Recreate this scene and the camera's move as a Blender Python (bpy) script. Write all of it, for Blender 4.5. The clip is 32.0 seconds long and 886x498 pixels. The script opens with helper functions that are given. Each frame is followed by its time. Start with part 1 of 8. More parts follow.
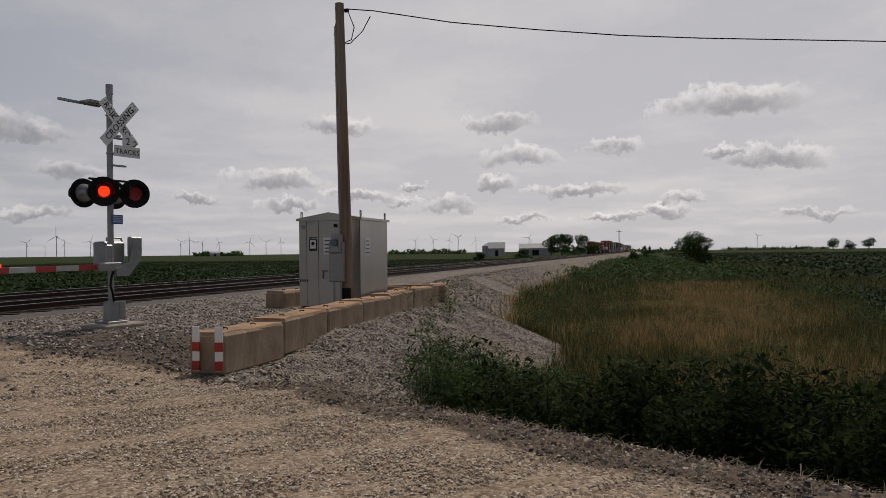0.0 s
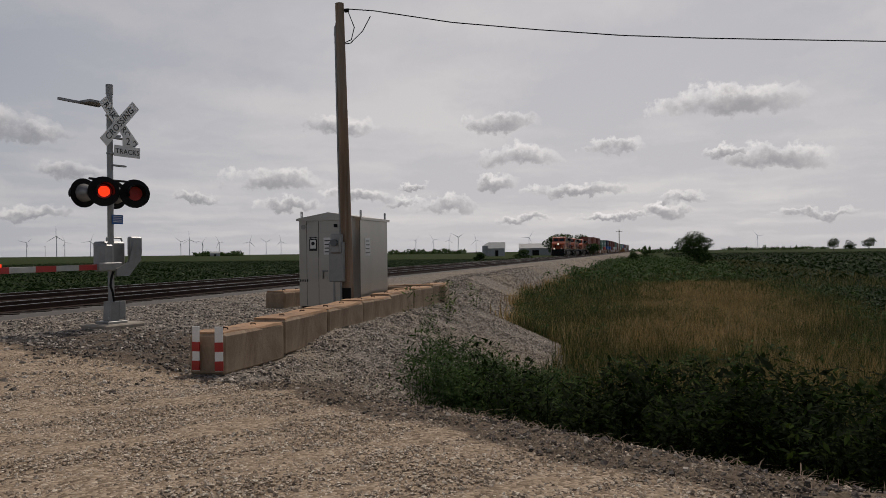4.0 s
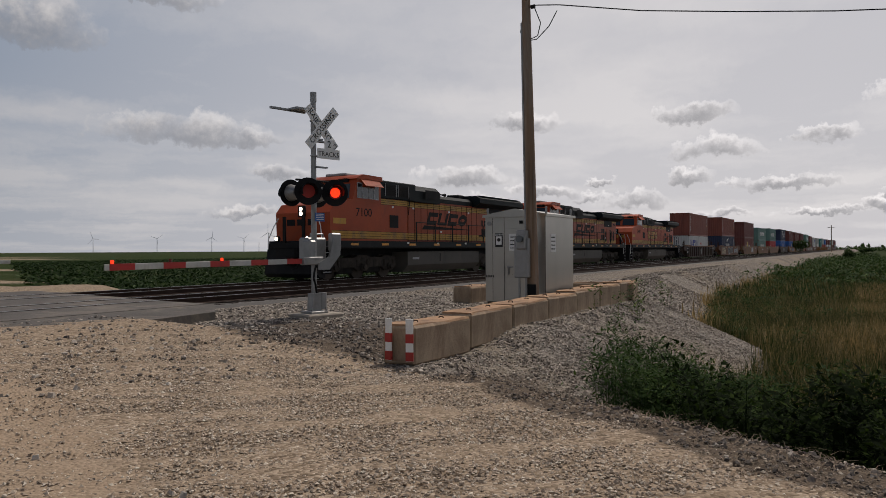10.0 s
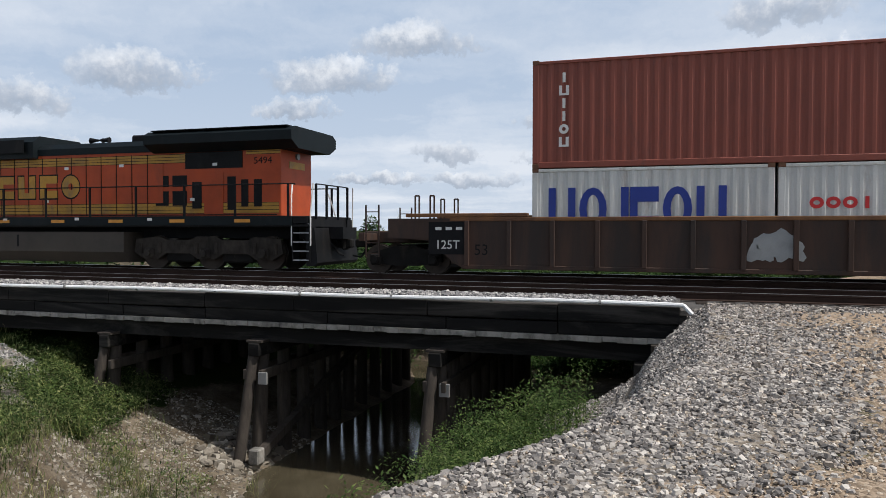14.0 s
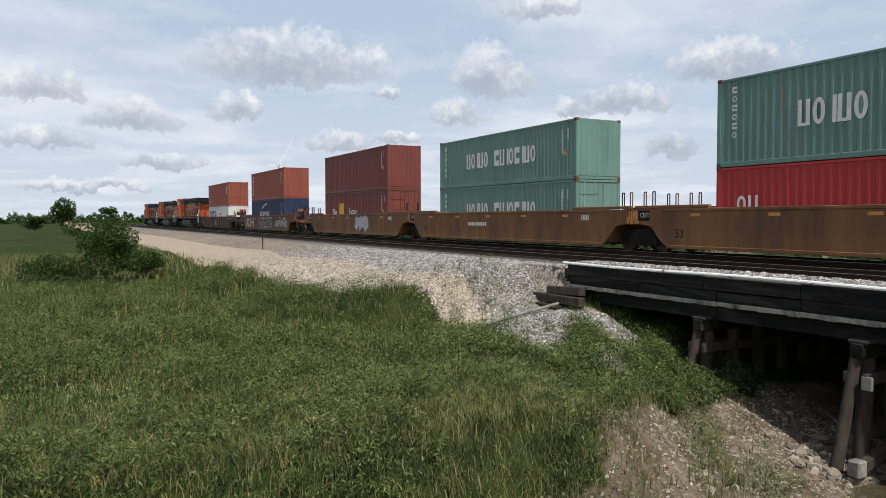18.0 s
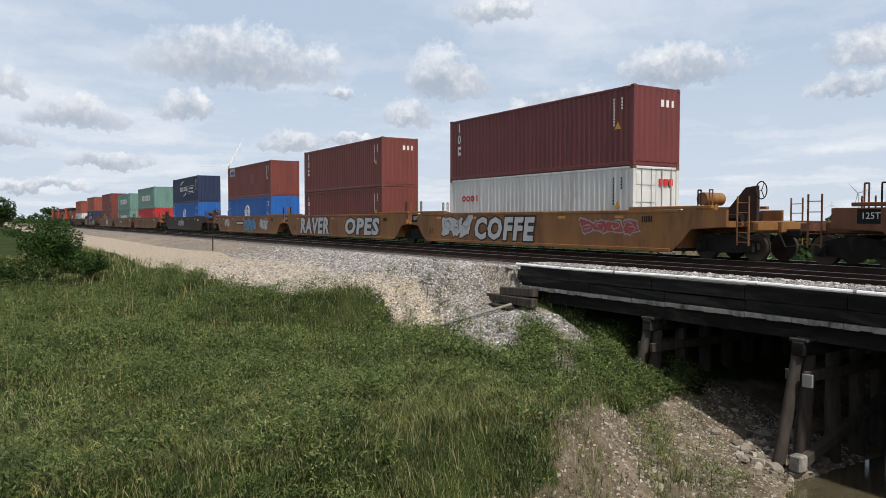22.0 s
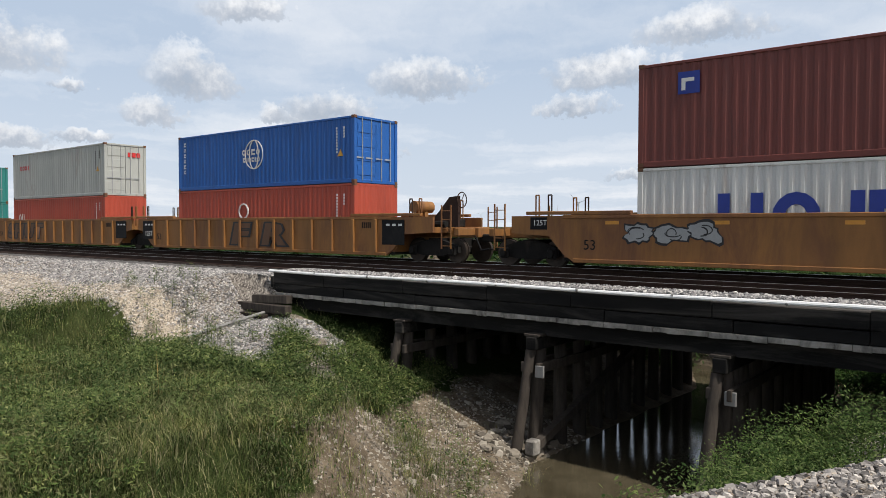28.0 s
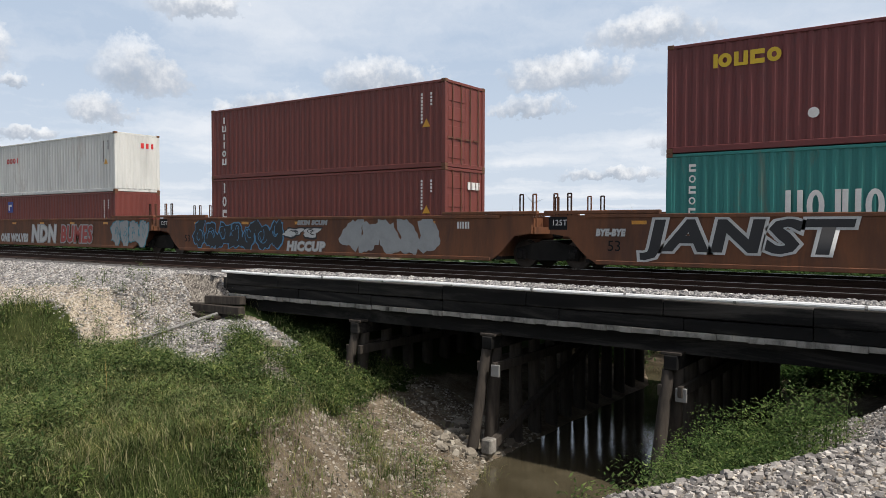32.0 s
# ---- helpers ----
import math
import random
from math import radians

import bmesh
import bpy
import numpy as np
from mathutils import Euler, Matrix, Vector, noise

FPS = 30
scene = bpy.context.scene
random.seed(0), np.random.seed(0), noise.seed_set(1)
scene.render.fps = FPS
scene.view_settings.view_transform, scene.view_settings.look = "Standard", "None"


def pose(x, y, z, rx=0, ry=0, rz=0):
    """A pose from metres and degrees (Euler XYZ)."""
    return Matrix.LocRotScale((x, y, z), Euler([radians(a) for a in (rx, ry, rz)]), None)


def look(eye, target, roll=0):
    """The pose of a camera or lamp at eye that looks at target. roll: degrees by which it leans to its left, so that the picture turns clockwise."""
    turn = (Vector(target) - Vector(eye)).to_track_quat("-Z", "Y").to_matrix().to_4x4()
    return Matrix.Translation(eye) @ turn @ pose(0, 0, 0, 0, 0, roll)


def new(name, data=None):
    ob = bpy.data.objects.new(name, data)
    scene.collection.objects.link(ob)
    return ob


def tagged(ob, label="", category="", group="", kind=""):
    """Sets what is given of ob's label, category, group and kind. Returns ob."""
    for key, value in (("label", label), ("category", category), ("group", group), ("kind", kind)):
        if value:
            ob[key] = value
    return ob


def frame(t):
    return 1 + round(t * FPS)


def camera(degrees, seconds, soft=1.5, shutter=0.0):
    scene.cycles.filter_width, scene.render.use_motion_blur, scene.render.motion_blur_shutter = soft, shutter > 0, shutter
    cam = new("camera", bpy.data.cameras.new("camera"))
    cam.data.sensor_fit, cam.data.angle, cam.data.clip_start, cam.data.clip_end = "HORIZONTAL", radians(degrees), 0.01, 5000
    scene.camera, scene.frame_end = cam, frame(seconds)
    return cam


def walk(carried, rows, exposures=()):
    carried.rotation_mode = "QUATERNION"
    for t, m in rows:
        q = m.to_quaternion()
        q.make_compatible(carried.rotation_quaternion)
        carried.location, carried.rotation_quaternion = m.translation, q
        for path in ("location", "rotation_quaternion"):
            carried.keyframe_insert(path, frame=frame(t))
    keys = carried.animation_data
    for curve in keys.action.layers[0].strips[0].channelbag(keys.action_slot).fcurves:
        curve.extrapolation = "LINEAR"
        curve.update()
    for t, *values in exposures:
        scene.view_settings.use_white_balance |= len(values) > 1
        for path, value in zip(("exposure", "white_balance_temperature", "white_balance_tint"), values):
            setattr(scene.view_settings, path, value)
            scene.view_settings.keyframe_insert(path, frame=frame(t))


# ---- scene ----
EYE = 1.27  # above the rail tops, which are z = 0; the tracks run along y
cam = camera(62.14, 32.0, 0.8)
TURNS = [  # seconds, yaw, pitch, roll
    (0.0, 15.78, 0.25, 0.62), (3.5, 15.78, 0.25, 0.62), (5.5, 15.81, 0.24, 0.61),
    (8.0, 15.81, 0.24, 0.61), (8.5, 16.49, 0.17, 0.66), (9.0, 19.79, 0.26, 0.56),
    (9.5, 24.97, 0.17, 0.42), (10.0, 30.15, 0.08, 0.32), (10.5, 36.96, 0.03, 0.20),
    (11.0, 42.76, -0.06, 0.09), (11.5, 50.52, -0.26, -0.07), (12.0, 60.11, -0.48, -0.21),
    (12.5, 67.88, -0.47, -0.16), (13.0, 77.44, -0.78, -0.32), (13.5, 90.77, -1.07, -0.18),
    (14.0, 107.56, -1.46, -0.07), (14.5, 123.50, -1.86, 0.08), (15.0, 133.98, -2.02, 0.21),
    (15.5, 142.53, -2.19, 0.25), (16.0, 148.31, -2.28, 0.18), (16.5, 150.91, -2.35, 0.13),
    (17.5, 151.55, -2.35, 0.13), (20.5, 151.55, -2.35, 0.13), (21.0, 151.45, -2.35, 0.14),
    (21.5, 150.96, -2.32, 0.11), (22.0, 147.94, -2.24, 0.00), (22.5, 145.20, -2.15, -0.00),
    (23.0, 142.87, -2.12, -0.07), (23.5, 141.04, -2.07, -0.04), (24.0, 140.50, -2.05, -0.11),
    (24.5, 140.30, -2.08, -0.10), (26.5, 140.30, -2.08, -0.10), (27.0, 138.00, -2.02, -0.06),
    (27.5, 133.15, -1.89, -0.10), (28.0, 128.94, -1.76, -0.15), (28.5, 126.67, -1.81, -0.15),
    (31.5, 126.67, -1.81, -0.15), (32.0, 125.51, -1.76, -0.13),
]
walk(cam, [(t, pose(0, 0, EYE, 90 + p, r, y)) for t, y, p, r in TURNS],
     exposures=[(0, -1.2, 6750, 14), (8.5, -1.2, 6750, 14), (9.5, -1.14, 6750, 14), (10.5, -0.97, 6600, 13), (11.5, -0.8, 6150, 10), (12.5, -0.62, 5800, 10), (13.2, -0.5, 5850, 10), (14.0, -0.25, 6250, 10), (16.5, -0.17, 6450, 10), (32, -0.12, 6500, 10)])
# ---------------------------------------------------------------- mesh and material helpers
class Mesh:
    """Collects vertices and faces; every shape lands in one mesh."""

    def __init__(self):
        self.v, self.f, self.smooth = [], [], False

    def add(self, verts, faces):
        n = len(self.v)
        self.v += [tuple(p) for p in verts]
        self.f += [tuple(i + n for i in f) for f in faces]
        return self

    def box(self, x0, x1, y0, y1, z0, z1, b=0.0):
        if b <= 0:
            v = [(x, y, z) for x in (x0, x1) for y in (y0, y1) for z in (z0, z1)]
            return self.add(v, [(0, 1, 3, 2), (4, 6, 7, 5), (0, 4, 5, 1), (2, 3, 7, 6), (0, 2, 6, 4), (1, 5, 7, 3)])
        c = ((x0 + x1) / 2, (y0 + y1) / 2, (z0 + z1) / 2)
        h = ((x1 - x0) / 2, (y1 - y0) / 2, (z1 - z0) / 2)
        b = min(b, 0.45 * min(h) * 2)
        v, ids = [], {}
        for sx in (-1, 1):
            for sy in (-1, 1):
                for sz in (-1, 1):
                    for ax in range(3):
                        s = (sx, sy, sz)
                        ids[s, ax] = len(v)
                        v.append(tuple(c[k] + s[k] * (h[k] - (0 if k == ax else b)) for k in range(3)))
        f = []
        for ax in range(3):
            o = [k for k in range(3) if k != ax]
            for s in (-1, 1):
                q = []
                for a, bb in ((-1, -1), (1, -1), (1, 1), (-1, 1)):
                    key = [0, 0, 0]
                    key[ax], key[o[0]], key[o[1]] = s, a, bb
                    q.append(ids[tuple(key), ax])
                f.append(tuple(q if (s > 0) == (ax != 1) else q[::-1]))
        for ax in range(3):   # edges along ax
            o = [k for k in range(3) if k != ax]
            for a in (-1, 1):
                for bb in (-1, 1):
                    k0, k1 = [0, 0, 0], [0, 0, 0]
                    k0[o[0]] = k1[o[0]] = a
                    k0[o[1]] = k1[o[1]] = bb
                    k0[ax], k1[ax] = -1, 1
                    q = (ids[tuple(k0), o[0]], ids[tuple(k1), o[0]], ids[tuple(k1), o[1]], ids[tuple(k0), o[1]])
                    flip = (a * bb > 0) == (ax != 1)
                    f.append(q if flip else q[::-1])
        for sx in (-1, 1):
            for sy in (-1, 1):
                for sz in (-1, 1):
                    s = (sx, sy, sz)
                    q = (ids[s, 0], ids[s, 1], ids[s, 2])
                    f.append(q if sx * sy * sz > 0 else q[::-1])
        return self.add(v, f)

    def rod(self, p, q, r, n=8, r2=None, caps=True):
        p, q = Vector(p), Vector(q)
        r2 = r if r2 is None else r2
        d = (q - p).normalized()
        a = d.orthogonal().normalized()
        b = d.cross(a)
        v = []
        for c, rr in ((p, r), (q, r2)):
            for i in range(n):
                t = 2 * math.pi * i / n
                v.append(c + rr * (math.cos(t) * a + math.sin(t) * b))
        f = [(i, (i + 1) % n, n + (i + 1) % n, n + i) for i in range(n)]
        if caps:
            f += [tuple(range(n))[::-1], tuple(range(n, 2 * n))]
        return self.add(v, f)

    def tube(self, pts, r, n=6):
        for p, q in zip(pts[:-1], pts[1:]):
            self.rod(p, q, r, n)
        return self

    def prism(self, prof, axis, a0, a1):
        """A closed profile of (u, v) swept along an axis: x -> (y, z), y -> (x, z), z -> (x, y)."""
        def place(u, w, a):
            return {"x": (a, u, w), "y": (u, a, w), "z": (u, w, a)}[axis]
        n = len(prof)
        v = [place(u, w, a0) for u, w in prof] + [place(u, w, a1) for u, w in prof]
        f = [(i, (i + 1) % n, n + (i + 1) % n, n + i) for i in range(n)] + [tuple(range(n))[::-1], tuple(range(n, 2 * n))]
        return self.add(v, f)

    def ball(self, c, r, n=10, m=6, sx=1, sy=1, sz=1):
        v, f = [], []
        for j in range(m + 1):
            t = math.pi * j / m
            for i in range(n):
                p = 2 * math.pi * i / n
                v.append((c[0] + sx * r * math.sin(t) * math.cos(p), c[1] + sy * r * math.sin(t) * math.sin(p), c[2] + sz * r * math.cos(t)))
        for j in range(m):
            for i in range(n):
                f.append((j * n + i, (j + 1) * n + i, (j + 1) * n + (i + 1) % n, j * n + (i + 1) % n))
        return self.add(v, f)

    def quad(self, a, b, c, d):
        return self.add([a, b, c, d], [(0, 1, 2, 3)])

    def data(self, name, material, smooth=False):
        me = bpy.data.meshes.new(name)
        me.from_pydata(self.v, [], self.f)
        bm = bmesh.new()
        bm.from_mesh(me)
        bmesh.ops.recalc_face_normals(bm, faces=bm.faces)
        bm.to_mesh(me)
        bm.free()
        me.materials.append(material)
        if smooth:
            me.shade_smooth()
            me.set_sharp_from_angle(angle=radians(40))
        return me


def part(name, mesh, material, parent=None, label="", smooth=False, at=None):
    """Links one mesh object, as a thing or under a thing or part."""
    me = mesh.data(name, material, smooth) if isinstance(mesh, Mesh) else mesh
    ob = new(name, me)
    if parent is not None:
        ob.parent = parent
    if at is not None:
        ob.matrix_basis = at
    if label:
        tagged(ob, label)
    return ob


def thing(name, label, category, group="", at=None):
    ob = tagged(new(name), label, category, group)
    ob.empty_display_size = 0.2
    if at is not None:
        ob.matrix_basis = at
    return ob


def text_mesh(body, size, material, shear=0.0, depth=0.004, sx=1.0, spacing=1.0):
    """Letters of the built-in font as a mesh, in the xy plane, centred."""
    cu = bpy.data.curves.new("letters", "FONT")
    cu.body, cu.size, cu.shear, cu.extrude = body, size, shear, depth
    cu.align_x, cu.align_y, cu.space_character, cu.resolution_u = "CENTER", "CENTER", spacing, 3
    ob = bpy.data.objects.new("letters", cu)
    scene.collection.objects.link(ob)
    me = bpy.data.meshes.new_from_object(ob)
    bpy.data.objects.remove(ob)
    me.transform(Matrix.Diagonal((sx, 1, 1, 1)))
    me.materials.clear()
    me.materials.append(material)
    return me


class Nodes:
    """A node material under construction."""

    def __init__(self, name):
        self.m = bpy.data.materials.new(name)
        self.m.use_nodes = True
        self.t = self.m.node_tree
        self.b = self.t.nodes["Principled BSDF"]
        self.coord = self.t.nodes.new("ShaderNodeTexCoord")

    def node(self, kind, links=(), **props):
        n = self.t.nodes.new(kind)
        for k, v in props.items():
            if k == "vals":
                for i, x in v.items():
                    n.inputs[i].default_value = x
            elif k == "op":
                n.operation = v
            elif k == "blend":
                n.blend_type = v
        for i, s in links:
            self.t.links.new(s, n.inputs[i])
        return n

    def noise(self, scale, detail=4.0, rough=0.6, vec=None, stretch=None, dist=0.0):
        src = vec or self.coord.outputs["Object"]
        if stretch:
            src = self.node("ShaderNodeMapping", [("Vector", src)], vals={"Scale": stretch}).outputs[0]
        n = self.node("ShaderNodeTexNoise", [("Vector", src)], vals={"Scale": scale, "Detail": detail, "Roughness": rough, "Distortion": dist})
        return n.outputs["Fac"]

    def ramp(self, fac, stops):
        n = self.t.nodes.new("ShaderNodeValToRGB")
        el = n.color_ramp.elements
        while len(el) < len(stops):
            el.new(0.5)
        for e, (p, c) in zip(el, stops):
            e.position = p
            e.color = (*c, 1) if len(c) == 3 else c
        self.t.links.new(fac, n.inputs[0])
        return n.outputs[0]

    def mix(self, fac, a, b, blend="MIX"):
        n = self.t.nodes.new("ShaderNodeMixRGB")
        n.blend_type = blend
        for i, s in ((0, fac), (1, a), (2, b)):
            if isinstance(s, (int, float)):
                n.inputs[i].default_value = s
            elif isinstance(s, tuple):
                n.inputs[i].default_value = (*s, 1)
            else:
                self.t.links.new(s, n.inputs[i])
        return n.outputs[0]

    def math(self, op, a, b=0.0, c=None):
        n = self.t.nodes.new("ShaderNodeMath")
        n.operation = op
        for i, s in enumerate((a, b) if c is None else (a, b, c)):
            if isinstance(s, (int, float)):
                n.inputs[i].default_value = s
            else:
                self.t.links.new(s, n.inputs[i])
        return n.outputs[0]

    def bump(self, height, strength=0.3, dist=0.01, normal=None):
        n = self.node("ShaderNodeBump", [("Height", height)], vals={"Strength": strength, "Distance": dist})
        if normal:
            self.t.links.new(normal, n.inputs["Normal"])
        self.t.links.new(n.outputs[0], self.b.inputs["Normal"])
        return n.outputs[0]

    def colour(self, src):
        if isinstance(src, tuple):
            self.b.inputs["Base Color"].default_value = (*src, 1)
        else:
            self.t.links.new(src, self.b.inputs["Base Color"])

    def set(self, **kw):
        for k, v in kw.items():
            key = {"rough": "Roughness", "metal": "Metallic", "spec": "Specular IOR Level", "trans": "Transmission Weight"}[k]
            if isinstance(v, (int, float)):
                self.b.inputs[key].default_value = v
            else:
                self.t.links.new(v, self.b.inputs[key])


def plain(name, col, rough=0.6, metal=0.0, var=0.25, scale=3.0, grime=None, grime_at=0.62, bump=0.1, grain=40.0, stretch=None, spec=0.5):
    """A surface with coarse and fine variation, optional stains, fine relief."""
    n = Nodes(name)
    big = n.noise(scale, 5, 0.65, stretch=stretch)
    fine = n.noise(grain, 3, 0.6)
    dark = tuple(c * (1 - var) for c in col)
    light = tuple(min(1, c * (1 + var * 0.6)) for c in col)
    c = n.ramp(big, [(0.3, dark), (0.5, col), (0.72, light)])
    c = n.mix(0.25, c, n.ramp(fine, [(0.3, (0.55, 0.55, 0.55)), (0.7, (1, 1, 1))]), "MULTIPLY")
    if grime:
        g = n.noise(scale * 0.6 + 0.3, 8, 0.7, stretch=stretch or (1, 1, 0.45), dist=0.6)
        c = n.mix(n.ramp(g, [(grime_at - 0.1, (0, 0, 0)), (grime_at + 0.1, (0.85, 0.85, 0.85))]), c, grime)
    n.colour(c)
    n.set(rough=n.math("MULTIPLY_ADD", fine, 0.25, rough - 0.12), metal=metal, spec=spec)
    if bump:
        n.bump(fine, bump, 0.01)
    return n.m
# ---------------------------------------------------------------- sun and hazy summer sky with small cumulus
SUN_ELEV, SUN_AZ = 58.0, -4.0   # azimuth counted from +y towards -x
CLOUDS = [  # azimuth, elevation, width, height in degrees
    (-6.3, 10.2, 8.4, 2.4), (11.2, 9.7, 5.3, 1.6), (24.0, 9.5, 5.9, 1.6), (28.5, 5.3, 7.3, 1.8), (10.0, 7.0, 6.2, 1.9),
    (2.3, 7.6, 3.7, 1.4), (-5.2, 6.9, 3.3, 1.0), (-8.7, 6.2, 6.6, 2.0), (-1.2, 2.7, 3.1, 1.1), (11.7, 5.2, 3.3, 1.3),
    (5.0, 4.5, 6.6, 1.1), (22.1, 4.3, 4.0, 1.2), (15.5, 3.5, 4.4, 1.5), (34.4, 4.0, 3.1, 0.9), (27.2, 3.6, 4.0, 1.1),
    (42.6, 5.7, 4.4, 1.5), (45.5, 8.2, 5.7, 1.8), (-2.6, 3.8, 2.6, 1.0), (17.9, 5.1, 2.2, 0.6), (19.0, 3.9, 2.6, 1.0),
    (44.9, 2.7, 4.8, 1.1), (9.4, 2.4, 4.0, 0.8), (2.5, 2.5, 5.3, 0.7), (-11.3, 2.3, 4.8, 0.8), (59.6, 14.8, 7.9, 4.0),
    (65.3, 8.8, 6.6, 3.5), (49.2, 8.4, 10.6, 2.6), (63.3, 4.5, 4.0, 1.8), (51.3, 17.9, 7.5, 2.2), (69.9, 13.2, 6.6, 3.1),
    (79.7, 10.6, 12.3, 3.5), (68.2, 9.3, 10.6, 2.6), (83.2, 14.9, 7.0, 3.5), (109.6, 14.0, 7.9, 2.6), (116.0, 11.1, 8.8, 3.1),
    (79.7, 8.2, 4.4, 2.6), (91.9, 10.3, 8.4, 1.8), (79.2, 3.8, 5.3, 1.3), (119.1, 8.8, 5.3, 1.8), (107.3, 5.8, 4.8, 1.8),
    (113.0, 3.8, 7.0, 1.1), (163.7, 11.3, 12.3, 4.4), (147.8, 10.4, 5.7, 4.0), (174.5, 7.0, 5.7, 2.6), (167.1, 7.9, 4.0, 2.2),
    (159.5, 5.7, 4.4, 1.8), (-179.6, 8.7, 5.7, 2.6), (179.8, 5.4, 5.7, 1.8), (138.0, 8.5, 7.0, 2.6), (134.3, 5.1, 4.0, 2.2),
    (143.9, 15.4, 5.7, 1.8), (155.6, 9.4, 2.2, 0.9), (172.3, 4.0, 4.8, 1.3), (150.8, 7.9, 3.5, 2.2), (177.5, 2.3, 7.9, 1.0),
    (155.2, 6.0, 3.5, 1.1), (130.4, 10.8, 7.5, 3.1), (141.4, 8.2, 3.5, 1.8), (98.0, 8.4, 5.3, 1.8), (105.5, 3.7, 7.0, 1.3),
    (98.0, 5.4, 6.6, 1.3),
]
world = bpy.data.worlds.new("sky")
scene.world = world
world.use_nodes = True
wt = world.node_tree


def wnode(kind, op=None, ins=(), out=0, **vals):
    n = wt.nodes.new(kind)
    if op:
        n.operation = op
    for i, v in enumerate(ins):
        if v is None:
            continue
        if isinstance(v, bpy.types.NodeSocket):
            wt.links.new(v, n.inputs[i])
        else:
            n.inputs[i].default_value = v
    for k, v in vals.items():
        n.inputs[k].default_value = v
    return n.outputs[out]


def wmath(op, a, b=0.0):
    return wnode("ShaderNodeMath", op, (a, b))


def wramp(fac, stops):
    n = wt.nodes.new("ShaderNodeValToRGB")
    el = n.color_ramp.elements
    while len(el) < len(stops):
        el.new(0.5)
    for e, (p, c) in zip(el, stops):
        e.position, e.color = p, (*c, 1)
    wt.links.new(fac, n.inputs[0])
    return n.outputs[0]


def wmix(fac, a, b):
    n = wt.nodes.new("ShaderNodeMixRGB")
    for i, v in enumerate((fac, a, b)):
        if isinstance(v, bpy.types.NodeSocket):
            wt.links.new(v, n.inputs[i])
        else:
            n.inputs[i].default_value = v if i == 0 else (*v, 1)
    return n.outputs[0]


sky = wt.nodes.new("ShaderNodeTexSky")
sky.sky_type, sky.sun_disc = "NISHITA", False
sky.sun_elevation, sky.sun_rotation = radians(SUN_ELEV), radians(-SUN_AZ)
sky.dust_density = 3.0
way = wt.nodes.new("ShaderNodeTexCoord").outputs["Generated"]
sep = wt.nodes.new("ShaderNodeSeparateXYZ")
wt.links.new(way, sep.inputs[0])
up = sep.outputs[2]
# haze: whiter low down and towards the sun
blue = wnode("ShaderNodeVectorMath", "SCALE", (sky.outputs[0],))
blue.node.inputs["Scale"].default_value = 0.085
toward = wnode("ShaderNodeVectorMath", "DOT_PRODUCT", (way, (-0.05, 0.9987, 0.0)), out=1)
glare = wramp(toward, [(0.5, (0, 0, 0)), (0.97, (1, 1, 1))])
haze = wmix(glare, (0.60, 0.72, 0.89), (1.23, 1.26, 1.33))
low = wmix(glare, (0.82, 0.91, 1.03), (1.33, 1.36, 1.43))
haze = wmix(wramp(up, [(0.0, (1, 1, 1)), (0.22, (0, 0, 0))]), haze, low)
base = wmix(0.86, blue, haze)
base = wmix(wramp(up, [(0.34, (0, 0, 0)), (0.6, (1, 1, 1))]), base, blue)
# domain warp for ragged cloud edges
n1 = wnode("ShaderNodeTexNoise", ins=(way,), out=1, Scale=26.0, Detail=6.0, Roughness=0.62)
off = wnode("ShaderNodeVectorMath", "SUBTRACT", (n1, (0.5, 0.5, 0.5)))
off = wnode("ShaderNodeVectorMath", "MULTIPLY", (off, (0.085, 0.085, 0.04)))
n2 = wnode("ShaderNodeTexNoise", ins=(way,), out=1, Scale=95.0, Detail=5.0, Roughness=0.6)
off2 = wnode("ShaderNodeVectorMath", "SUBTRACT", (n2, (0.5, 0.5, 0.5)))
off2 = wnode("ShaderNodeVectorMath", "MULTIPLY", (off2, (0.026, 0.026, 0.02)))
bent = wnode("ShaderNodeVectorMath", "ADD", (wnode("ShaderNodeVectorMath", "ADD", (way, off)), off2))
mask, height = None, None
for az_, el_, w_, h_ in CLOUDS:
    a, e = radians(az_), radians(el_)
    c = Vector((-math.sin(a) * math.cos(e), math.cos(a) * math.cos(e), math.sin(e)))
    right = Vector((math.cos(a), math.sin(a), 0))
    upv = right.cross(c)
    hw, hh = math.tan(radians(w_ * 0.62)), math.tan(radians(h_ * 0.72))
    u = wnode("ShaderNodeVectorMath", "DOT_PRODUCT", (bent, right / hw), out=1)
    v = wnode("ShaderNodeVectorMath", "DOT_PRODUCT", (bent, upv / hh), out=1)
    v2 = wmath("MAXIMUM", v, wmath("MULTIPLY", v, -2.3))
    r = wmath("ADD", wmath("MULTIPLY", u, u), wmath("MULTIPLY", v2, v2))
    one = wmath("SUBTRACT", 1.0, r)
    if mask is None:
        mask, height = one, v
    else:
        won = wmath("GREATER_THAN", one, mask)
        height = wnode("ShaderNodeMix", ins=(won, None, height, v))
        mask = wmath("MAXIMUM", mask, one)
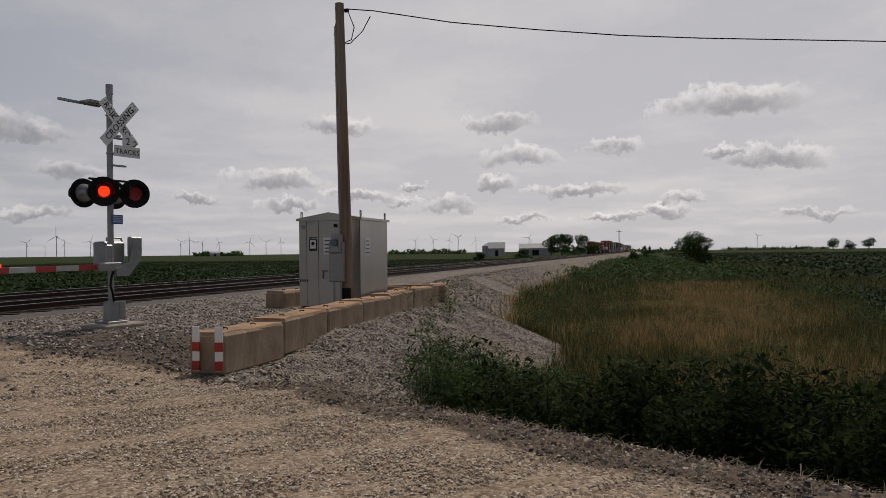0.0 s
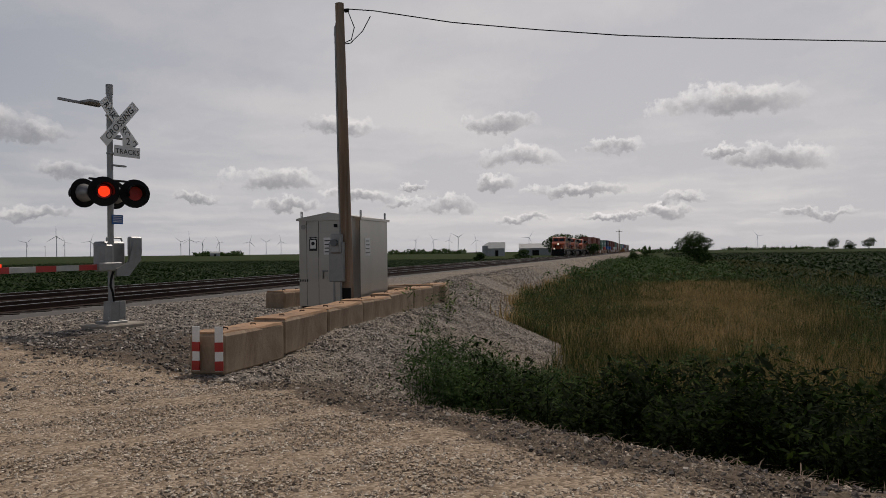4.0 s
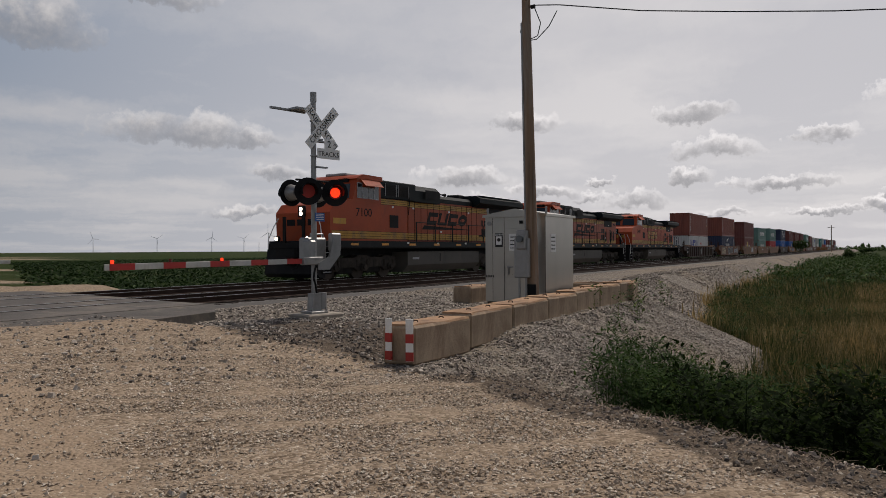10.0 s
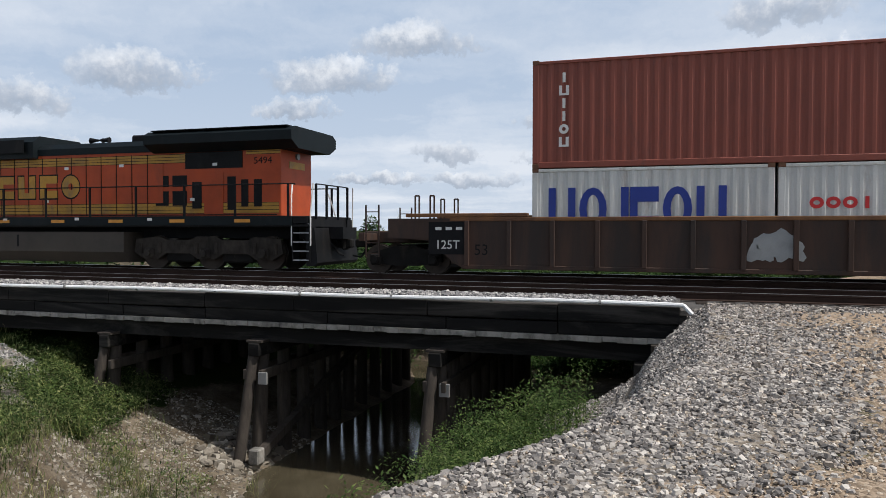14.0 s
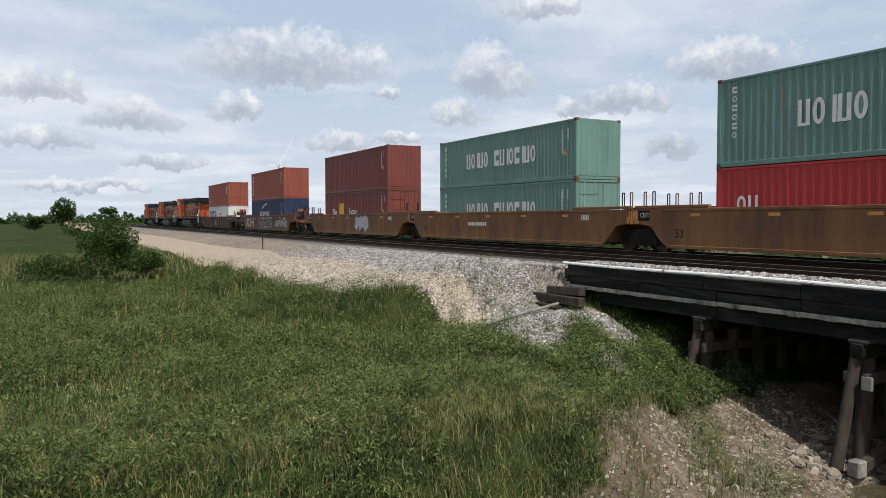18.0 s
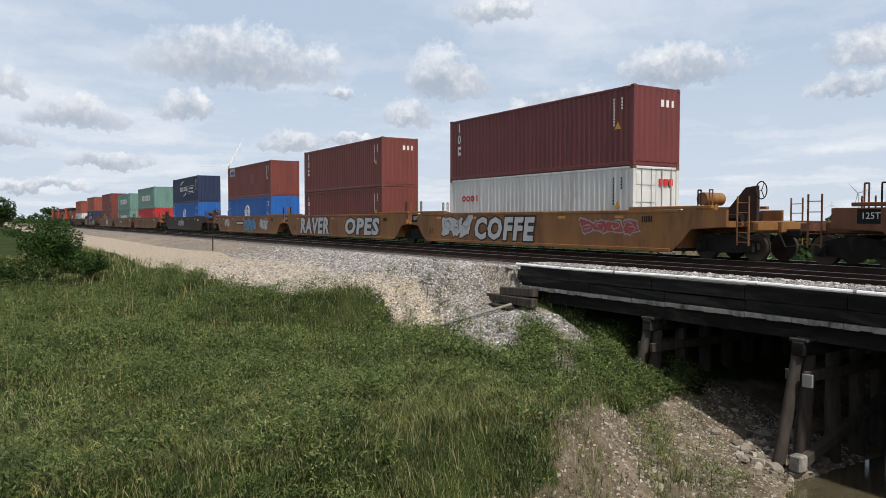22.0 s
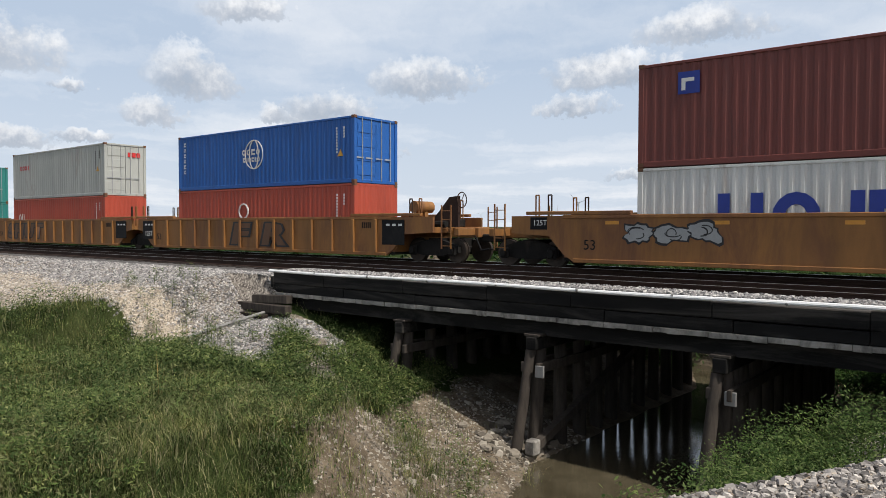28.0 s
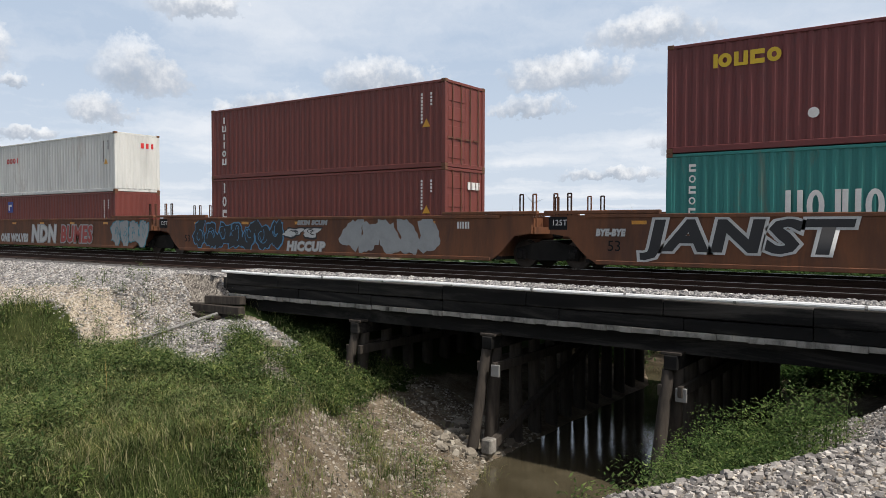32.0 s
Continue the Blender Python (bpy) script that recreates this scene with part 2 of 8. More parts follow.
# thin scattered layer of smaller clouds towards the horizon
plane = wnode("ShaderNodeVectorMath", "DIVIDE", (bent, wnode("ShaderNodeCombineXYZ", ins=(wmath("ADD", up, 0.07),) * 3)))
n3 = wnode("ShaderNodeTexNoise", ins=(plane,), out=0, Scale=0.75, Detail=7.0, Roughness=0.55)
thin = wmath("MULTIPLY", wramp(n3, [(0.44, (0, 0, 0)), (0.66, (1, 1, 1))]), wramp(up, [(0.0, (0.5, 0.5, 0.5)), (0.04, (0.8, 0.8, 0.8)), (0.5, (0.5, 0.5, 0.5))]))
puff = wmath("ADD", mask, wmath("MULTIPLY", wmath("SUBTRACT", n1.node.outputs[0], 0.5), 2.2))
puff = wmath("ADD", puff, wmath("MULTIPLY", wmath("SUBTRACT", n2.node.outputs[0], 0.5), 0.6))
dens = wramp(puff, [(0.0, (0, 0, 0)), (0.45, (0.58, 0.58, 0.58)), (0.95, (0.95, 0.95, 0.95))])
shade = wmath("ADD", wmath("MULTIPLY", height, 0.42), wmath("MULTIPLY", n2.node.outputs[0], 0.28))
shade = wmath("ADD", shade, wmath("MULTIPLY", wmath("SUBTRACT", n1.node.outputs[0], 0.5), 0.9))
lit = wramp(shade, [(-0.0, (0.44, 0.50, 0.59)), (0.20, (0.60, 0.65, 0.73)), (0.44, (0.93, 0.95, 0.98)), (0.74, (1.24, 1.24, 1.24))])
back = wramp(wmath("ADD", wmath("MULTIPLY", shade, 0.75), wmath("MULTIPLY", wmath("SUBTRACT", 1.0, puff), 0.35)), [(0.04, (0.66, 0.68, 0.72)), (0.30, (1.10, 1.11, 1.14)), (0.60, (2.0, 2.0, 2.0))])
lit = wmix(glare, lit, back)
col = wmix(wmath("MULTIPLY", thin, 0.8), base, wmix(glare, (1.06, 1.07, 1.09), (1.55, 1.55, 1.55)))
col = wmix(dens, col, lit)
wt.links.new(col, wt.nodes["Background"].inputs["Color"])
wt.nodes["Background"].inputs["Strength"].default_value = 1.0
sun = new("sun", bpy.data.lights.new("sun", "SUN"))
sun.data.energy, sun.data.angle, sun.data.color = 4.8, radians(0.9), (1, 0.95, 0.87)
a, e = radians(SUN_AZ), radians(SUN_ELEV)
sun.matrix_world = look((-math.sin(a) * math.cos(e) * 50, math.cos(a) * math.cos(e) * 50, math.sin(e) * 50), (0, 0, 0))
# ---------------------------------------------------------------- materials of the land
def island_random(n):
    return n.node("ShaderNodeNewGeometry").outputs["Random Per Island"]


def stone_material(name, stops, rough=0.85):
    n = Nodes(name)
    c = n.ramp(island_random(n), stops)
    f = n.noise(60, 3)
    c = n.mix(0.35, c, n.ramp(f, [(0.3, (0.5, 0.5, 0.5)), (0.7, (1, 1, 1))]), "MULTIPLY")
    n.colour(c)
    n.set(rough=rough)
    n.bump(f, 0.3, 0.01)
    return n.m


def leaf_material(name, stops, rough=0.5, trans=0.25):
    n = Nodes(name)
    c = n.ramp(island_random(n), stops)
    big = n.noise(0.35, 3)
    c = n.mix(0.45, c, n.ramp(big, [(0.35, (0.55, 0.6, 0.5)), (0.65, (1, 1, 1))]), "MULTIPLY")
    c = n.mix(0.8, c, n.ramp(n.noise(1.5, 4, 0.6), [(0.36, (0.55, 0.6, 0.62)), (0.52, (0.95, 0.95, 0.95)), (0.66, (1.35, 1.25, 1.1))]), "MULTIPLY")
    n.colour(c)
    n.set(rough=rough + 0.2, spec=0.06)
    tr = n.node("ShaderNodeBsdfTranslucent", [("Color", c)])
    mx = n.node("ShaderNodeMixShader", [(1, n.b.outputs[0]), (2, tr.outputs[0])], vals={0: trans})
    n.t.links.new(mx.outputs[0], n.t.nodes["Material Output"].inputs["Surface"])
    return n.m


def ground_material():
    """One sheet: grass soil, road gravel, ballast and creek mud, blended by painted weights."""
    n = Nodes("land")
    pos = n.coord.outputs["Object"]

    def weight(name):
        a = n.node("ShaderNodeAttribute")
        a.attribute_name = name
        return a.outputs["Fac"]
    edge = n.noise(1.6, 6, 0.7)
    fine = n.noise(9, 5, 0.7)

    def cut(w, lo=0.42, hi=0.58):
        s = n.math("ADD", w, n.math("MULTIPLY_ADD", edge, 0.8, -0.4))
        s = n.math("ADD", s, n.math("MULTIPLY_ADD", fine, 0.35, -0.17))
        return n.ramp(s, [(lo, (0, 0, 0)), (hi, (1, 1, 1))])
    vor = n.node("ShaderNodeTexVoronoi", [("Vector", pos)], vals={"Scale": 30.0, "Randomness": 1.0})
    vorb = n.node("ShaderNodeTexVoronoi", [("Vector", pos)], vals={"Scale": 19.0, "Randomness": 1.0})
    # soil and low growth between the grass
    soil = n.ramp(n.noise(0.12, 6, 0.65), [(0.3, (0.020, 0.036, 0.010)), (0.5, (0.034, 0.052, 0.016)), (0.72, (0.062, 0.064, 0.026))])
    soil = n.mix(0.5, soil, n.ramp(n.noise(2.2, 6, 0.7), [(0.3, (0.45, 0.45, 0.4)), (0.7, (1, 1, 1))]), "MULTIPLY")
    # tan road gravel
    g1 = n.ramp(vor.outputs["Color"], [(0.1, (0.13, 0.098, 0.07)), (0.45, (0.275, 0.21, 0.15)), (0.8, (0.41, 0.325, 0.24)), (1, (0.55, 0.47, 0.38))])
    g1 = n.mix(n.ramp(n.noise(0.5, 5), [(0.4, (0, 0, 0)), (0.7, (0.45, 0.45, 0.45))]), g1, (0.30, 0.23, 0.165))
    # compacted wheel tracks
    pack = n.ramp(n.math("ADD", weight("wheel"), n.math("MULTIPLY_ADD", fine, 0.5, -0.25)), [(0.45, (0, 0, 0)), (0.75, (1, 1, 1))])
    g1 = n.mix(n.math("MULTIPLY", pack, 0.85), g1, n.ramp(fine, [(0.3, (0.28, 0.205, 0.14)), (0.7, (0.40, 0.31, 0.225))]))
    # grey crushed ballast
    b1 = n.ramp(vorb.outputs["Color"], [(0.05, (0.05, 0.044, 0.039)), (0.4, (0.15, 0.132, 0.115)), (0.75, (0.28, 0.25, 0.215)), (1, (0.46, 0.415, 0.36))])
    b1 = n.mix(n.ramp(n.noise(0.22, 4), [(0.48, (0, 0, 0)), (0.66, (0.75, 0.75, 0.75))]), b1, (0.27, 0.22, 0.16))
    sand = n.ramp(vor.outputs["Color"], [(0.1, (0.17, 0.14, 0.105)), (0.5, (0.36, 0.305, 0.235)), (0.9, (0.48, 0.42, 0.34))])
    b1 = n.mix(cut(weight("sand")), b1, sand)
    mud = n.ramp(n.noise(1.3, 6, 0.65), [(0.3, (0.06, 0.047, 0.033)), (0.5, (0.16, 0.128, 0.092)), (0.7, (0.29, 0.24, 0.18))])
    mud = n.mix(0.6, mud, n.ramp(n.noise(16, 6, 0.75), [(0.35, (0.35, 0.33, 0.3)), (0.62, (1.0, 1.0, 1.0))]), "MULTIPLY")
    dark = n.ramp(fine, [(0.35, (0.045, 0.035, 0.028)), (0.7, (0.17, 0.135, 0.105))])
    c = n.mix(cut(weight("mud")), soil, mud)
    c = n.mix(cut(weight("ballast")), c, b1)
    c = n.mix(cut(weight("gravel")), c, g1)
    c = n.mix(n.math("MULTIPLY", cut(weight("dirt")), 0.9), c, dark)
    n.colour(c)
    n.set(rough=1.0, spec=0.04)
    stones = n.math("MULTIPLY_ADD", vor.outputs["Distance"], -1.0, n.math("MULTIPLY", vorb.outputs["Distance"], -0.6))
    n.bump(n.math("ADD", stones, n.math("MULTIPLY", fine, 0.6)), 0.55, 0.025)
    return n.m


LAND = ground_material()
STONE_TAN = stone_material("tan_stone", [(0, (0.16, 0.122, 0.09)), (0.25, (0.33, 0.258, 0.19)), (0.65, (0.47, 0.38, 0.29)), (1, (0.70, 0.62, 0.51))])
STONE_GREY = stone_material("grey_stone", [(0, (0.07, 0.064, 0.06)), (0.3, (0.20, 0.182, 0.168)), (0.7, (0.36, 0.33, 0.30)), (1, (0.60, 0.555, 0.50))])
STONE_BROWN = stone_material("brown_stone", [(0, (0.09, 0.075, 0.062)), (0.4, (0.245, 0.205, 0.165)), (0.75, (0.40, 0.345, 0.285)), (1, (0.62, 0.56, 0.48))])
STONE_MIX = stone_material("mixed_stone", [(0, (0.06, 0.052, 0.046)), (0.3, (0.19, 0.16, 0.135)), (0.7, (0.36, 0.31, 0.255)), (1, (0.58, 0.52, 0.45))])
STONE_DARK = stone_material("stained_stone", [(0, (0.03, 0.025, 0.022)), (0.55, (0.10, 0.082, 0.07)), (0.85, (0.20, 0.17, 0.145)), (1, (0.42, 0.38, 0.33))])
STONE_LIGHT = stone_material("pale_ballast_stone", [(0, (0.085, 0.083, 0.082)), (0.35, (0.235, 0.225, 0.22)), (0.75, (0.38, 0.362, 0.345)), (1, (0.62, 0.59, 0.55))])
STONE_SAND = stone_material("sandy_ballast_stone", [(0, (0.15, 0.125, 0.10)), (0.35, (0.34, 0.295, 0.24)), (0.75, (0.48, 0.425, 0.355)), (1, (0.67, 0.62, 0.55))])
STONE_WHITE = stone_material("pale_rock", [(0, (0.09, 0.074, 0.056)), (0.5, (0.205, 0.175, 0.135)), (1, (0.46, 0.42, 0.35))])
GRASS_GREEN = leaf_material("green_grass", [(0, (0.038, 0.064, 0.020)), (0.45, (0.125, 0.155, 0.048)), (0.75, (0.24, 0.245, 0.10)), (1, (0.43, 0.38, 0.23))])
GRASS_PALE = leaf_material("pale_seeding_grass", [(0, (0.05, 0.08, 0.025)), (0.4, (0.13, 0.165, 0.055)), (0.75, (0.24, 0.25, 0.11)), (1, (0.42, 0.37, 0.22))])
GRASS_TAN = leaf_material("dry_grass", [(0, (0.20, 0.145, 0.06)), (0.5, (0.44, 0.295, 0.125)), (1, (0.60, 0.46, 0.26))])
GRASS_MARSH = leaf_material("marsh_grass", [(0, (0.022, 0.042, 0.012)), (0.4, (0.055, 0.08, 0.024)), (0.7, (0.165, 0.145, 0.062)), (1, (0.34, 0.26, 0.13))])
LEAF_WEED = leaf_material("weed_leaf", [(0, (0.026, 0.050, 0.016)), (0.5, (0.088, 0.130, 0.040)), (0.85, (0.18, 0.215, 0.078)), (1, (0.30, 0.31, 0.15))])
# hedge leaves carry their backlit shade in the colour, far below LEAF_WEED
LEAF_HEDGE = leaf_material("broad_shaded_leaf", [(0, (0.005, 0.010, 0.003)), (0.6, (0.011, 0.022, 0.005)), (1, (0.040, 0.066, 0.013))], 0.7, 0.3)
LEAF_BANK = leaf_material("bright_weed_leaf", [(0, (0.024, 0.05, 0.014)), (0.5, (0.068, 0.112, 0.030)), (1, (0.175, 0.22, 0.085))])
LEAF_PALE = leaf_material("pale_weed_leaf", [(0, (0.07, 0.11, 0.035)), (0.6, (0.13, 0.175, 0.06)), (1, (0.22, 0.24, 0.10))])
LEAF_TREE = leaf_material("tree_leaf", [(0, (0.022, 0.05, 0.014)), (0.6, (0.045, 0.085, 0.022)), (1, (0.08, 0.125, 0.035))])
LEAF_CROP = leaf_material("crop_leaf", [(0, (0.007, 0.018, 0.004)), (0.6, (0.015, 0.036, 0.007)), (0.94, (0.026, 0.054, 0.013)), (1, (0.15, 0.19, 0.11))], 0.5, 0.15)
BARK = plain("bark", (0.10, 0.08, 0.06), 0.9, var=0.4, bump=0.5, grain=14)
ASPHALT = plain("asphalt", (0.092, 0.082, 0.073), 0.9, var=0.35, scale=0.8, grime=(0.23, 0.19, 0.145), grime_at=0.6, bump=0.4, grain=60)
RAIL_SIDE = plain("rail_steel", (0.040, 0.023, 0.017), 0.8, 0.0, var=0.3, spec=0.2)
RAIL_TOP = plain("rail_head", (0.42, 0.41, 0.40), 0.3, 0.9, var=0.15, bump=0)
TIE = plain("tie_wood", (0.030, 0.023, 0.019), 0.9, spec=0.2, var=0.45, scale=5, grime=(0.09, 0.075, 0.06), grime_at=0.68, bump=0.5, grain=18, stretch=(0.3, 3, 3))
CREOSOTE = plain("creosoted_timber", (0.010, 0.0095, 0.0092), 0.8, spec=0.15, var=0.5, scale=1.2, grime=(0.062, 0.056, 0.05), grime_at=0.60, bump=0.4, grain=16, stretch=(2, 0.25, 2))
TIMBER_GREY = plain("weathered_timber", (0.066, 0.055, 0.046), 0.9, spec=0.2, var=0.5, scale=2.5, grime=(0.035, 0.03, 0.026), grime_at=0.55, bump=0.6, grain=14, stretch=(2.5, 2.5, 0.4))
TIMBER_PALE = plain("pale_worn_timber", (0.30, 0.28, 0.25), 0.9, var=0.5, scale=2.6, grime=(0.022, 0.02, 0.018), grime_at=0.57, bump=0.5, grain=14)
PIPE_WHITE = plain("white_pipe", (0.86, 0.86, 0.85), 0.35, 0.0, var=0.1)
PIPE_GREY = plain("grey_pipe", (0.25, 0.245, 0.235), 0.6, 0.2, var=0.2)
# ---------------------------------------------------------------- the land
rng = np.random.default_rng(7)


def smooth(e0, e1, v):
    t = np.clip((v - e0) / (e1 - e0), 0, 1)
    return t * t * (3 - 2 * t)


def wave(x, y, s, k=0.0):
    """A cheap rolling noise between -1 and 1."""
    return (np.sin(x * s + 1.3 + k) * np.cos(y * s * 1.17 - 0.7 + k) + 0.5 * np.sin(x * s * 2.3 - y * s * 1.9 + 2 * k) + 0.35 * np.cos(x * s * 4.1 + y * s * 3.7 + k)) / 1.85


def road_south(x):
    return np.interp(x, [-14, -9, -7, -6.1, -4.2, 0, 12, 200], [0.35, 0.1, -0.25, -0.55, -1.65, -2.9, -8.5, -105])


def road_north(x):
    return np.interp(x, [-7, -6, -0.8, 1.3, 12, 200], [9.6, 9.2, 6.6, 5.5, 0.2, -94])


def formation_edge(y):
    return np.interp(y, [-400, -40, -19, -17, 0, 1, 8.6, 9.2, 22.5, 27, 45, 400], [-13.2, -13.2, -13.9, -14.2, -14.0, -13.0, -8.5, -5.8, -5.8, -8.4, -11.0, -12.2])


def far_road(x):
    return 11.4 - 0.55 * (x + 24.5)


CREEK_X, CREEK_Y = [-200, -60, -34, -29.5, -26.5, -24, -14, -8, 0, 20, 200], [-90, -60, -30, -17, -8.6, -7.5, -7.6, -5.4, -6.6, -13, -120]


def ground_parts(x, y):
    x, y = np.asarray(x, float), np.asarray(y, float)
    low = np.where(x < -19, -1.35, -2.1 + 0.5 * smooth(5, 9, x) * smooth(5, 20, y)) + 0.12 * wave(x, y, 0.21) + 0.05 * wave(x, y, 0.9)
    # railway formation with its side slopes
    ex = x - formation_edge(y)
    south = smooth(-15, -21, y)
    slope = 0.42 * (1 - south) + 0.16 * south
    form = -0.27 - np.maximum(ex, 0) * slope - np.maximum(ex - 5.0, 0) * 0.2 * south - np.maximum(-24.2 - x, 0) * 0.45
    crib = smooth(-20.9, -18.9, y) * smooth(0.35, -0.1, y)
    form = form * (1 - crib) + crib * np.where(x < -14.36, form, np.minimum(form, -1.5 - 0.13 * (x + 14.2)))
    # road embankment
    d = np.maximum(np.maximum(y - road_north(x), road_south(x) - y), 0) * 0.9
    top = -0.34 + 0.28 * smooth(-4, -13, x) - 0.35 * smooth(4, 30, np.abs(x + 4))*(x > 0)
    steep = np.maximum(d - 1.1, 0) * 0.75 * (y < 2) * smooth(0.5, -3, x)
    dip = 0.27 * smooth(1.0, 0.25, np.hypot((x + 6.2) / 2.3, (y - 10.3) / 3.6))
    form = form - dip
    road = np.where(x > -14.2, top - d * 0.62 - steep - dip, np.where(x < -23, -0.06 - np.maximum(np.abs(y - far_road(x)) - 2.6 - 3.6 * smooth(-38, -25, x), 0) * 0.4 - smooth(-26, -50, x) * 1.1, -9))
    z = np.maximum(np.maximum(low, form), road)
    # creek bed
    q = y - np.interp(x, CREEK_X, CREEK_Y)
    bed = np.interp(q, [-60, -11.6, -10.6, -5.9, -3.2, -1.5, -0.4, 1.6, 2.7, 7.35, 7.9, 60], [6, 0.2, -0.9, -2.6, -3.5, -3.88, -4.25, -4.25, -4.1, -3.4, 0.2, 20])
    open_bank = np.interp(q, [-60, -12, -6.2, -4.3, -1.6, -0.4, 1.6, 2.6, 4.0, 60], [14, -0.6, -2.2, -3.2, -3.86, -4.25, -4.25, -3.5, -0.2, 20])
    steep_bank = np.interp(q, [-60, -6, -3.9, -2.4, -1.8, 1.4, 2.4, 3.6, 60], [20, 0, -2.2, -3.7, -4.25, -4.25, -3.5, -0.2, 20])
    k2 = smooth(-12.5, -8.5, x)
    bed2 = open_bank * (1 - k2) + steep_bank * k2
    k = smooth(-14.5, -13.0, x)
    z = np.minimum(z, bed * (1 - k) + bed2 * k)
    # scarp below the road shoulder beside the bridge
    e = np.interp(x, [-14.4, -11, -8.6, -6.5, -5.2, -3, 0], [-0.25, -0.35, -0.4, -1.15, -1.9, -3.2, -4.6]) - y
    scarp = np.interp(e, [-3, -0.9, 0, 0.35, 1.0, 2.2, 4, 6], [9, 0.0, -0.75, -1.35, -1.8, -2.35, -3.2, -4.3])
    z = np.where((x > -14.6) & (q > -0.6), np.minimum(z, scarp + 9 * smooth(-3, 0, x)), z)
    return z, low, ex, d, q, form, road


def ground_z(x, y):
    return ground_parts(x, y)[0]


def bank_edge(y):
    """Where the growth on the south bank meets the ballast."""
    return np.interp(y, [-26, -23, -21.6, -20, -17.5, -14.5, -3], [-8.0, -8.3, -9.7, -10.5, -10.7, -10.5, -10.9])


def land_weights(x, y):
    z, low, ex, d, q, form, road = ground_parts(x, y)
    n1, n2 = wave(x, y, 0.5, 3), wave(x, y, 1.7, 1)
    ball_n = smooth(3.9, 3.1, ex + 0.5 * n1)                       # slope beside the barrier and along the marsh
    ball_s = smooth(5.8, 4.9, ex + 0.6 * n1)
    south = smooth(-14, -18, y)
    ballast = np.where(ex < 0, 1, ball_n * (1 - south) + ball_s * south) * (x > -26.5) * (z > -2.3) * (1 - (y < -0.05) * (y > -18.3) * (z < -0.6) * (x < -14.3))
    ballast = np.maximum(ballast, smooth(3.0, 2.0, d + 0.3 * n2) * (road > low + 0.02) * (x > -14) * (y < 2) * smooth(0.2, 1.2, road_south(x) + 2.6 - y))
    ballast = ballast * (1 - smooth(-0.35, 0.35, x - bank_edge(y) + 0.3 * n2) * smooth(-26.5, -25, y) * (y < -3))
    gravel = smooth(1.3, 0.5, d + 0.25 * n1) * ((x > -13.4) | (x < -23)) * (road > form - 0.1) * (np.abs(x) < 120)
    gravel = gravel * smooth(-0.1, 3.0, y - road_south(x) + 0.7 * n1)
    tracks = np.abs(y - (road_north(x) * 0.42 + road_south(x) * 0.58) + 0.45)
    wheel = gravel * smooth(1.7, 0.8, tracks + 0.35 * n2 + 0.25 * n1) * (0.8 + 0.2 * n1)
    mud = np.maximum(smooth(-2.7, -3.4, z + 0.25 * n1), smooth(-5.0, -3.9, q + 0.7 * n1) * (q < 0) * (x > -15) * smooth(-7.0, -8.0, x + 0.5 * n2))
    half = 2.4 + 3.6 * smooth(-38, -25, x)
    gravel = np.where(x < -23, smooth(half + 0.7, half - 0.3, np.abs(y - far_road(x)) + 0.3 * n1), gravel)
    yn = y - road_north(x) + 0.35 * n2
    dirt = smooth(-1.2, -0.3, yn) * smooth(2.6, 1.9, yn) * (y > 2) * smooth(-5.6, -4.6, x) * 0.95 + smooth(2.6, 0.8, np.hypot((x + 8.8) / 1.3, y - 10.6)) * 0.85 + smooth(1.6, 0.4, np.hypot((x + 10.5) / 1.6, y - 12.5)) * 0.5
    sand = ballast * south * smooth(1.5, 2.6, ex + 0.5 * n1) * (y < -18)
    return dict(sand=sand, gravel=gravel, ballast=ballast * (1 - 0.85 * smooth(0.35, 0.95, gravel)), mud=mud, dirt=dirt, wheel=wheel)


def sheet(xs, ys):
    X, Y = np.meshgrid(xs, ys)
    n, k = X.shape
    near = (np.abs(X + 5) < 32) & (np.abs(Y) < 50)
    Z = ground_z(X, Y) + np.where(near, 0.02 * wave(X, Y, 2.9, 2) + 0.012 * wave(X, Y, 7.7, 5), 0)
    v = np.stack([X.ravel(), Y.ravel(), Z.ravel()], 1)
    i = np.arange(n * k).reshape(n, k)
    f = np.stack([i[:-1, :-1].ravel(), i[:-1, 1:].ravel(), i[1:, 1:].ravel(), i[1:, :-1].ravel()], 1)
    me = bpy.data.meshes.new("ground")
    me.from_pydata(v.tolist(), [], f.tolist())
    for name, w in land_weights(X, Y).items():
        at = me.attributes.new(name, "FLOAT", "POINT")
        at.data.foreach_set("value", np.ascontiguousarray(w.ravel(), dtype=np.float32))
    me.shade_smooth()
    me.materials.append(LAND)
    return me


def spread(a, b, n, p=2.2):
    return a + (b - a) * np.linspace(0, 1, n) ** p


xs = np.unique(np.concatenate([np.arange(-30, 12, 0.22), spread(-30, -4000, 34, 3), spread(12, 4000, 34, 3)]))
ys = np.unique(np.concatenate([np.arange(-34, 34, 0.22), spread(-34, -4000, 40, 3), spread(34, 4000, 40, 3)]))
tagged(new("ground", sheet(xs, ys)), "flat farmland with gravel road, railway embankment and creek", "ground", kind="structure")


def scatter(n, x0, x1, y0, y1, keep):
    p = rng.random((n, 2)) * (x1 - x0, y1 - y0) + (x0, y0)
    return p[keep(p[:, 0], p[:, 1]) > rng.random(n)]


STONE_V = np.array([(x, y, z) for x in (-0.72, 0.72) for y in (-0.7, 0.7) for z in (-0.6, 0.6)])
STONE_F = np.array([(0, 1, 3, 2), (4, 6, 7, 5), (0, 4, 5, 1), (2, 3, 7, 6), (0, 2, 6, 4), (1, 5, 7, 3)])


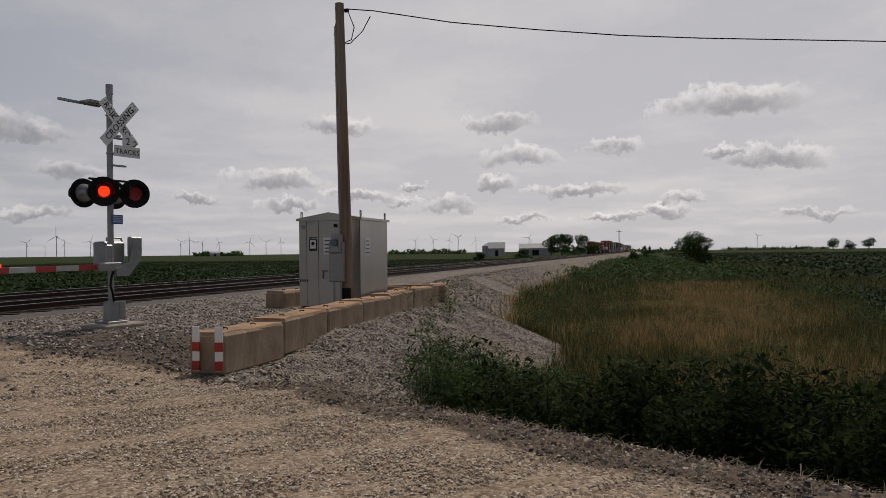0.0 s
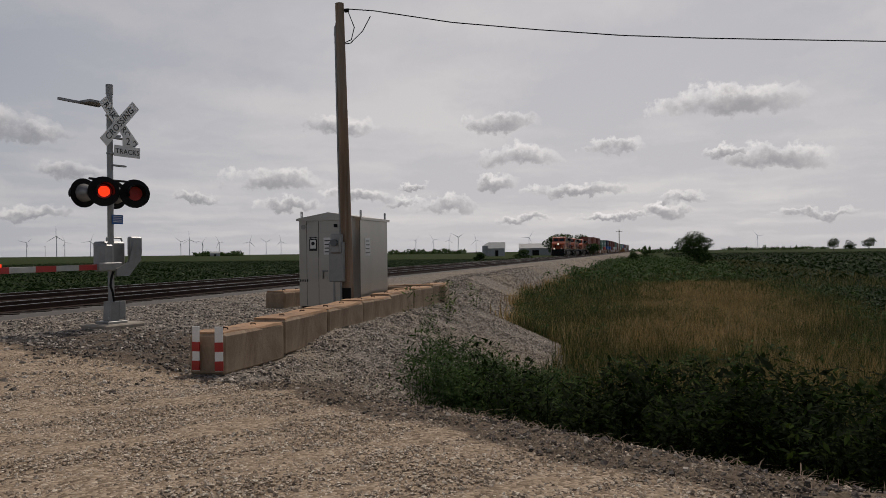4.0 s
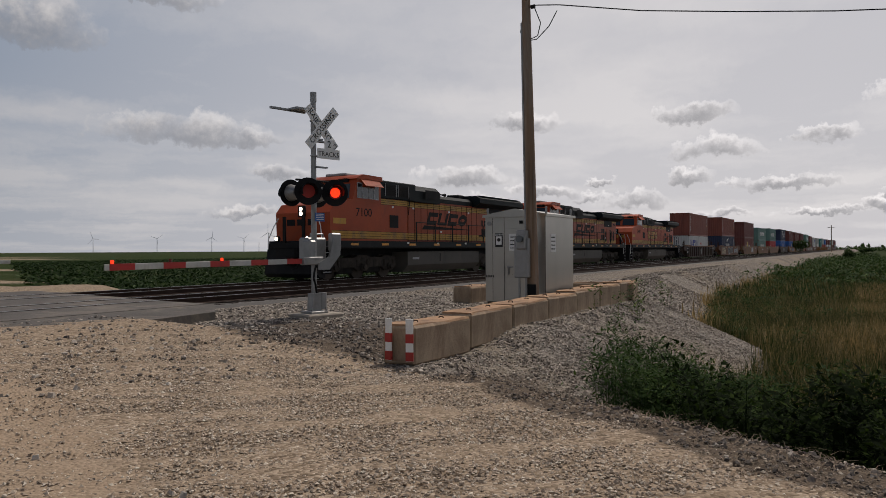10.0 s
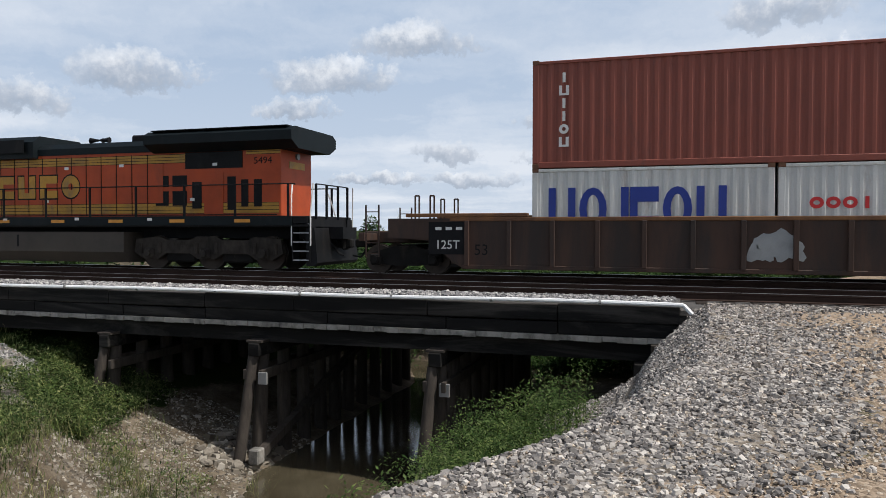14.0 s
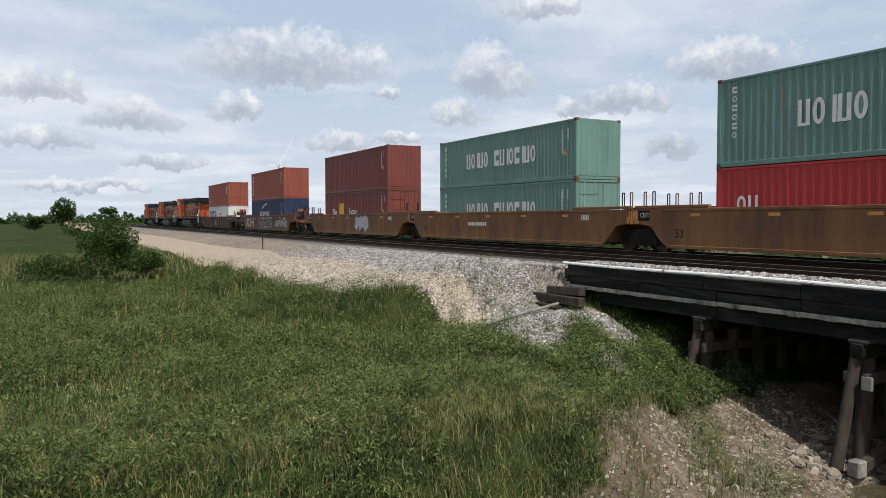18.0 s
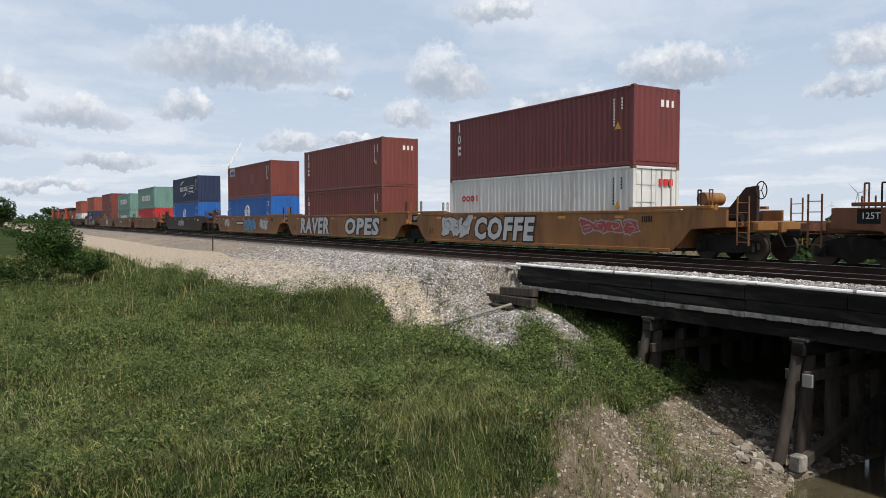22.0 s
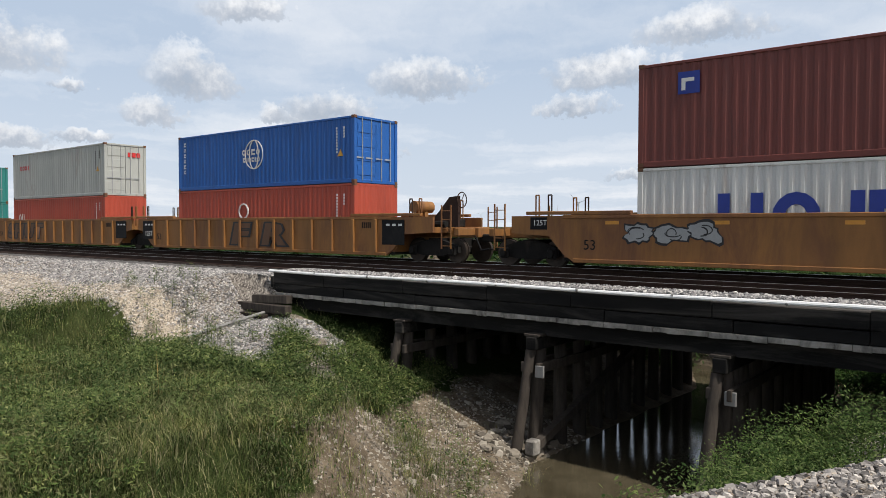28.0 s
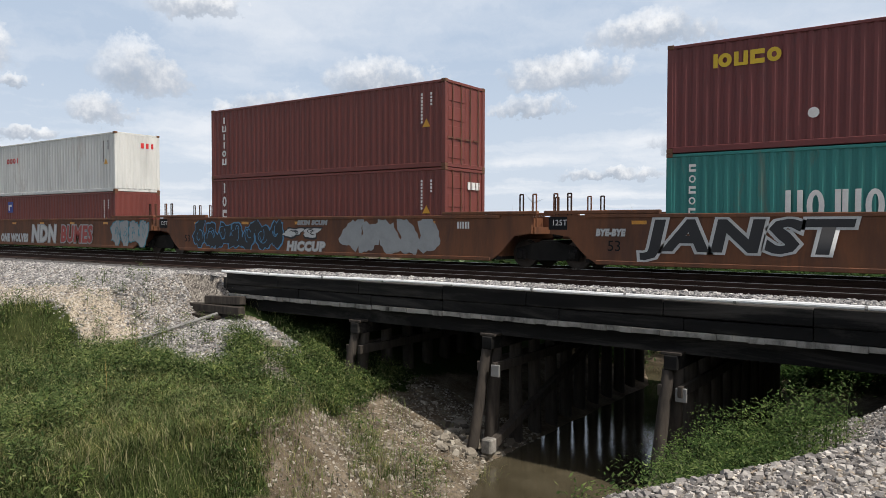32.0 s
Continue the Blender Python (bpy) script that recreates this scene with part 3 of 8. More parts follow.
PEBBLE_V = np.array([(1, 0, 0), (-1, 0.1, 0.1), (0.1, 1, 0), (-0.1, -1, 0.1), (0.05, 0.1, 0.8), (0, -0.1, -0.7)])
PEBBLE_F = np.array([(0, 2, 4), (2, 1, 4), (1, 3, 4), (3, 0, 4), (2, 0, 5), (1, 2, 5), (3, 1, 5), (0, 3, 5)])


def stones(name, label, p, smin, smax, material, sink=0.25, level=None):
    """Broken stones of eight uneven corners, lying on the ground or at a level."""
    n = len(p)
    corners, faces = (PEBBLE_V, PEBBLE_F) if smax < 0.03 else (STONE_V, STONE_F)
    k = len(corners)
    s = smin + (smax - smin) * rng.random(n) ** 2
    a = rng.random(n) * 6.283
    v = corners[None] * (1 + 0.75 * (rng.random((n, k, 3)) - 0.5)) * s[:, None, None]
    v[:, :, 1] *= (0.6 + 0.4 * rng.random(n))[:, None]
    v[:, :, 2] *= (0.5 + 0.4 * rng.random(n))[:, None]
    if k == 8:
        v[:, 1::2, :2] *= (0.55 + 0.35 * rng.random((n, 1, 1)))
    tilt = (rng.random(n) - 0.5) * 1.3
    y1 = v[:, :, 1] * np.cos(tilt)[:, None] - v[:, :, 2] * np.sin(tilt)[:, None]
    z1 = v[:, :, 1] * np.sin(tilt)[:, None] + v[:, :, 2] * np.cos(tilt)[:, None]
    x2 = v[:, :, 0] * np.cos(a)[:, None] - y1 * np.sin(a)[:, None] + p[:, 0:1]
    y2 = v[:, :, 0] * np.sin(a)[:, None] + y1 * np.cos(a)[:, None] + p[:, 1:2]
    base = ground_z(p[:, 0], p[:, 1]) if level is None else np.full(n, level)
    z2 = z1 + (base + s * (0.45 - sink))[:, None]
    V = np.stack([x2, y2, z2], 2).reshape(-1, 3)
    F = (faces[None] + k * np.arange(n)[:, None, None]).reshape(-1, faces.shape[1])
    me = bpy.data.meshes.new(name)
    me.from_pydata(V.tolist(), [], F.tolist())
    me.materials.append(material)
    return tagged(new(name, me), label, "gravel", kind="stuff")


def w_of(key):
    return lambda x, y: land_weights(x, y)[key]


p = scatter(210000, -11, 3.5, -3.2, 9.5, lambda x, y: np.maximum(w_of("gravel")(x, y) * (1 - 0.9 * w_of("wheel")(x, y)) * (1 - 0.8 * w_of("dirt")(x, y)), 0.35 * w_of("ballast")(x, y)) * smooth(17, 5, np.hypot(x, y)))
stones("road_gravel", "loose tan crushed stone on the road", p, 0.009, 0.024, STONE_TAN, 0.28)
p = scatter(125000, -16, -1, -4.5, 3.4, lambda x, y: np.maximum(w_of("ballast")(x, y), 0.004 * w_of("gravel")(x, y)) * smooth(18, 8, np.hypot(x, y)))
stones("shoulder_stone", "coarse grey crushed stone on the road shoulder", p, 0.013, 0.040, STONE_GREY)
p = scatter(105000, -15.7, -8.5, -44, -13.5, lambda x, y: w_of("ballast")(x, y) * (1 - 0.9 * w_of("sand")(x, y)) * smooth(46, 16, np.hypot(x, y)))
stones("bank_ballast", "grey crushed ballast on the railway bank", p, 0.024, 0.058, STONE_LIGHT)
p = scatter(60000, -12.6, -7.5, -44, -15, lambda x, y: np.maximum(w_of("sand")(x, y), 0.12 * w_of("ballast")(x, y)) * smooth(46, 16, np.hypot(x, y)))
stones("sandy_ballast", "tan sandy stone low on the railway bank", p, 0.018, 0.05, STONE_SAND)
p = scatter(5600, -15.62, -14.62, -18.3, 0.0, lambda x, y: 1.0 + 0 * x)
stones("deck_edge_stone", "pale ballast along the edge of the bridge deck", p, 0.03, 0.06, STONE_LIGHT, 0.2, -0.105)
p = scatter(46000, -6.1, -1.5, 9.0, 30, lambda x, y: (x - formation_edge(y) > -0.2) * (ground_z(x, y) > -1.9) * smooth(34, 9, np.hypot(x, y)))
stones("slope_gravel", "tan crushed stone on the slope below the barrier", p, 0.014, 0.036, STONE_BROWN)
p = scatter(45000, -14.9, -5.4, 0.4, 30, lambda x, y: w_of("ballast")(x, y) * (1 - 0.6 * w_of("dirt")(x, y)) * smooth(34, 9, np.hypot(x, y)))
stones("track_ballast", "tan and grey ballast beside the track and barrier", p, 0.018, 0.05, STONE_MIX)
p = scatter(26000, -12.5, -4, 28, 80, lambda x, y: smooth(-1.5, -0.5, x - formation_edge(y)) * smooth(3.9, 2.9, x - formation_edge(y)) * smooth(85, 35, y))
stones("far_slope_stone", "tan stone on the far railway slope", p, 0.03, 0.075, STONE_BROWN)
p = scatter(46000, -12, 5, 4, 13.5, lambda x, y: smooth(0.35, 0.7, w_of("dirt")(x, y)) * smooth(20, 8, np.hypot(x, y)))
stones("stained_gravel", "dark stained gravel along the road edge", p, 0.010, 0.036, STONE_DARK)
p = scatter(60000, -16.5, -5, -15, -4, lambda x, y: land_weights(x, y)["mud"] * (ground_z(x, y) > -4.06) * (0.75 + 0.25 * wave(x, y, 1.1)))
stones("creek_stones", "pale limestone pieces on the creek bank", p, 0.010, 0.055, STONE_WHITE, 0.5)
p = scatter(1300, -16.5, -8, -14.5, -7.5, lambda x, y: land_weights(x, y)["mud"] * (ground_z(x, y) > -4.06) * smooth(0.1, 0.8, wave(x, y, 0.9, 4)))
stones("creek_slabs", "flat pale limestone slabs on the creek mud", p, 0.05, 0.16, STONE_WHITE, 0.6)
p = scatter(800, -15.4, -13.3, -10.4, -8.7, lambda x, y: np.exp(-((x + 14.3) ** 2 + ((y + 9.4) * 1.6) ** 2)))
stones("pile_foot_rubble", "pale broken rock heaped at the foot of the pile", p, 0.045, 0.17, STONE_WHITE, 0.2)


for bx, by, bs in ((-12.6, -14.6, 0.45), (-13.6, -13.9, 0.3), (-13.8, -9.8, 0.24), (-14.2, -9.3, 0.3), (-13.7, -9.0, 0.26), (-14.1, -8.8, 0.22), (-13.3, -9.5, 0.2), (-14.9, -10.1, 0.25), (-15.6, -9.9, 0.3), (-13.9, -10.6, 0.2)):
    bs *= 0.68
    m = Mesh()
    m.ball((0, 0, 0), bs, 9, 6, 1.3, 0.9, 0.6)
    m.v = [tuple(np.array(c) * (1 + 0.2 * math.sin(7 * c[0] / bs + 3 * c[1] / bs) + 0.14 * math.cos(5 * c[2] / bs + bx))) for c in m.v]
    tagged(part("creek_boulder", m, STONE_WHITE, at=pose(bx, by, float(ground_z(bx, by)) + bs * 0.25, 0, 0, bx * 77 % 360)), "pale limestone rock on the creek bank", "rock", "rocks by the creek")

# water of the creek
n = Nodes("creek_water")
n.colour(n.ramp(n.noise(0.6, 4), [(0.35, (0.045, 0.037, 0.022)), (0.7, (0.10, 0.085, 0.055))]))
n.set(rough=0.06, spec=0.6)
n.bump(n.noise(5, 3, stretch=(1, 2.5, 1)), 0.12, 0.02)
wx = np.array([-60, -34, -29.5, -26.5, -24, -14, -8, 0, 8.0])
wc = np.interp(wx, CREEK_X, CREEK_Y)
m = Mesh()
for i in range(len(wx) - 1):
    m.quad((wx[i], wc[i] - 3.2, -4.02), (wx[i + 1], wc[i + 1] - 3.2, -4.02), (wx[i + 1], wc[i + 1] + 3.2, -4.02), (wx[i], wc[i] + 3.2, -4.02))
tagged(part("creek_water", m, n.m), "shallow brown creek water under the bridge", "water", kind="structure")
# ---------------------------------------------------------------- grass, weeds, crops, trees
def raw_mesh(name, V, F, material):
    me = bpy.data.meshes.new(name)
    me.from_pydata(V.tolist(), [], F.tolist())
    me.materials.append(material)
    return me


def blades(p, z, hmin, hmax, width, lean, per, spread_r):
    """Bent grass blades: five points each, as one quad and one triangle."""
    n = len(p) * per
    b = np.repeat(p, per, 0) + rng.normal(0, spread_r, (n, 2))
    zz = np.repeat(z, per)
    h = hmin + (hmax - hmin) * rng.random(n)
    a = rng.random(n) * 6.283
    dx, dy = np.cos(a), np.sin(a)
    l = lean * h * (0.3 + rng.random(n))
    w = width * (0.6 + 0.8 * rng.random(n))
    sx, sy = -dy * w, dx * w

    def at(k, side, lift):
        return np.stack([b[:, 0] + dx * l * k * k + sx * side, b[:, 1] + dy * l * k * k + sy * side, zz + h * lift], 1)
    V = np.stack([at(0, -1, -0.06), at(0, 1, -0.06), at(0.6, 0.8, 0.62), at(0.6, -0.8, 0.62), at(1, 0, 1 - 0.12 * lean)], 1).reshape(-1, 3)
    i = 5 * np.arange(n)
    return V, [np.stack([i, i + 1, i + 2, i + 3], 1), np.stack([i + 3, i + 2, i + 4], 1)]


def grass(name, label, p, material, hmin, hmax, width=0.012, lean=0.45, per=6, spread_r=0.10):
    z = ground_z(p[:, 0], p[:, 1])
    V, (q, t) = blades(p, z, hmin, hmax, width, lean, per, spread_r)
    me = bpy.data.meshes.new(name)
    me.from_pydata(V.tolist(), [], q.tolist() + t.tolist())
    me.materials.append(material)
    return tagged(new(name, me), label, "grass", kind="stuff")


def leaf_cloud(centres, size, flat=0.5, long=2.0):
    """Leaves of four corners about the given centres, turned at random."""
    n = len(centres)
    s = size * (0.6 + 0.8 * rng.random(n))
    a = rng.random(n) * 6.283
    tilt = rng.normal(0, 0.55, n) * (1 - flat) + rng.choice([-1, 1], n) * 0.35
    d = np.stack([np.cos(a) * np.cos(tilt), np.sin(a) * np.cos(tilt), -np.sin(tilt)], 1)
    e = np.stack([-np.sin(a), np.cos(a), rng.normal(0, 0.35, n)], 1)
    d, e = d * (s * long)[:, None], e * (s * 0.62)[:, None]
    V = np.stack([centres - d * 0.5, centres + e * 0.5 - d * 0.05, centres + d * 0.5, centres - e * 0.5 - d * 0.05], 1).reshape(-1, 3)
    i = 4 * np.arange(n)
    return V, np.stack([i, i + 1, i + 2, i + 3], 1)


def on_bank(x, y):
    w = land_weights(x, y)
    return np.clip(1 - 1.3 * w["ballast"] - 1.3 * w["gravel"] - 1.3 * np.maximum(w["mud"] - 0.3 - 0.25 * wave(x, y, 1.6, 3), 0), 0, 1)


STEM = plain("dry_stem", (0.19, 0.14, 0.095), 0.9, var=0.4)
def gully(x, y):
    """Nought on the stony run below the stacked ties, one where plants grow."""
    u = np.clip(((x + 13.3) * 2.8 + (y + 19.5) * 5.3) / 35.9, 0, 1)
    off = np.hypot(x + 13.3 - 2.8 * u, y + 19.5 - 5.3 * u)
    top = smooth(-14.3, -15.4, y + 0.4 * wave(x, y, 1.9)) * smooth(0.2, -0.4, x - bank_edge(y)) * 0.93
    return (1 - smooth(0.95, 0.5, off + 0.2 * wave(x, y, 2.7))) * (1 - top)


# south bank, thinning with distance
p = scatter(30000, -13, 13, -26, -4.0, lambda x, y: on_bank(x, y) * gully(x, y) * smooth(-1.2, -2.2, y - road_south(x)) * (0.7 + 0.3 * wave(x, y, 0.8)))
grass("bank_grass", "long green grass on the creek bank", p, GRASS_GREEN, 0.10, 0.34, 0.006, 0.95, 8, 0.16)
p = scatter(16000, -9.5, 3, -14, -4.4, lambda x, y: on_bank(x, y) * smooth(-1.4, -2.4, y - road_south(x)) * (0.75 + 0.25 * wave(x, y, 1.3)))
grass("near_bank_grass", "dense seeding grass at the foot of the road bank", p, GRASS_PALE, 0.10, 0.36, 0.0042, 1.0, 9, 0.10)
p = scatter(19000, -13, 34, -75, -26, lambda x, y: on_bank(x, y) * (0.65 + 0.35 * wave(x, y, 0.5)))
grass("far_bank_grass", "green grass along the railway bank", p, GRASS_GREEN, 0.15, 0.5, 0.014, 0.8, 7, 0.28)
p = scatter(8000, -12, 20, -48, -6, lambda x, y: on_bank(x, y) * gully(x, y) * smooth(0.2, 0.8, wave(x, y, 0.9, 2) * 0.6 + 0.5 * wave(x, y, 0.33, 1)) * 0.6)
grass("dry_bank_grass", "tan seeding grass on the bank", p, GRASS_TAN, 0.2, 0.5, 0.0032, 0.8, 5, 0.22)
# ragged fringe by the creek and gravel
p = scatter(6000, -15, -5, -20, -6, lambda x, y: smooth(0.1, 0.5, on_bank(x, y)) * (0.5 + 0.5 * wave(x, y, 2.1)))
grass("creek_grass", "sparse yellow-green grass by the creek", p, GRASS_PALE, 0.12, 0.38, 0.004, 0.9, 6, 0.14)
# brush along the far ballast slope and dry stems by the road edge
p = scatter(5000, -11.5, -4, 26, 95, lambda x, y: smooth(2.4, 3.2, x - formation_edge(y)) * smooth(5.2, 4.0, x - formation_edge(y)) * smooth(-0.3, 0.5, wave(x, y, 0.5, 7)))
grass("slope_brush", "brown and tan brush at the foot of the ballast slope", p, GRASS_TAN, 0.4, 0.9, 0.012, 0.5, 6, 0.2)
p = scatter(15000, -5.2, 6, 4.5, 13, lambda x, y: smooth(0.3, 0.7, land_weights(x, y)["dirt"]))
grass("fallen_stems", "dry brown stems lying along the road edge", p, STEM, 0.02, 0.05, 0.0028, 6.0, 3, 0.08)
# marsh north of the road
p = scatter(40000, -8, 13, 12, 46, lambda x, y: on_bank(x, y) * smooth(0.2, 1.2, y - road_north(x) - 4) * smooth(8.2, 6.8, x + 0.6 * wave(x, y, 0.3) - (y - 12) * 0.03))
grass("marsh_grass", "reeds and marsh grass, green turning tan", p, GRASS_MARSH, 0.3, 0.95, 0.007, 0.4, 6, 0.13)


def straw(x, y):
    """Where the marsh grass has ripened: broken patches down the middle."""
    band = np.exp(-((x - 1.6 - (y - 20) * 0.05) / 3.0) ** 2) * smooth(13, 18, y) * smooth(70, 45, y)
    return np.clip(band * smooth(-0.45, 0.35, wave(x, y, 0.42, 0.4) + 0.5 * wave(x, y, 1.1, 2)) + np.exp(-((x - 3.6) ** 2 + ((y - 52) / 7) ** 2) / 6), 0, 1)


p = scatter(44000, -4, 9.5, 14, 64, lambda x, y: on_bank(x, y) * straw(x, y))
grass("dry_marsh_grass", "patches of straw-coloured marsh grass", p, GRASS_TAN, 0.5, 1.02, 0.006, 0.35, 6, 0.14)
p = scatter(24000, -12, 16, 46, 150, lambda x, y: on_bank(x, y) * (0.7 + 0.3 * wave(x, y, 0.3)))
grass("far_marsh_grass", "marsh grass running on beside the railway", p, GRASS_MARSH, 0.5, 1.1, 0.03, 0.35, 5, 0.4)


def weeds(name, label, p, h, size, per, material, spread_r, long=2.2):
    """Broad-leaved weeds: thin stems with leaves up their height."""
    n = len(p)
    stem = float(np.mean(h))
    z = ground_z(p[:, 0], p[:, 1])
    hh = h * (0.55 + 0.6 * rng.random(n))
    k = np.repeat(np.arange(n), per)
    u = rng.random(len(k)) ** 0.7
    c = np.stack([p[k, 0] + rng.normal(0, spread_r, len(k)) * (1.15 - 0.6 * u), p[k, 1] + rng.normal(0, spread_r, len(k)) * (1.15 - 0.6 * u), z[k] + hh[k] * (0.08 + 0.92 * u)], 1)
    V, F = leaf_cloud(c, size, 0.5, long)
    S, (q, t) = blades(p, z, stem * 0.6, stem, 0.008, 0.12, 1, 0.01)
    me = bpy.data.meshes.new(name)
    m = len(V)
    me.from_pydata(np.concatenate([V, S]).tolist(), [], F.tolist() + (q + m).tolist() + (t + m).tolist())
    me.materials.append(material)
    return tagged(new(name, me), label, "weeds", kind="stuff")


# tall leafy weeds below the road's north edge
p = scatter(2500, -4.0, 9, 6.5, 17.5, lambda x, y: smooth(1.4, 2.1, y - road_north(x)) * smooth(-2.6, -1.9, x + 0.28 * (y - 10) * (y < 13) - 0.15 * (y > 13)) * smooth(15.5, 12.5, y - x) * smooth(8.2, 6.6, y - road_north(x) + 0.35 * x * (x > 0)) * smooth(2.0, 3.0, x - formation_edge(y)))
weeds("leafy_weeds", "dense green broad-leaved weeds below the road, leaf colour darkened as backlit", p, (1.2 + 0.42 * smooth(-1.2, 1.2, p[:, 0])) * (0.95 + 0.18 * wave(p[:, 0], p[:, 1], 1.9)), 0.066, 120, LEAF_HEDGE, 0.24, 2.0)
p = scatter(420, -4.0, -1.2, 10.2, 15.2, lambda x, y: smooth(-3.75, -3.3, x + 0.12 * (y - 10)) * smooth(15.0, 13.6, y - 0.3 * x) * smooth(0.6, 1.2, y - road_north(x)))
weeds("ragged_weeds", "light green weeds on the gravel slope", p, 1.05 + 0.2 * wave(p[:, 0], p[:, 1], 2.3), 0.042, 90, LEAF_TREE, 0.16, 2.8)
p = scatter(2600, -8.5, 10, 16, 75, lambda x, y: on_bank(x, y) * smooth(0.1, 0.6, wave(x, y, 0.33, 3) + 0.35 * wave(x, y, 0.9, 1) + 0.8 * smooth(-1.0, -6.0, x - (y - 30) * 0.04) + 0.6 * smooth(5, 8, x)) * (1 - 0.8 * straw(x, y)))
weeds("marsh_weeds", "dark green leafy weeds among the marsh grass", p, 0.85 + 0.2 * wave(p[:, 0], p[:, 1], 0.7), 0.075, 46, LEAF_TREE, 0.26)
p = scatter(3000, -11.5, 10, 62, 210, lambda x, y: smooth(2.6, 4.2, x - formation_edge(y)) * smooth(9.0, 7.5, x) * (0.5 + 0.5 * smooth(-0.4, 0.5, wave(x, y, 0.13, 2))))
weeds("far_brush", "rank green brush along the far ditch", p, 1.3 + 0.6 * wave(p[:, 0], p[:, 1], 0.21, 1), 0.20, 34, LEAF_TREE, 0.6)
p = scatter(46, -5.75, -4.6, 16.5, 22.5, lambda x, y: (0.3 + 0.6 * ((y > 19) & (y < 21.5))) * (x < -5.1))
weeds("barrier_weeds", "weeds growing against the concrete blocks", p, 0.75, 0.06, 40, LEAF_WEED, 0.12)
# weeds on the road's south slope and the creek bank
p = scatter(2000, -12.4, -1.5, -8.2, -1.0, lambda x, y: smooth(-1.7, -1.95, ground_z(x, y)) * smooth(-3.3, -2.9, ground_z(x, y)) * (y > np.interp(x, CREEK_X, CREEK_Y) + 1.5))
weeds("slope_weeds", "bright green leafy weeds on the road bank", p, 0.85 + 0.3 * wave(p[:, 0], p[:, 1], 1.5, 1), 0.033, 150, LEAF_BANK, 0.18, 1.6)
p = scatter(2300, -16, -9.2, -17.5, -11.2, lambda x, y: smooth(-3.2, -2.8, ground_z(x, y)) * smooth(-1.5, -1.8, ground_z(x, y)) * gully(x, y) * smooth(-0.55, 0.15, wave(x, y, 0.9) + 0.4 * wave(x, y, 2.3, 1)) * smooth(-15.9, -15.0, x))
weeds("creek_weeds", "low green weeds on the stony creek bank", p, 0.48, 0.04, 70, LEAF_WEED, 0.2)
t = scatter(1700, -12.5, -4.5, -13, -6.0, lambda x, y: smooth(0.3, 0.6, land_weights(x, y)["mud"]) * (ground_z(x, y) > -3.9) * smooth(-0.4, 0.6, wave(x, y, 1.3, 2) + 0.8 * smooth(-10.5, -7.5, x)))
grass("mud_tufts", "thin grass tufts on the creek mud", t, GRASS_PALE, 0.06, 0.28, 0.004, 1.1, 14, 0.09)
p = scatter(7300, -12.4, 12, -38, -5.5, lambda x, y: on_bank(x, y) * gully(x, y) * smooth(-0.75, 0.1, wave(x, y, 0.55, 4)) * smooth(-2.0, -3.0, y - road_south(x)))
weeds("bank_weeds", "leafy green weeds among the bank grass", p, 0.52 + 0.26 * wave(p[:, 0], p[:, 1], 0.75, 1), 0.036, 74, LEAF_WEED, 0.22, 2.6)
p = scatter(6500, -12.4, 12, -40, -5.5, lambda x, y: on_bank(x, y) * gully(x, y) * smooth(-0.1, 0.5, wave(x, y, 0.8, 9)) * smooth(-2.0, -3.0, y - road_south(x)))
weeds("pale_weeds", "pale grey-green weeds among the bank grass", p, 0.62 + 0.2 * wave(p[:, 0], p[:, 1], 1.1, 3), 0.026, 70, LEAF_PALE, 0.16, 3.2)
p = scatter(60, -13.2, -10.3, -22, -15.5, lambda x, y: 1 - gully(x, y))
weeds("gully_weeds", "single weeds standing in the gravel", p, 0.5, 0.034, 60, LEAF_WEED, 0.11)
p = scatter(420, -11, 10, -36, -6, lambda x, y: on_bank(x, y) * smooth(0.0, 0.5, wave(x, y, 0.7, 5)))
grass("dead_stalks", "bare grey dead weed stalks above the grass", p, GRASS_TAN, 0.7, 1.15, 0.005, 0.25, 3, 0.10)


def crop(name, label, p, h, size, per):
    n = len(p)
    z = ground_z(p[:, 0], p[:, 1])
    k = np.repeat(np.arange(n), per)
    c = np.stack([p[k, 0] + rng.normal(0, 0.25, len(k)), p[k, 1] + rng.normal(0, 0.3, len(k)), z[k] + h * (0.35 + 0.65 * rng.random(len(k)))], 1)
    V, F = leaf_cloud(c, size, 0.7)
    return tagged(new(name, raw_mesh(name, V, F, LEAF_CROP)), label, "crop", kind="stuff")


def field(nrow, along, x0, dx, y0, y1):
    r = rng.integers(0, nrow, along)
    return np.stack([x0 + r * dx + rng.normal(0, 0.06, along), y0 + (y1 - y0) * rng.random(along) ** 1.6], 1)


def off_road(p):
    return p[np.abs(p[:, 1] - far_road(p[:, 0])) > 4.2 + 4.5 * smooth(-38, -26, p[:, 0])]


crop("crop_rows", "rows of dark green soybeans", field(34, 16000, 8.6, 0.76, 16, 130), 0.75, 0.11, 13)
crop("far_crop", "soybean field reaching to the horizon", np.stack([8 + 150 * rng.random(9000) ** 1.5, 60 + 420 * rng.random(9000) ** 1.5], 1), 0.8, 0.5, 6)
crop("field_behind", "green bean field beyond the railway", off_road(np.stack([-28.5 - 150 * rng.random(30000) ** 1.7, -6 + 230 * rng.random(30000) ** 1.15], 1)), 0.45, 0.24, 6)
p = scatter(4200, -38, -24.7, -18, 6, lambda x, y: smooth(-4.02, -3.9, ground_z(x, y)))
weeds("far_creek_weeds", "dark green weeds on the creek bank beyond the bridge", p, 1.1, 0.10, 40, LEAF_TREE, 0.3)
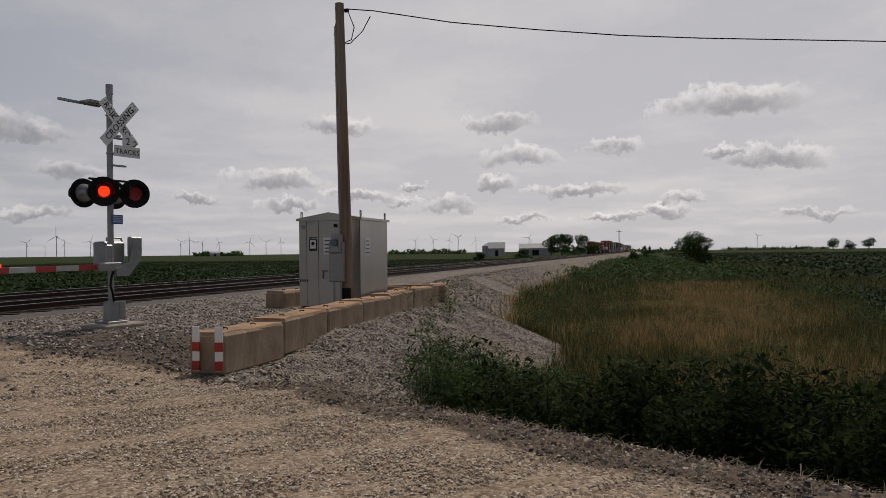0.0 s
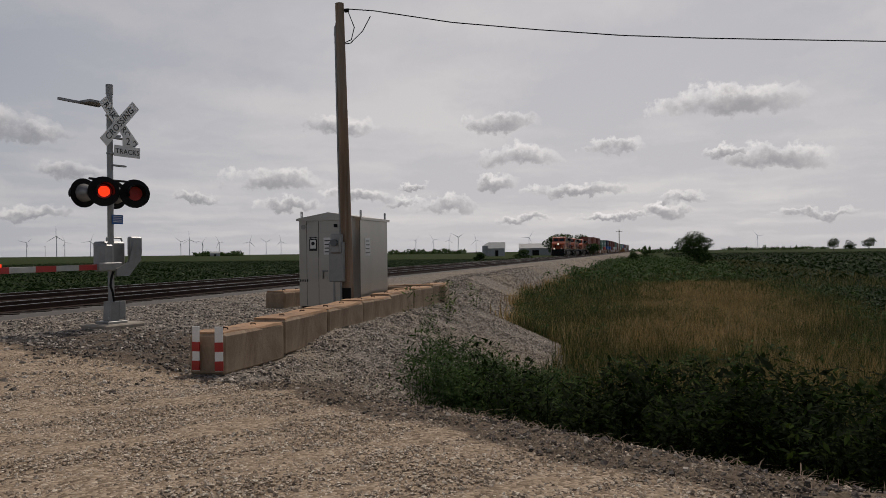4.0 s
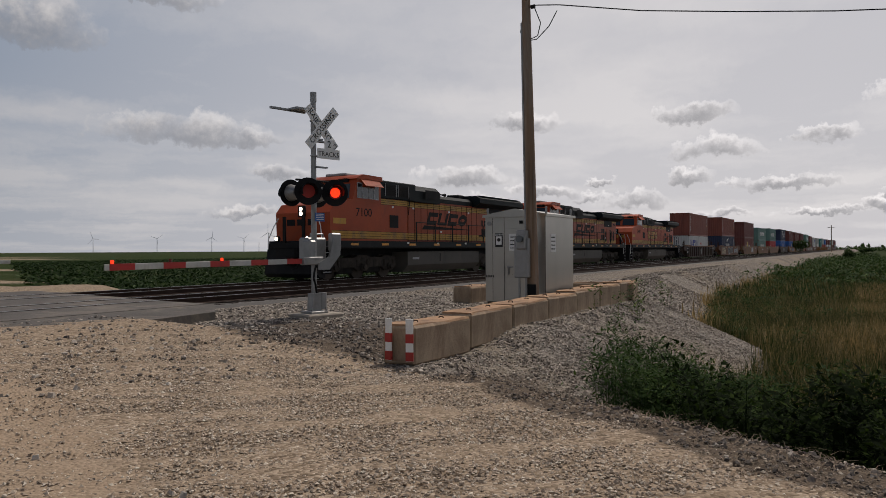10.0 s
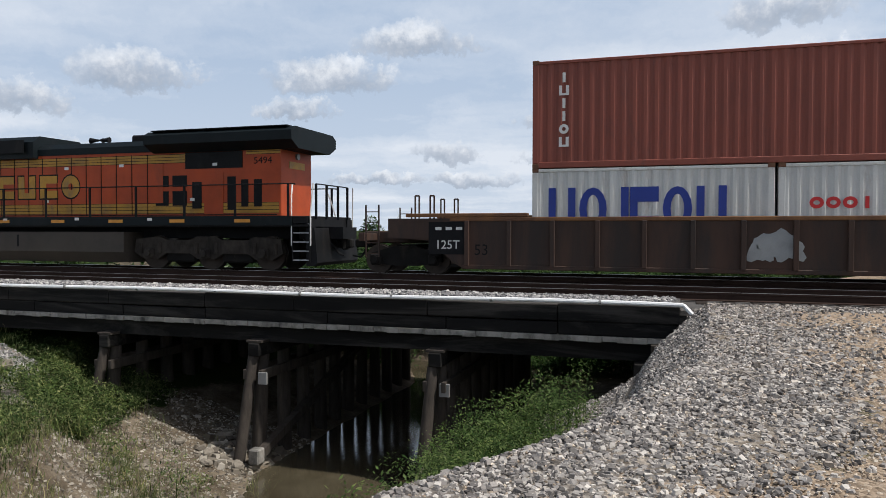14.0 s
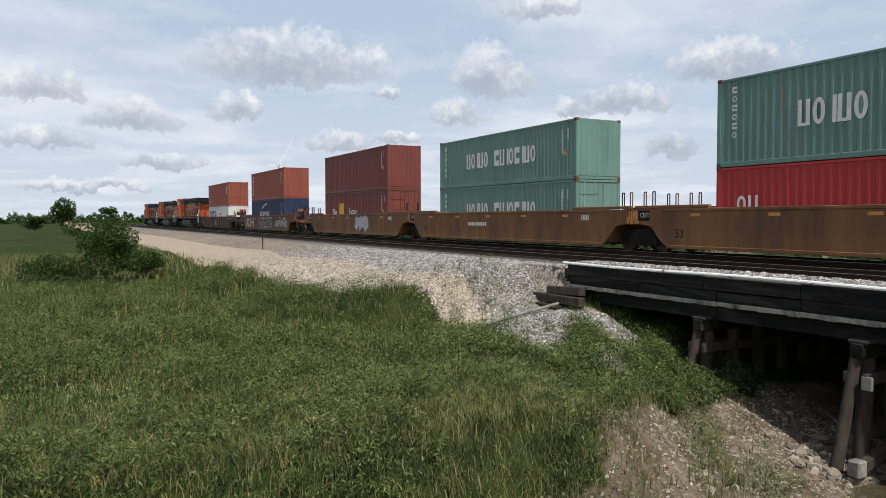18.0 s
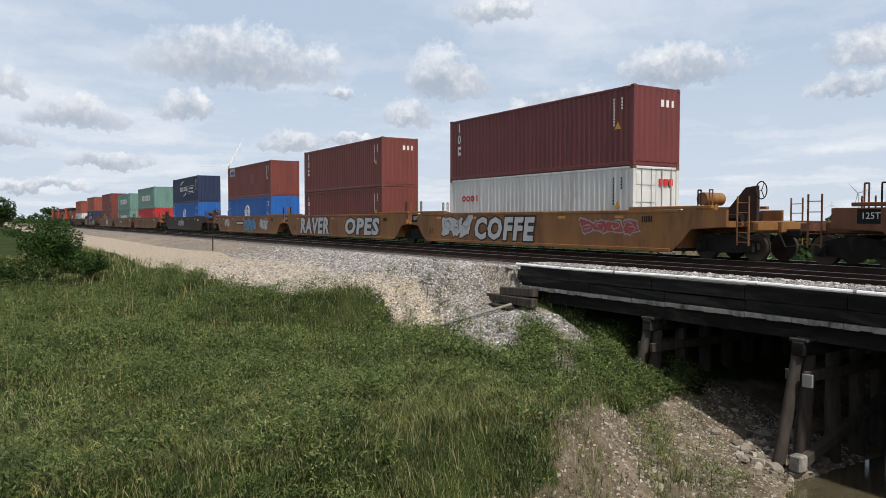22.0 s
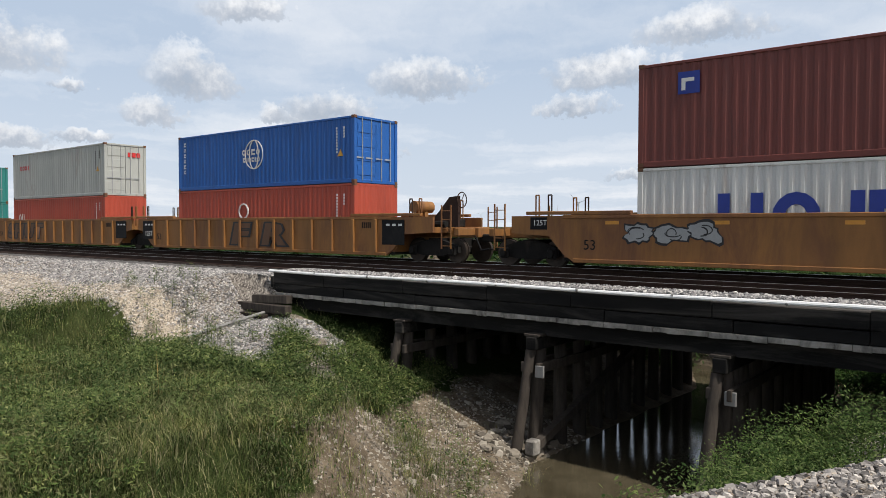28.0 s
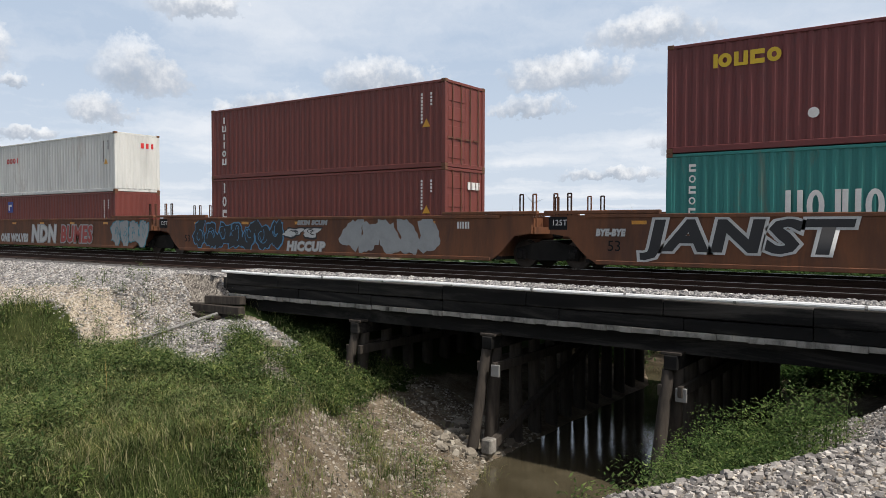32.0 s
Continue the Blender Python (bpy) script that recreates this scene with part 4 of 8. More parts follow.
crop("field_south", "green bean field south of the road", np.stack([-31 - 130 * rng.random(6000) ** 1.5, -220 + 210 * rng.random(6000)], 1), 0.7, 0.45, 6)


def woody(name, label, x, y, h, w, leaves, size, trunk=0.2, crown_low=0.25, group="", seed=1, lobes=9):
    """A tree or bush: tapered trunk, limbs to each lobe, crown of many leaves in uneven lobes."""
    r = np.random.default_rng(seed)
    z = float(ground_z(x, y))
    root = thing(name, label, "tree" if trunk > 0.08 else "bush", group, pose(x, y, z, 0, 0, seed * 40 % 360))
    m = Mesh()
    fork = h * (0.32 if crown_low > 0.2 else 0.12)
    tr = max(0.03, h * 0.022) if trunk > 0.08 else 0.05
    m.rod((0, 0, -0.3), (0, 0, fork), tr * 1.25, 8, tr * 0.85)
    cen, rad = [], []
    for i in range(lobes):
        a = 6.283 * (i + r.random() * 0.7) / lobes * 1.62
        u = r.random()
        zz = h * (crown_low + (1 - crown_low) * (0.15 + 0.62 * u))
        rr = w * 0.5 * (0.30 + 0.45 * r.random()) * (1.05 - 0.55 * u)
        c = np.array([math.cos(a) * rr, math.sin(a) * rr, zz])
        cen.append(c)
        rad.append(np.array([w * (0.17 + 0.10 * r.random()), w * (0.17 + 0.10 * r.random()), h * (0.11 + 0.08 * r.random())]))
        m.rod((0, 0, fork * (0.55 + 0.4 * r.random())), tuple(c * 0.9), tr * 0.5, 6, tr * 0.15)
    cen.append(np.array([0, 0, h * (crown_low + (1 - crown_low) * 0.5)]))
    rad.append(np.array([w * 0.26, w * 0.26, h * 0.26]))
    part("trunk", m, BARK, root)
    k = r.integers(0, len(cen), leaves)
    d = r.normal(0, 1, (leaves, 3))
    d /= np.linalg.norm(d, axis=1)[:, None]
    d *= (0.55 + 0.5 * r.random(leaves) ** 0.5)[:, None]
    pts = np.array(cen)[k] + d * np.array(rad)[k]
    V, F = leaf_cloud(pts, size, 0.2, 1.4)
    part("crown", raw_mesh("crown", V, F, LEAF_TREE), LEAF_TREE, root)
    return root


def at_view(az, dist):
    return -math.sin(radians(az)) * dist, math.cos(radians(az)) * dist


for az, dist, h, w, nl, sz, low, lb in (
        (-3.05, 112, 6.3, 6.6, 5600, 0.22, 0.06, "dense dark green bush in the marsh"),
        (1.3, 165, 3.4, 3.2, 2200, 0.22, 0.05, "dark green bush beside the railway bank"),
        (0.2, 230, 4.0, 6.0, 1800, 0.3, 0.05, "low bush in the far marsh"),
        (13.0, 150, 3.6, 3.3, 1800, 0.22, 0.05, "dark green bush at the field edge"),
        (9.55, 175, 3.6, 5.0, 2000, 0.25, 0.05, "spreading bush at the field edge"),
        (6.1, 260, 6.0, 9.0, 1800, 0.4, 0.05, "bush below the farm trees"),
        (4.2, 240, 5.0, 6.0, 1600, 0.35, 0.05, "bush at the field edge"),
        (176.3, 41, 4.1, 5.0, 15000, 0.10, 0.0, "leafy green bush on the bank"),
        (173.6, 45, 1.8, 3.2, 3000, 0.10, 0.0, "low leafy bush on the bank"),
        (179.5, 43, 2.0, 4.0, 2400, 0.12, 0.04, "low bush among the grass"),
        (135.5, 62, 5.2, 6.0, 3800, 0.22, 0.10, "round green tree beyond the railway"),
        (157.0, 95, 5.6, 6.0, 2600, 0.26, 0.10, "round green tree beyond the railway"),
        (113.2, 95, 5.0, 4.4, 1900, 0.26, 0.10, "round green tree beyond the railway"),
        (119.5, 105, 4.4, 5.0, 1900, 0.26, 0.10, "green tree beyond the railway")):
    x, y = at_view(az, dist)
    woody("bush" if low < 0.08 else "tree", lb, x, y, h, w, nl, sz, 0.05 if low < 0.08 else 0.2, low, "bushes and trees near the railway", int(abs(az) * 10) + 3)
for az, dist, h, w, nl, lb in (
        (6.6, 420, 15, 17, 2600, "tall spreading tree at the farmstead"),
        (5.0, 430, 13, 13, 2000, "tree at the farmstead"), (7.4, 425, 12, 10, 1600, "tree at the farmstead"),
        (-14.3, 900, 15, 17, 2600, "far round tree on the horizon"), (-13.2, 905, 12, 14, 2400, "far round tree on the horizon"), (-12.2, 900, 16, 16, 2600, "far round tree on the horizon"),
        (178.9, 260, 12.5, 10, 1800, "tall lone tree by the track"), (171.6, 330, 12, 12, 1500, "tall tree by the track"),
        (180.6, 250, 5, 8, 900, "low tree by the track"), (176.0, 300, 7, 9, 900, "tree in the hedgerow")):
    x, y = at_view(az, dist)
    woody("tree", lb, x, y, h, w, nl, 0.75, 0.2, 0.12, "far trees", int(abs(az) * 10) + 5)


def far_wood(name, label, az0, az1, dist, h, n):
    """A distant tree line as many leaves."""
    a = np.radians(az0 + (az1 - az0) * rng.random(n))
    d = dist * (1 + 0.06 * rng.random(n))
    top = h * (0.65 + 0.35 * np.sin(a * 260) * np.sin(a * 97 + 1) + 0.15 * np.sin(a * 900))
    c = np.stack([-np.sin(a) * d, np.cos(a) * d, -2 + top * rng.random(n) ** 0.8], 1)
    V, F = leaf_cloud(c, dist * 0.0035, 0.2)
    tagged(new(name, raw_mesh(name, V, F, LEAF_TREE)), label, "woods", kind="stuff")


far_wood("far_woods", "low dark tree line south of the fields", 165, 188, 640, 9, 4500)
far_wood("far_woods", "dark hedgerow beyond the bean field", 14, 20, 1100, 9, 900)
far_wood("far_woods", "farm windbreak on the horizon", 31, 34.5, 1400, 9, 700)
far_wood("far_woods", "far hedgerow on the horizon", -4, 9, 800, 6.5, 1500)
far_wood("far_woods", "far hedgerow on the horizon", -12, -5, 2200, 8, 500)
# ---------------------------------------------------------------- railway, crossing and bridge
NEAR, FAR = -16.85, -21.02
RAIL = [(-0.075, -0.18), (0.075, -0.18), (0.075, -0.165), (0.012, -0.14), (0.012, -0.05), (0.036, -0.04), (0.036, -0.006), (-0.036, -0.006), (-0.036, -0.04), (-0.012, -0.05), (-0.012, -0.14), (-0.075, -0.165)]


def track(cx, label, singles):
    root = tagged(thing("railway_track", label, "railway track", "tracks", pose(cx, 0, 0)), kind="structure")
    for s in (-0.755, 0.755):
        r = part("rail", Mesh().prism([(u + s, w) for u, w in RAIL], "y", -900, 900), RAIL_SIDE, root, "rusty steel rail with a polished head")
        part("rail_head", Mesh().box(s - 0.033, s + 0.033, -900, 900, -0.006, 0.0), RAIL_TOP, r)
    tie = Mesh().box(-1.3, 1.3, -0.115, 0.115, -0.36, -0.182, 0.015).data("tie", TIE)
    far = Mesh()
    for i in range(-560, 561):
        y = i * 0.52 + 0.04 * math.sin(i * 12.9)
        if singles and -105 < i < 95:
            part("tie", tie, TIE, root, at=pose(0.04 * math.sin(i * 7.7), y, 0.008 * math.sin(i * 3.1), 0, 0, 1.2 * math.sin(i * 5.3)))
        elif abs(y) < 240:
            far.box(-1.3, 1.3, y - 0.115, y + 0.115, -0.36, -0.182)
    tagged(part("ties", far, TIE, root), "dark wooden ties", kind="stuff")


track(NEAR, "near railway track with rusty rails on wooden ties", True)
track(FAR, "far railway track under the train", False)
m = Mesh()
for cx in (NEAR, FAR):
    for y0, y1 in ((-300, -18.4), (0.1, 300)):
        m.prism([(cx - 2.0, -0.4), (cx + 2.0, -0.4), (cx + 1.55, -0.205), (cx - 1.55, -0.205)], "y", y0, y1)
BALLAST = stone_material("ballast_bed", [(0, (0.045, 0.042, 0.040)), (0.5, (0.08, 0.074, 0.07)), (1, (0.15, 0.14, 0.13))])
tagged(part("ballast_bed", m, BALLAST), "grey crushed-stone bed between the ties", "ballast", kind="structure")

# asphalt of the level crossing, between and beside the rails
CROSS = lambda x: 9.1 - 0.18 * (x + 15)
crossing = tagged(thing("level_crossing", "worn grey asphalt level crossing over two tracks", "level crossing"), kind="structure")
for x0, x1 in ((-14.0, NEAR + 0.84), (NEAR + 0.67, NEAR - 0.67), (NEAR - 0.84, FAR + 0.84), (FAR + 0.67, FAR - 0.67), (FAR - 0.84, -24.2)):
    a, b = x0, x1
    m = Mesh()
    h = 3.75
    v = [(a, CROSS(a) - h, -0.012), (a, CROSS(a) + h, -0.012), (b, CROSS(b) + h - 0.15, -0.012), (b, CROSS(b) - h + 0.1, -0.012)]
    m.add(v + [(q[0], q[1], -0.3) for q in v], [(0, 1, 2, 3), (4, 7, 6, 5), (0, 4, 5, 1), (1, 5, 6, 2), (2, 6, 7, 3), (3, 7, 4, 0)])
    part("asphalt_panel", m, ASPHALT, crossing)
m = Mesh()
v = [(-14.0, 5.35, -0.02), (-14.0, 12.85, -0.02), (-12.6, 11.6, -0.075), (-12.3, 9.4, -0.085), (-12.6, 7.2, -0.08), (-13.0, 5.5, -0.075)]
m.add(v + [(q[0], q[1], -0.4) for q in v], [(0, 1, 2, 3, 4, 5)] + [(i, i + 6, (i + 1) % 6 + 6, (i + 1) % 6) for i in range(6)])
part("asphalt_apron", m, ASPHALT, crossing)

# timber trestle bridge
bridge = tagged(thing("trestle_bridge", "black creosoted timber trestle bridge with a ballast deck", "bridge"), kind="structure")
BX, Y0, Y1 = -14.4, -18.4, 0.1
part("deck_ballast", Mesh().box(-24.6, BX - 0.12, Y0, Y1, -0.5, -0.225), BALLAST, bridge)
part("ballast_shoulder", Mesh().prism([(-14.53, -0.224), (-14.66, -0.11), (-15.6, -0.105), (-15.78, -0.224)], "y", Y0, Y1), BALLAST, bridge, "pale stone heaped along the deck edge")
for k, (z0, z1, mt) in enumerate(((-0.50, -0.16, CREOSOTE), (-0.77, -0.505, CREOSOTE))):
    y = Y0
    i = 0
    while y < Y1 - 0.05:
        y2 = min(Y1, y + (2.3, 3.1, 2.7)[(i + k) % 3])
        part("side_beam", Mesh().box(BX - 0.12 - 0.02 * (i % 2), BX - 0.03 * k, y + 0.006, y2 - 0.006, z0, z1 - 0.012 * ((i * 7) % 3), 0.015), mt, bridge)
        y, i = y2, i + 1
y = Y0
i = 0
while y < Y1 - 0.02:
    y2 = min(Y1, y + 0.26 + 0.05 * ((i * 37) % 5) / 5)
    part("deck_plank", Mesh().box(-24.4, BX + 0.015 + 0.022 * math.sin(i * 2.3) * math.sin(i * 0.7), y + 0.002, y2 - 0.001, -0.885 - 0.01 * math.sin(i * 4.1), -0.778, 0.006), TIMBER_PALE, bridge)
    y, i = y2, i + 1
for sx in np.linspace(-24, BX - 0.35, 12):
    part("stringer", Mesh().box(sx - 0.13, sx + 0.13, Y0, Y1, -1.25, -0.915), CREOSOTE, bridge)
for by, lean, base in ((-17.6, 0.0, -2.2), (-13.05, 0.02, -3.5), (-8.95, 0.03, -4.6), (-4.7, 0.0, -4.6), (-0.6, 0.0, -2.4)):
    part("pile_cap", Mesh().box(-24.6, BX + 0.12, by - 0.14, by + 0.14, -1.55, -1.255, 0.02), CREOSOTE, bridge)
    for j, px in enumerate(np.linspace(-24, BX - 0.28, 11)):
        batter = (0.07 if j == 10 else 0.0)
        zb = min(float(ground_z(px, by)), -2.0) - 0.5
        dz = -1.57 - zb
        part("pile", Mesh().rod((px + batter * dz, by + 0.05 * math.sin(j), zb), (px, by, -1.55), 0.175, 10, 0.15), TIMBER_GREY, bridge, smooth=True)
    if by in (-13.05, -8.95, -4.7):
        zb = float(ground_z(BX + 0.4, by)) - 0.4
        part("batter_pile", Mesh().rod((BX - 0.02 + 0.2 * (-1.6 - zb), by - 0.2, zb), (BX - 0.02, by - 0.08, -1.56), 0.135, 10, 0.12), TIMBER_GREY, bridge, smooth=True)
        for dy in (-0.2, 0.2):
            part("waler", Mesh().box(-24.4, BX + 0.16, by + dy - 0.045, by + dy + 0.045, -2.06, -1.84, 0.01), TIMBER_GREY, bridge)
        part("shim", Mesh().box(BX - 0.4, BX + 0.1, by - 0.2, by + 0.2, -1.25, -1.19, 0.01), TIMBER_GREY, bridge)
part("sway_brace", Mesh().rod((BX + 0.32, -8.72, -3.72), (-20.5, -8.72, -1.75), 0.13, 4), TIMBER_GREY, bridge)
part("brace_foot", Mesh().box(BX + 0.22, BX + 0.5, -8.86, -8.6, -3.86, -3.52, 0.03), TIMBER_PALE, bridge, "pale sawn timber end")
for dx, by in ((0.18, -8.70), (0.12, -4.5)):
    part("bolt_plate", Mesh().box(BX + dx - 0.06, BX + dx, by - 0.1, by + 0.12, -2.15, -1.88, 0.01), PIPE_GREY, bridge, "pale steel plate")
# white pipe along the deck's edge
pts = [(BX + 0.06, Y0 - 0.1, -0.11)] + [(BX + 0.06 + 0.02 * math.sin(y), y, -0.115 - 0.015 * math.sin(y * 0.7)) for y in np.linspace(Y0 + 1, Y1 - 0.2, 16)] + [(BX + 0.06, Y1 + 0.05, -0.12), (BX + 0.22, Y1 + 0.42, -0.5)]
pipe = thing("cable_pipe", "long white conduit pipe along the bridge edge", "pipe")
for p, q in zip(pts[:-1], pts[1:]):
    part("pipe_length", Mesh().rod(p, q, 0.042, 8), PIPE_WHITE, pipe, smooth=True)
for y in np.linspace(Y0 + 2, Y1 - 1.5, 8):
    part("pipe_strap", Mesh().rod((BX + 0.06, y, -0.115), (BX + 0.06, y + 0.05, -0.115), 0.052, 8), PIPE_GREY, pipe)
# end walls: black abutment and stacked ties
for y in (Y0 - 0.12, Y1 - 0.02):
    part("abutment_wall", Mesh().box(-24.6, BX + 0.02, y, y + 0.14, -1.9, -0.3, 0.02), CREOSOTE, bridge)
for k, (y0, y1, x, z) in enumerate(((-19.0, -17.42, -14.2, -0.97), (-19.95, -17.3, -14.1, -1.24), (-21.0, -18.1, -13.95, -1.52), (-19.5, -17.5, -14.25, -1.52))):
    tagged(part("old_tie", Mesh().box(-0.13, 0.13, (y0 - y1) / 2, (y1 - y0) / 2, -0.13, 0.13, 0.02), TIE if k == 2 else TIMBER_GREY, at=pose(x, (y0 + y1) / 2, z, (2, 0, -1, 0)[k], 3 * (k - 1), (3, 0, -4, 0)[k])), "weathered discarded railway tie stacked on the bank", "timber", "stacked ties")
tagged(part("fallen_pole", Mesh().rod((-14.0, -18.3, -1.36), (-10.9, -18.2, float(ground_z(-10.9, -18.2)) + 0.06), 0.05, 8), PIPE_GREY, smooth=True), "grey metal pole lying on the gravel bank", "pole")
tagged(part("survey_stake", Mesh().box(-11.55, -11.49, -44.05, -43.99, -0.9, 0.35, 0.01), TIE), "dark post standing in the ballast bank", "post")
# wooden marker at the bridge's road end
marker = thing("bridge_marker", "grey weathered timber post with a crosspiece", "post")
part("post", Mesh().box(-14.18, -14.02, -0.42, -0.26, -2.6, -0.85, 0.01), TIMBER_GREY, marker)
part("crosspiece", Mesh().box(-0.05, 0.05, -0.42, 0.42, -0.06, 0.06, 0.01), TIMBER_PALE, marker, at=pose(-14.0, -0.3, -1.42, 12, 0, 0))
# ---------------------------------------------------------------- the train: its place at 22 s is y = s, it runs towards -y
SPEED, MOVING = 25.0, []


def rolling(ob, s, z=0.0):
    MOVING.append((ob, s, FAR, z))
    return ob


ORANGE = plain("orange_paint", (0.34, 0.052, 0.010), 0.45, 0, 0.22, 0.8, (0.15, 0.04, 0.018), 0.66, 0.05, spec=0.3)
ORANGE_OLD = plain("faded_orange_paint", (0.43, 0.068, 0.017), 0.5, 0, 0.25, 0.8, (0.20, 0.05, 0.025), 0.64, 0.05, spec=0.3)
LOCO_YELLOW = plain("yellow_stripe_paint", (0.46, 0.235, 0.018), 0.5, 0, 0.3, 1.5, (0.14, 0.10, 0.06), 0.62, 0.05)
LOCO_DARK = plain("dark_green_paint", (0.005, 0.009, 0.011), 0.6, 0, 0.4, 1.0, (0.018, 0.019, 0.02), 0.66, 0.08, spec=0.2)
BLACK = plain("black_paint", (0.007, 0.007, 0.008), 0.65, 0, 0.4, 2.0, (0.02, 0.018, 0.016), 0.62, 0.1, spec=0.2)
UNDER = plain("grimy_underframe", (0.012, 0.011, 0.010), 0.85, 0.0, 0.5, 2.0, (0.036, 0.029, 0.024), 0.62, 0.2, spec=0.2)
TANK = plain("dusty_tank", (0.062, 0.050, 0.038), 0.7, 0, 0.3, 0.6, (0.06, 0.045, 0.035), 0.58, 0.08)
TANK_PALE = plain("pale_dusty_tank", (0.068, 0.062, 0.053), 0.7, 0, 0.25, 0.6, (0.10, 0.08, 0.065), 0.62, 0.08)
TRUCK = plain("dusty_truck", (0.052, 0.043, 0.035), 0.85, 0.0, 0.5, 3.0, (0.016, 0.014, 0.013), 0.55, 0.2, spec=0.2)
WHEEL = plain("wheel_steel", (0.05, 0.038, 0.03), 0.6, 0.6, 0.4, 4)
WHITE = plain("white_paint", (0.72, 0.71, 0.68), 0.6, 0, 0.12, 2.0, (0.45, 0.43, 0.40), 0.68, 0.04)
GREYP = plain("grey_paint", (0.33, 0.34, 0.35), 0.55, 0, 0.2, 2.0)
REFLECT = plain("amber_reflector", (0.62, 0.27, 0.03), 0.4, 0, 0.2, 6.0, bump=0)
RED = plain("red_paint", (0.52, 0.035, 0.025), 0.5, 0, 0.2, 3.0)
n = Nodes("cab_glass")
n.colour((0.02, 0.028, 0.033))
n.set(rough=0.06, spec=0.8)
GLASS = n.m


def glow(name, col, strength):
    k = Nodes(name)
    k.colour(col)
    k.b.inputs["Emission Color"].default_value = (*col, 1)
    k.b.inputs["Emission Strength"].default_value = strength
    return k.m


LAMP_ON = glow("headlight_glow", (1.0, 0.86, 0.66), 9.0)
PLATE = 0.006


def plate(y0, y1, z0, z1, x, t=PLATE):
    return Mesh().box(x, x + t, y0, y1, z0, z1)


def side_text(body, size, material, parent, y, z, x, shear=0.0, sx=1.0):
    """Letters on a side that faces +x: they read towards +y."""
    ob = part("lettering", text_mesh(body, size, material, shear, 0.003, sx), material, parent)
    ob.matrix_basis = Matrix(((0, 0, 1, x), (1, 0, 0, y), (0, 1, 0, z), (0, 0, 0, 1)))
    return ob


def mark_shape(y, z, w, h, kind, x, st, t=0.006):
    """One plain shape that stands in for a trade mark: ring, open block, notched block or bar."""
    if kind == "o":
        ring = [(math.cos(a), math.sin(a)) for a in np.linspace(0, 2 * math.pi, 16, False)]
        out = [(x + t, y + w / 2 + w / 2 * c, z + h / 2 + h / 2 * s) for c, s in ring]
        inn = [(x + t, y + w / 2 + (w / 2 - st) * c, z + h / 2 + (h / 2 - st) * s) for c, s in ring]
        return Mesh().add(out + inn, [(i, (i + 1) % 16, (i + 1) % 16 + 16, i + 16) for i in range(16)])
    if kind == "b":
        p = [(0, 0), (w, 0), (w, h), (w - st, h), (w - st, st * 0.7), (st, st * 0.7), (st, h), (0, h)]
    elif kind == "i":
        p = [(w * 0.5 - st * 0.5, 0), (w * 0.5 + st * 0.5, 0), (w * 0.5 + st * 0.5, h), (w * 0.5 - st * 0.5, h)]
    else:
        p = [(0, 0), (w, 0), (w, h * 0.34), (st, h * 0.34), (st, h * 0.66), (w, h * 0.66), (w, h), (0, h)]
    return Mesh().prism([(y + u, z + v) for u, v in p], "x", x, x + t)


def mark(parent, x, y, z, w, h, pattern, material, gap=0.28, stroke=0.3, vertical=False, label="", slant=0.0):
    """A row (or a column) of plain shapes on a side facing +x. pattern: one kind a shape, space for a gap."""
    for k in pattern:
        if k != " ":
            m = mark_shape(y, z, w, h, k, x, min(w, h) * stroke)
            m.v = [(px, py + slant * (pz - z), pz) for px, py, pz in m.v]
            part("painted_mark", m, material, parent, label)
        if vertical:
            z -= h * (1 + gap)
        else:
            y += w * (1 + gap) * (0.6 if k in "i " else 1)


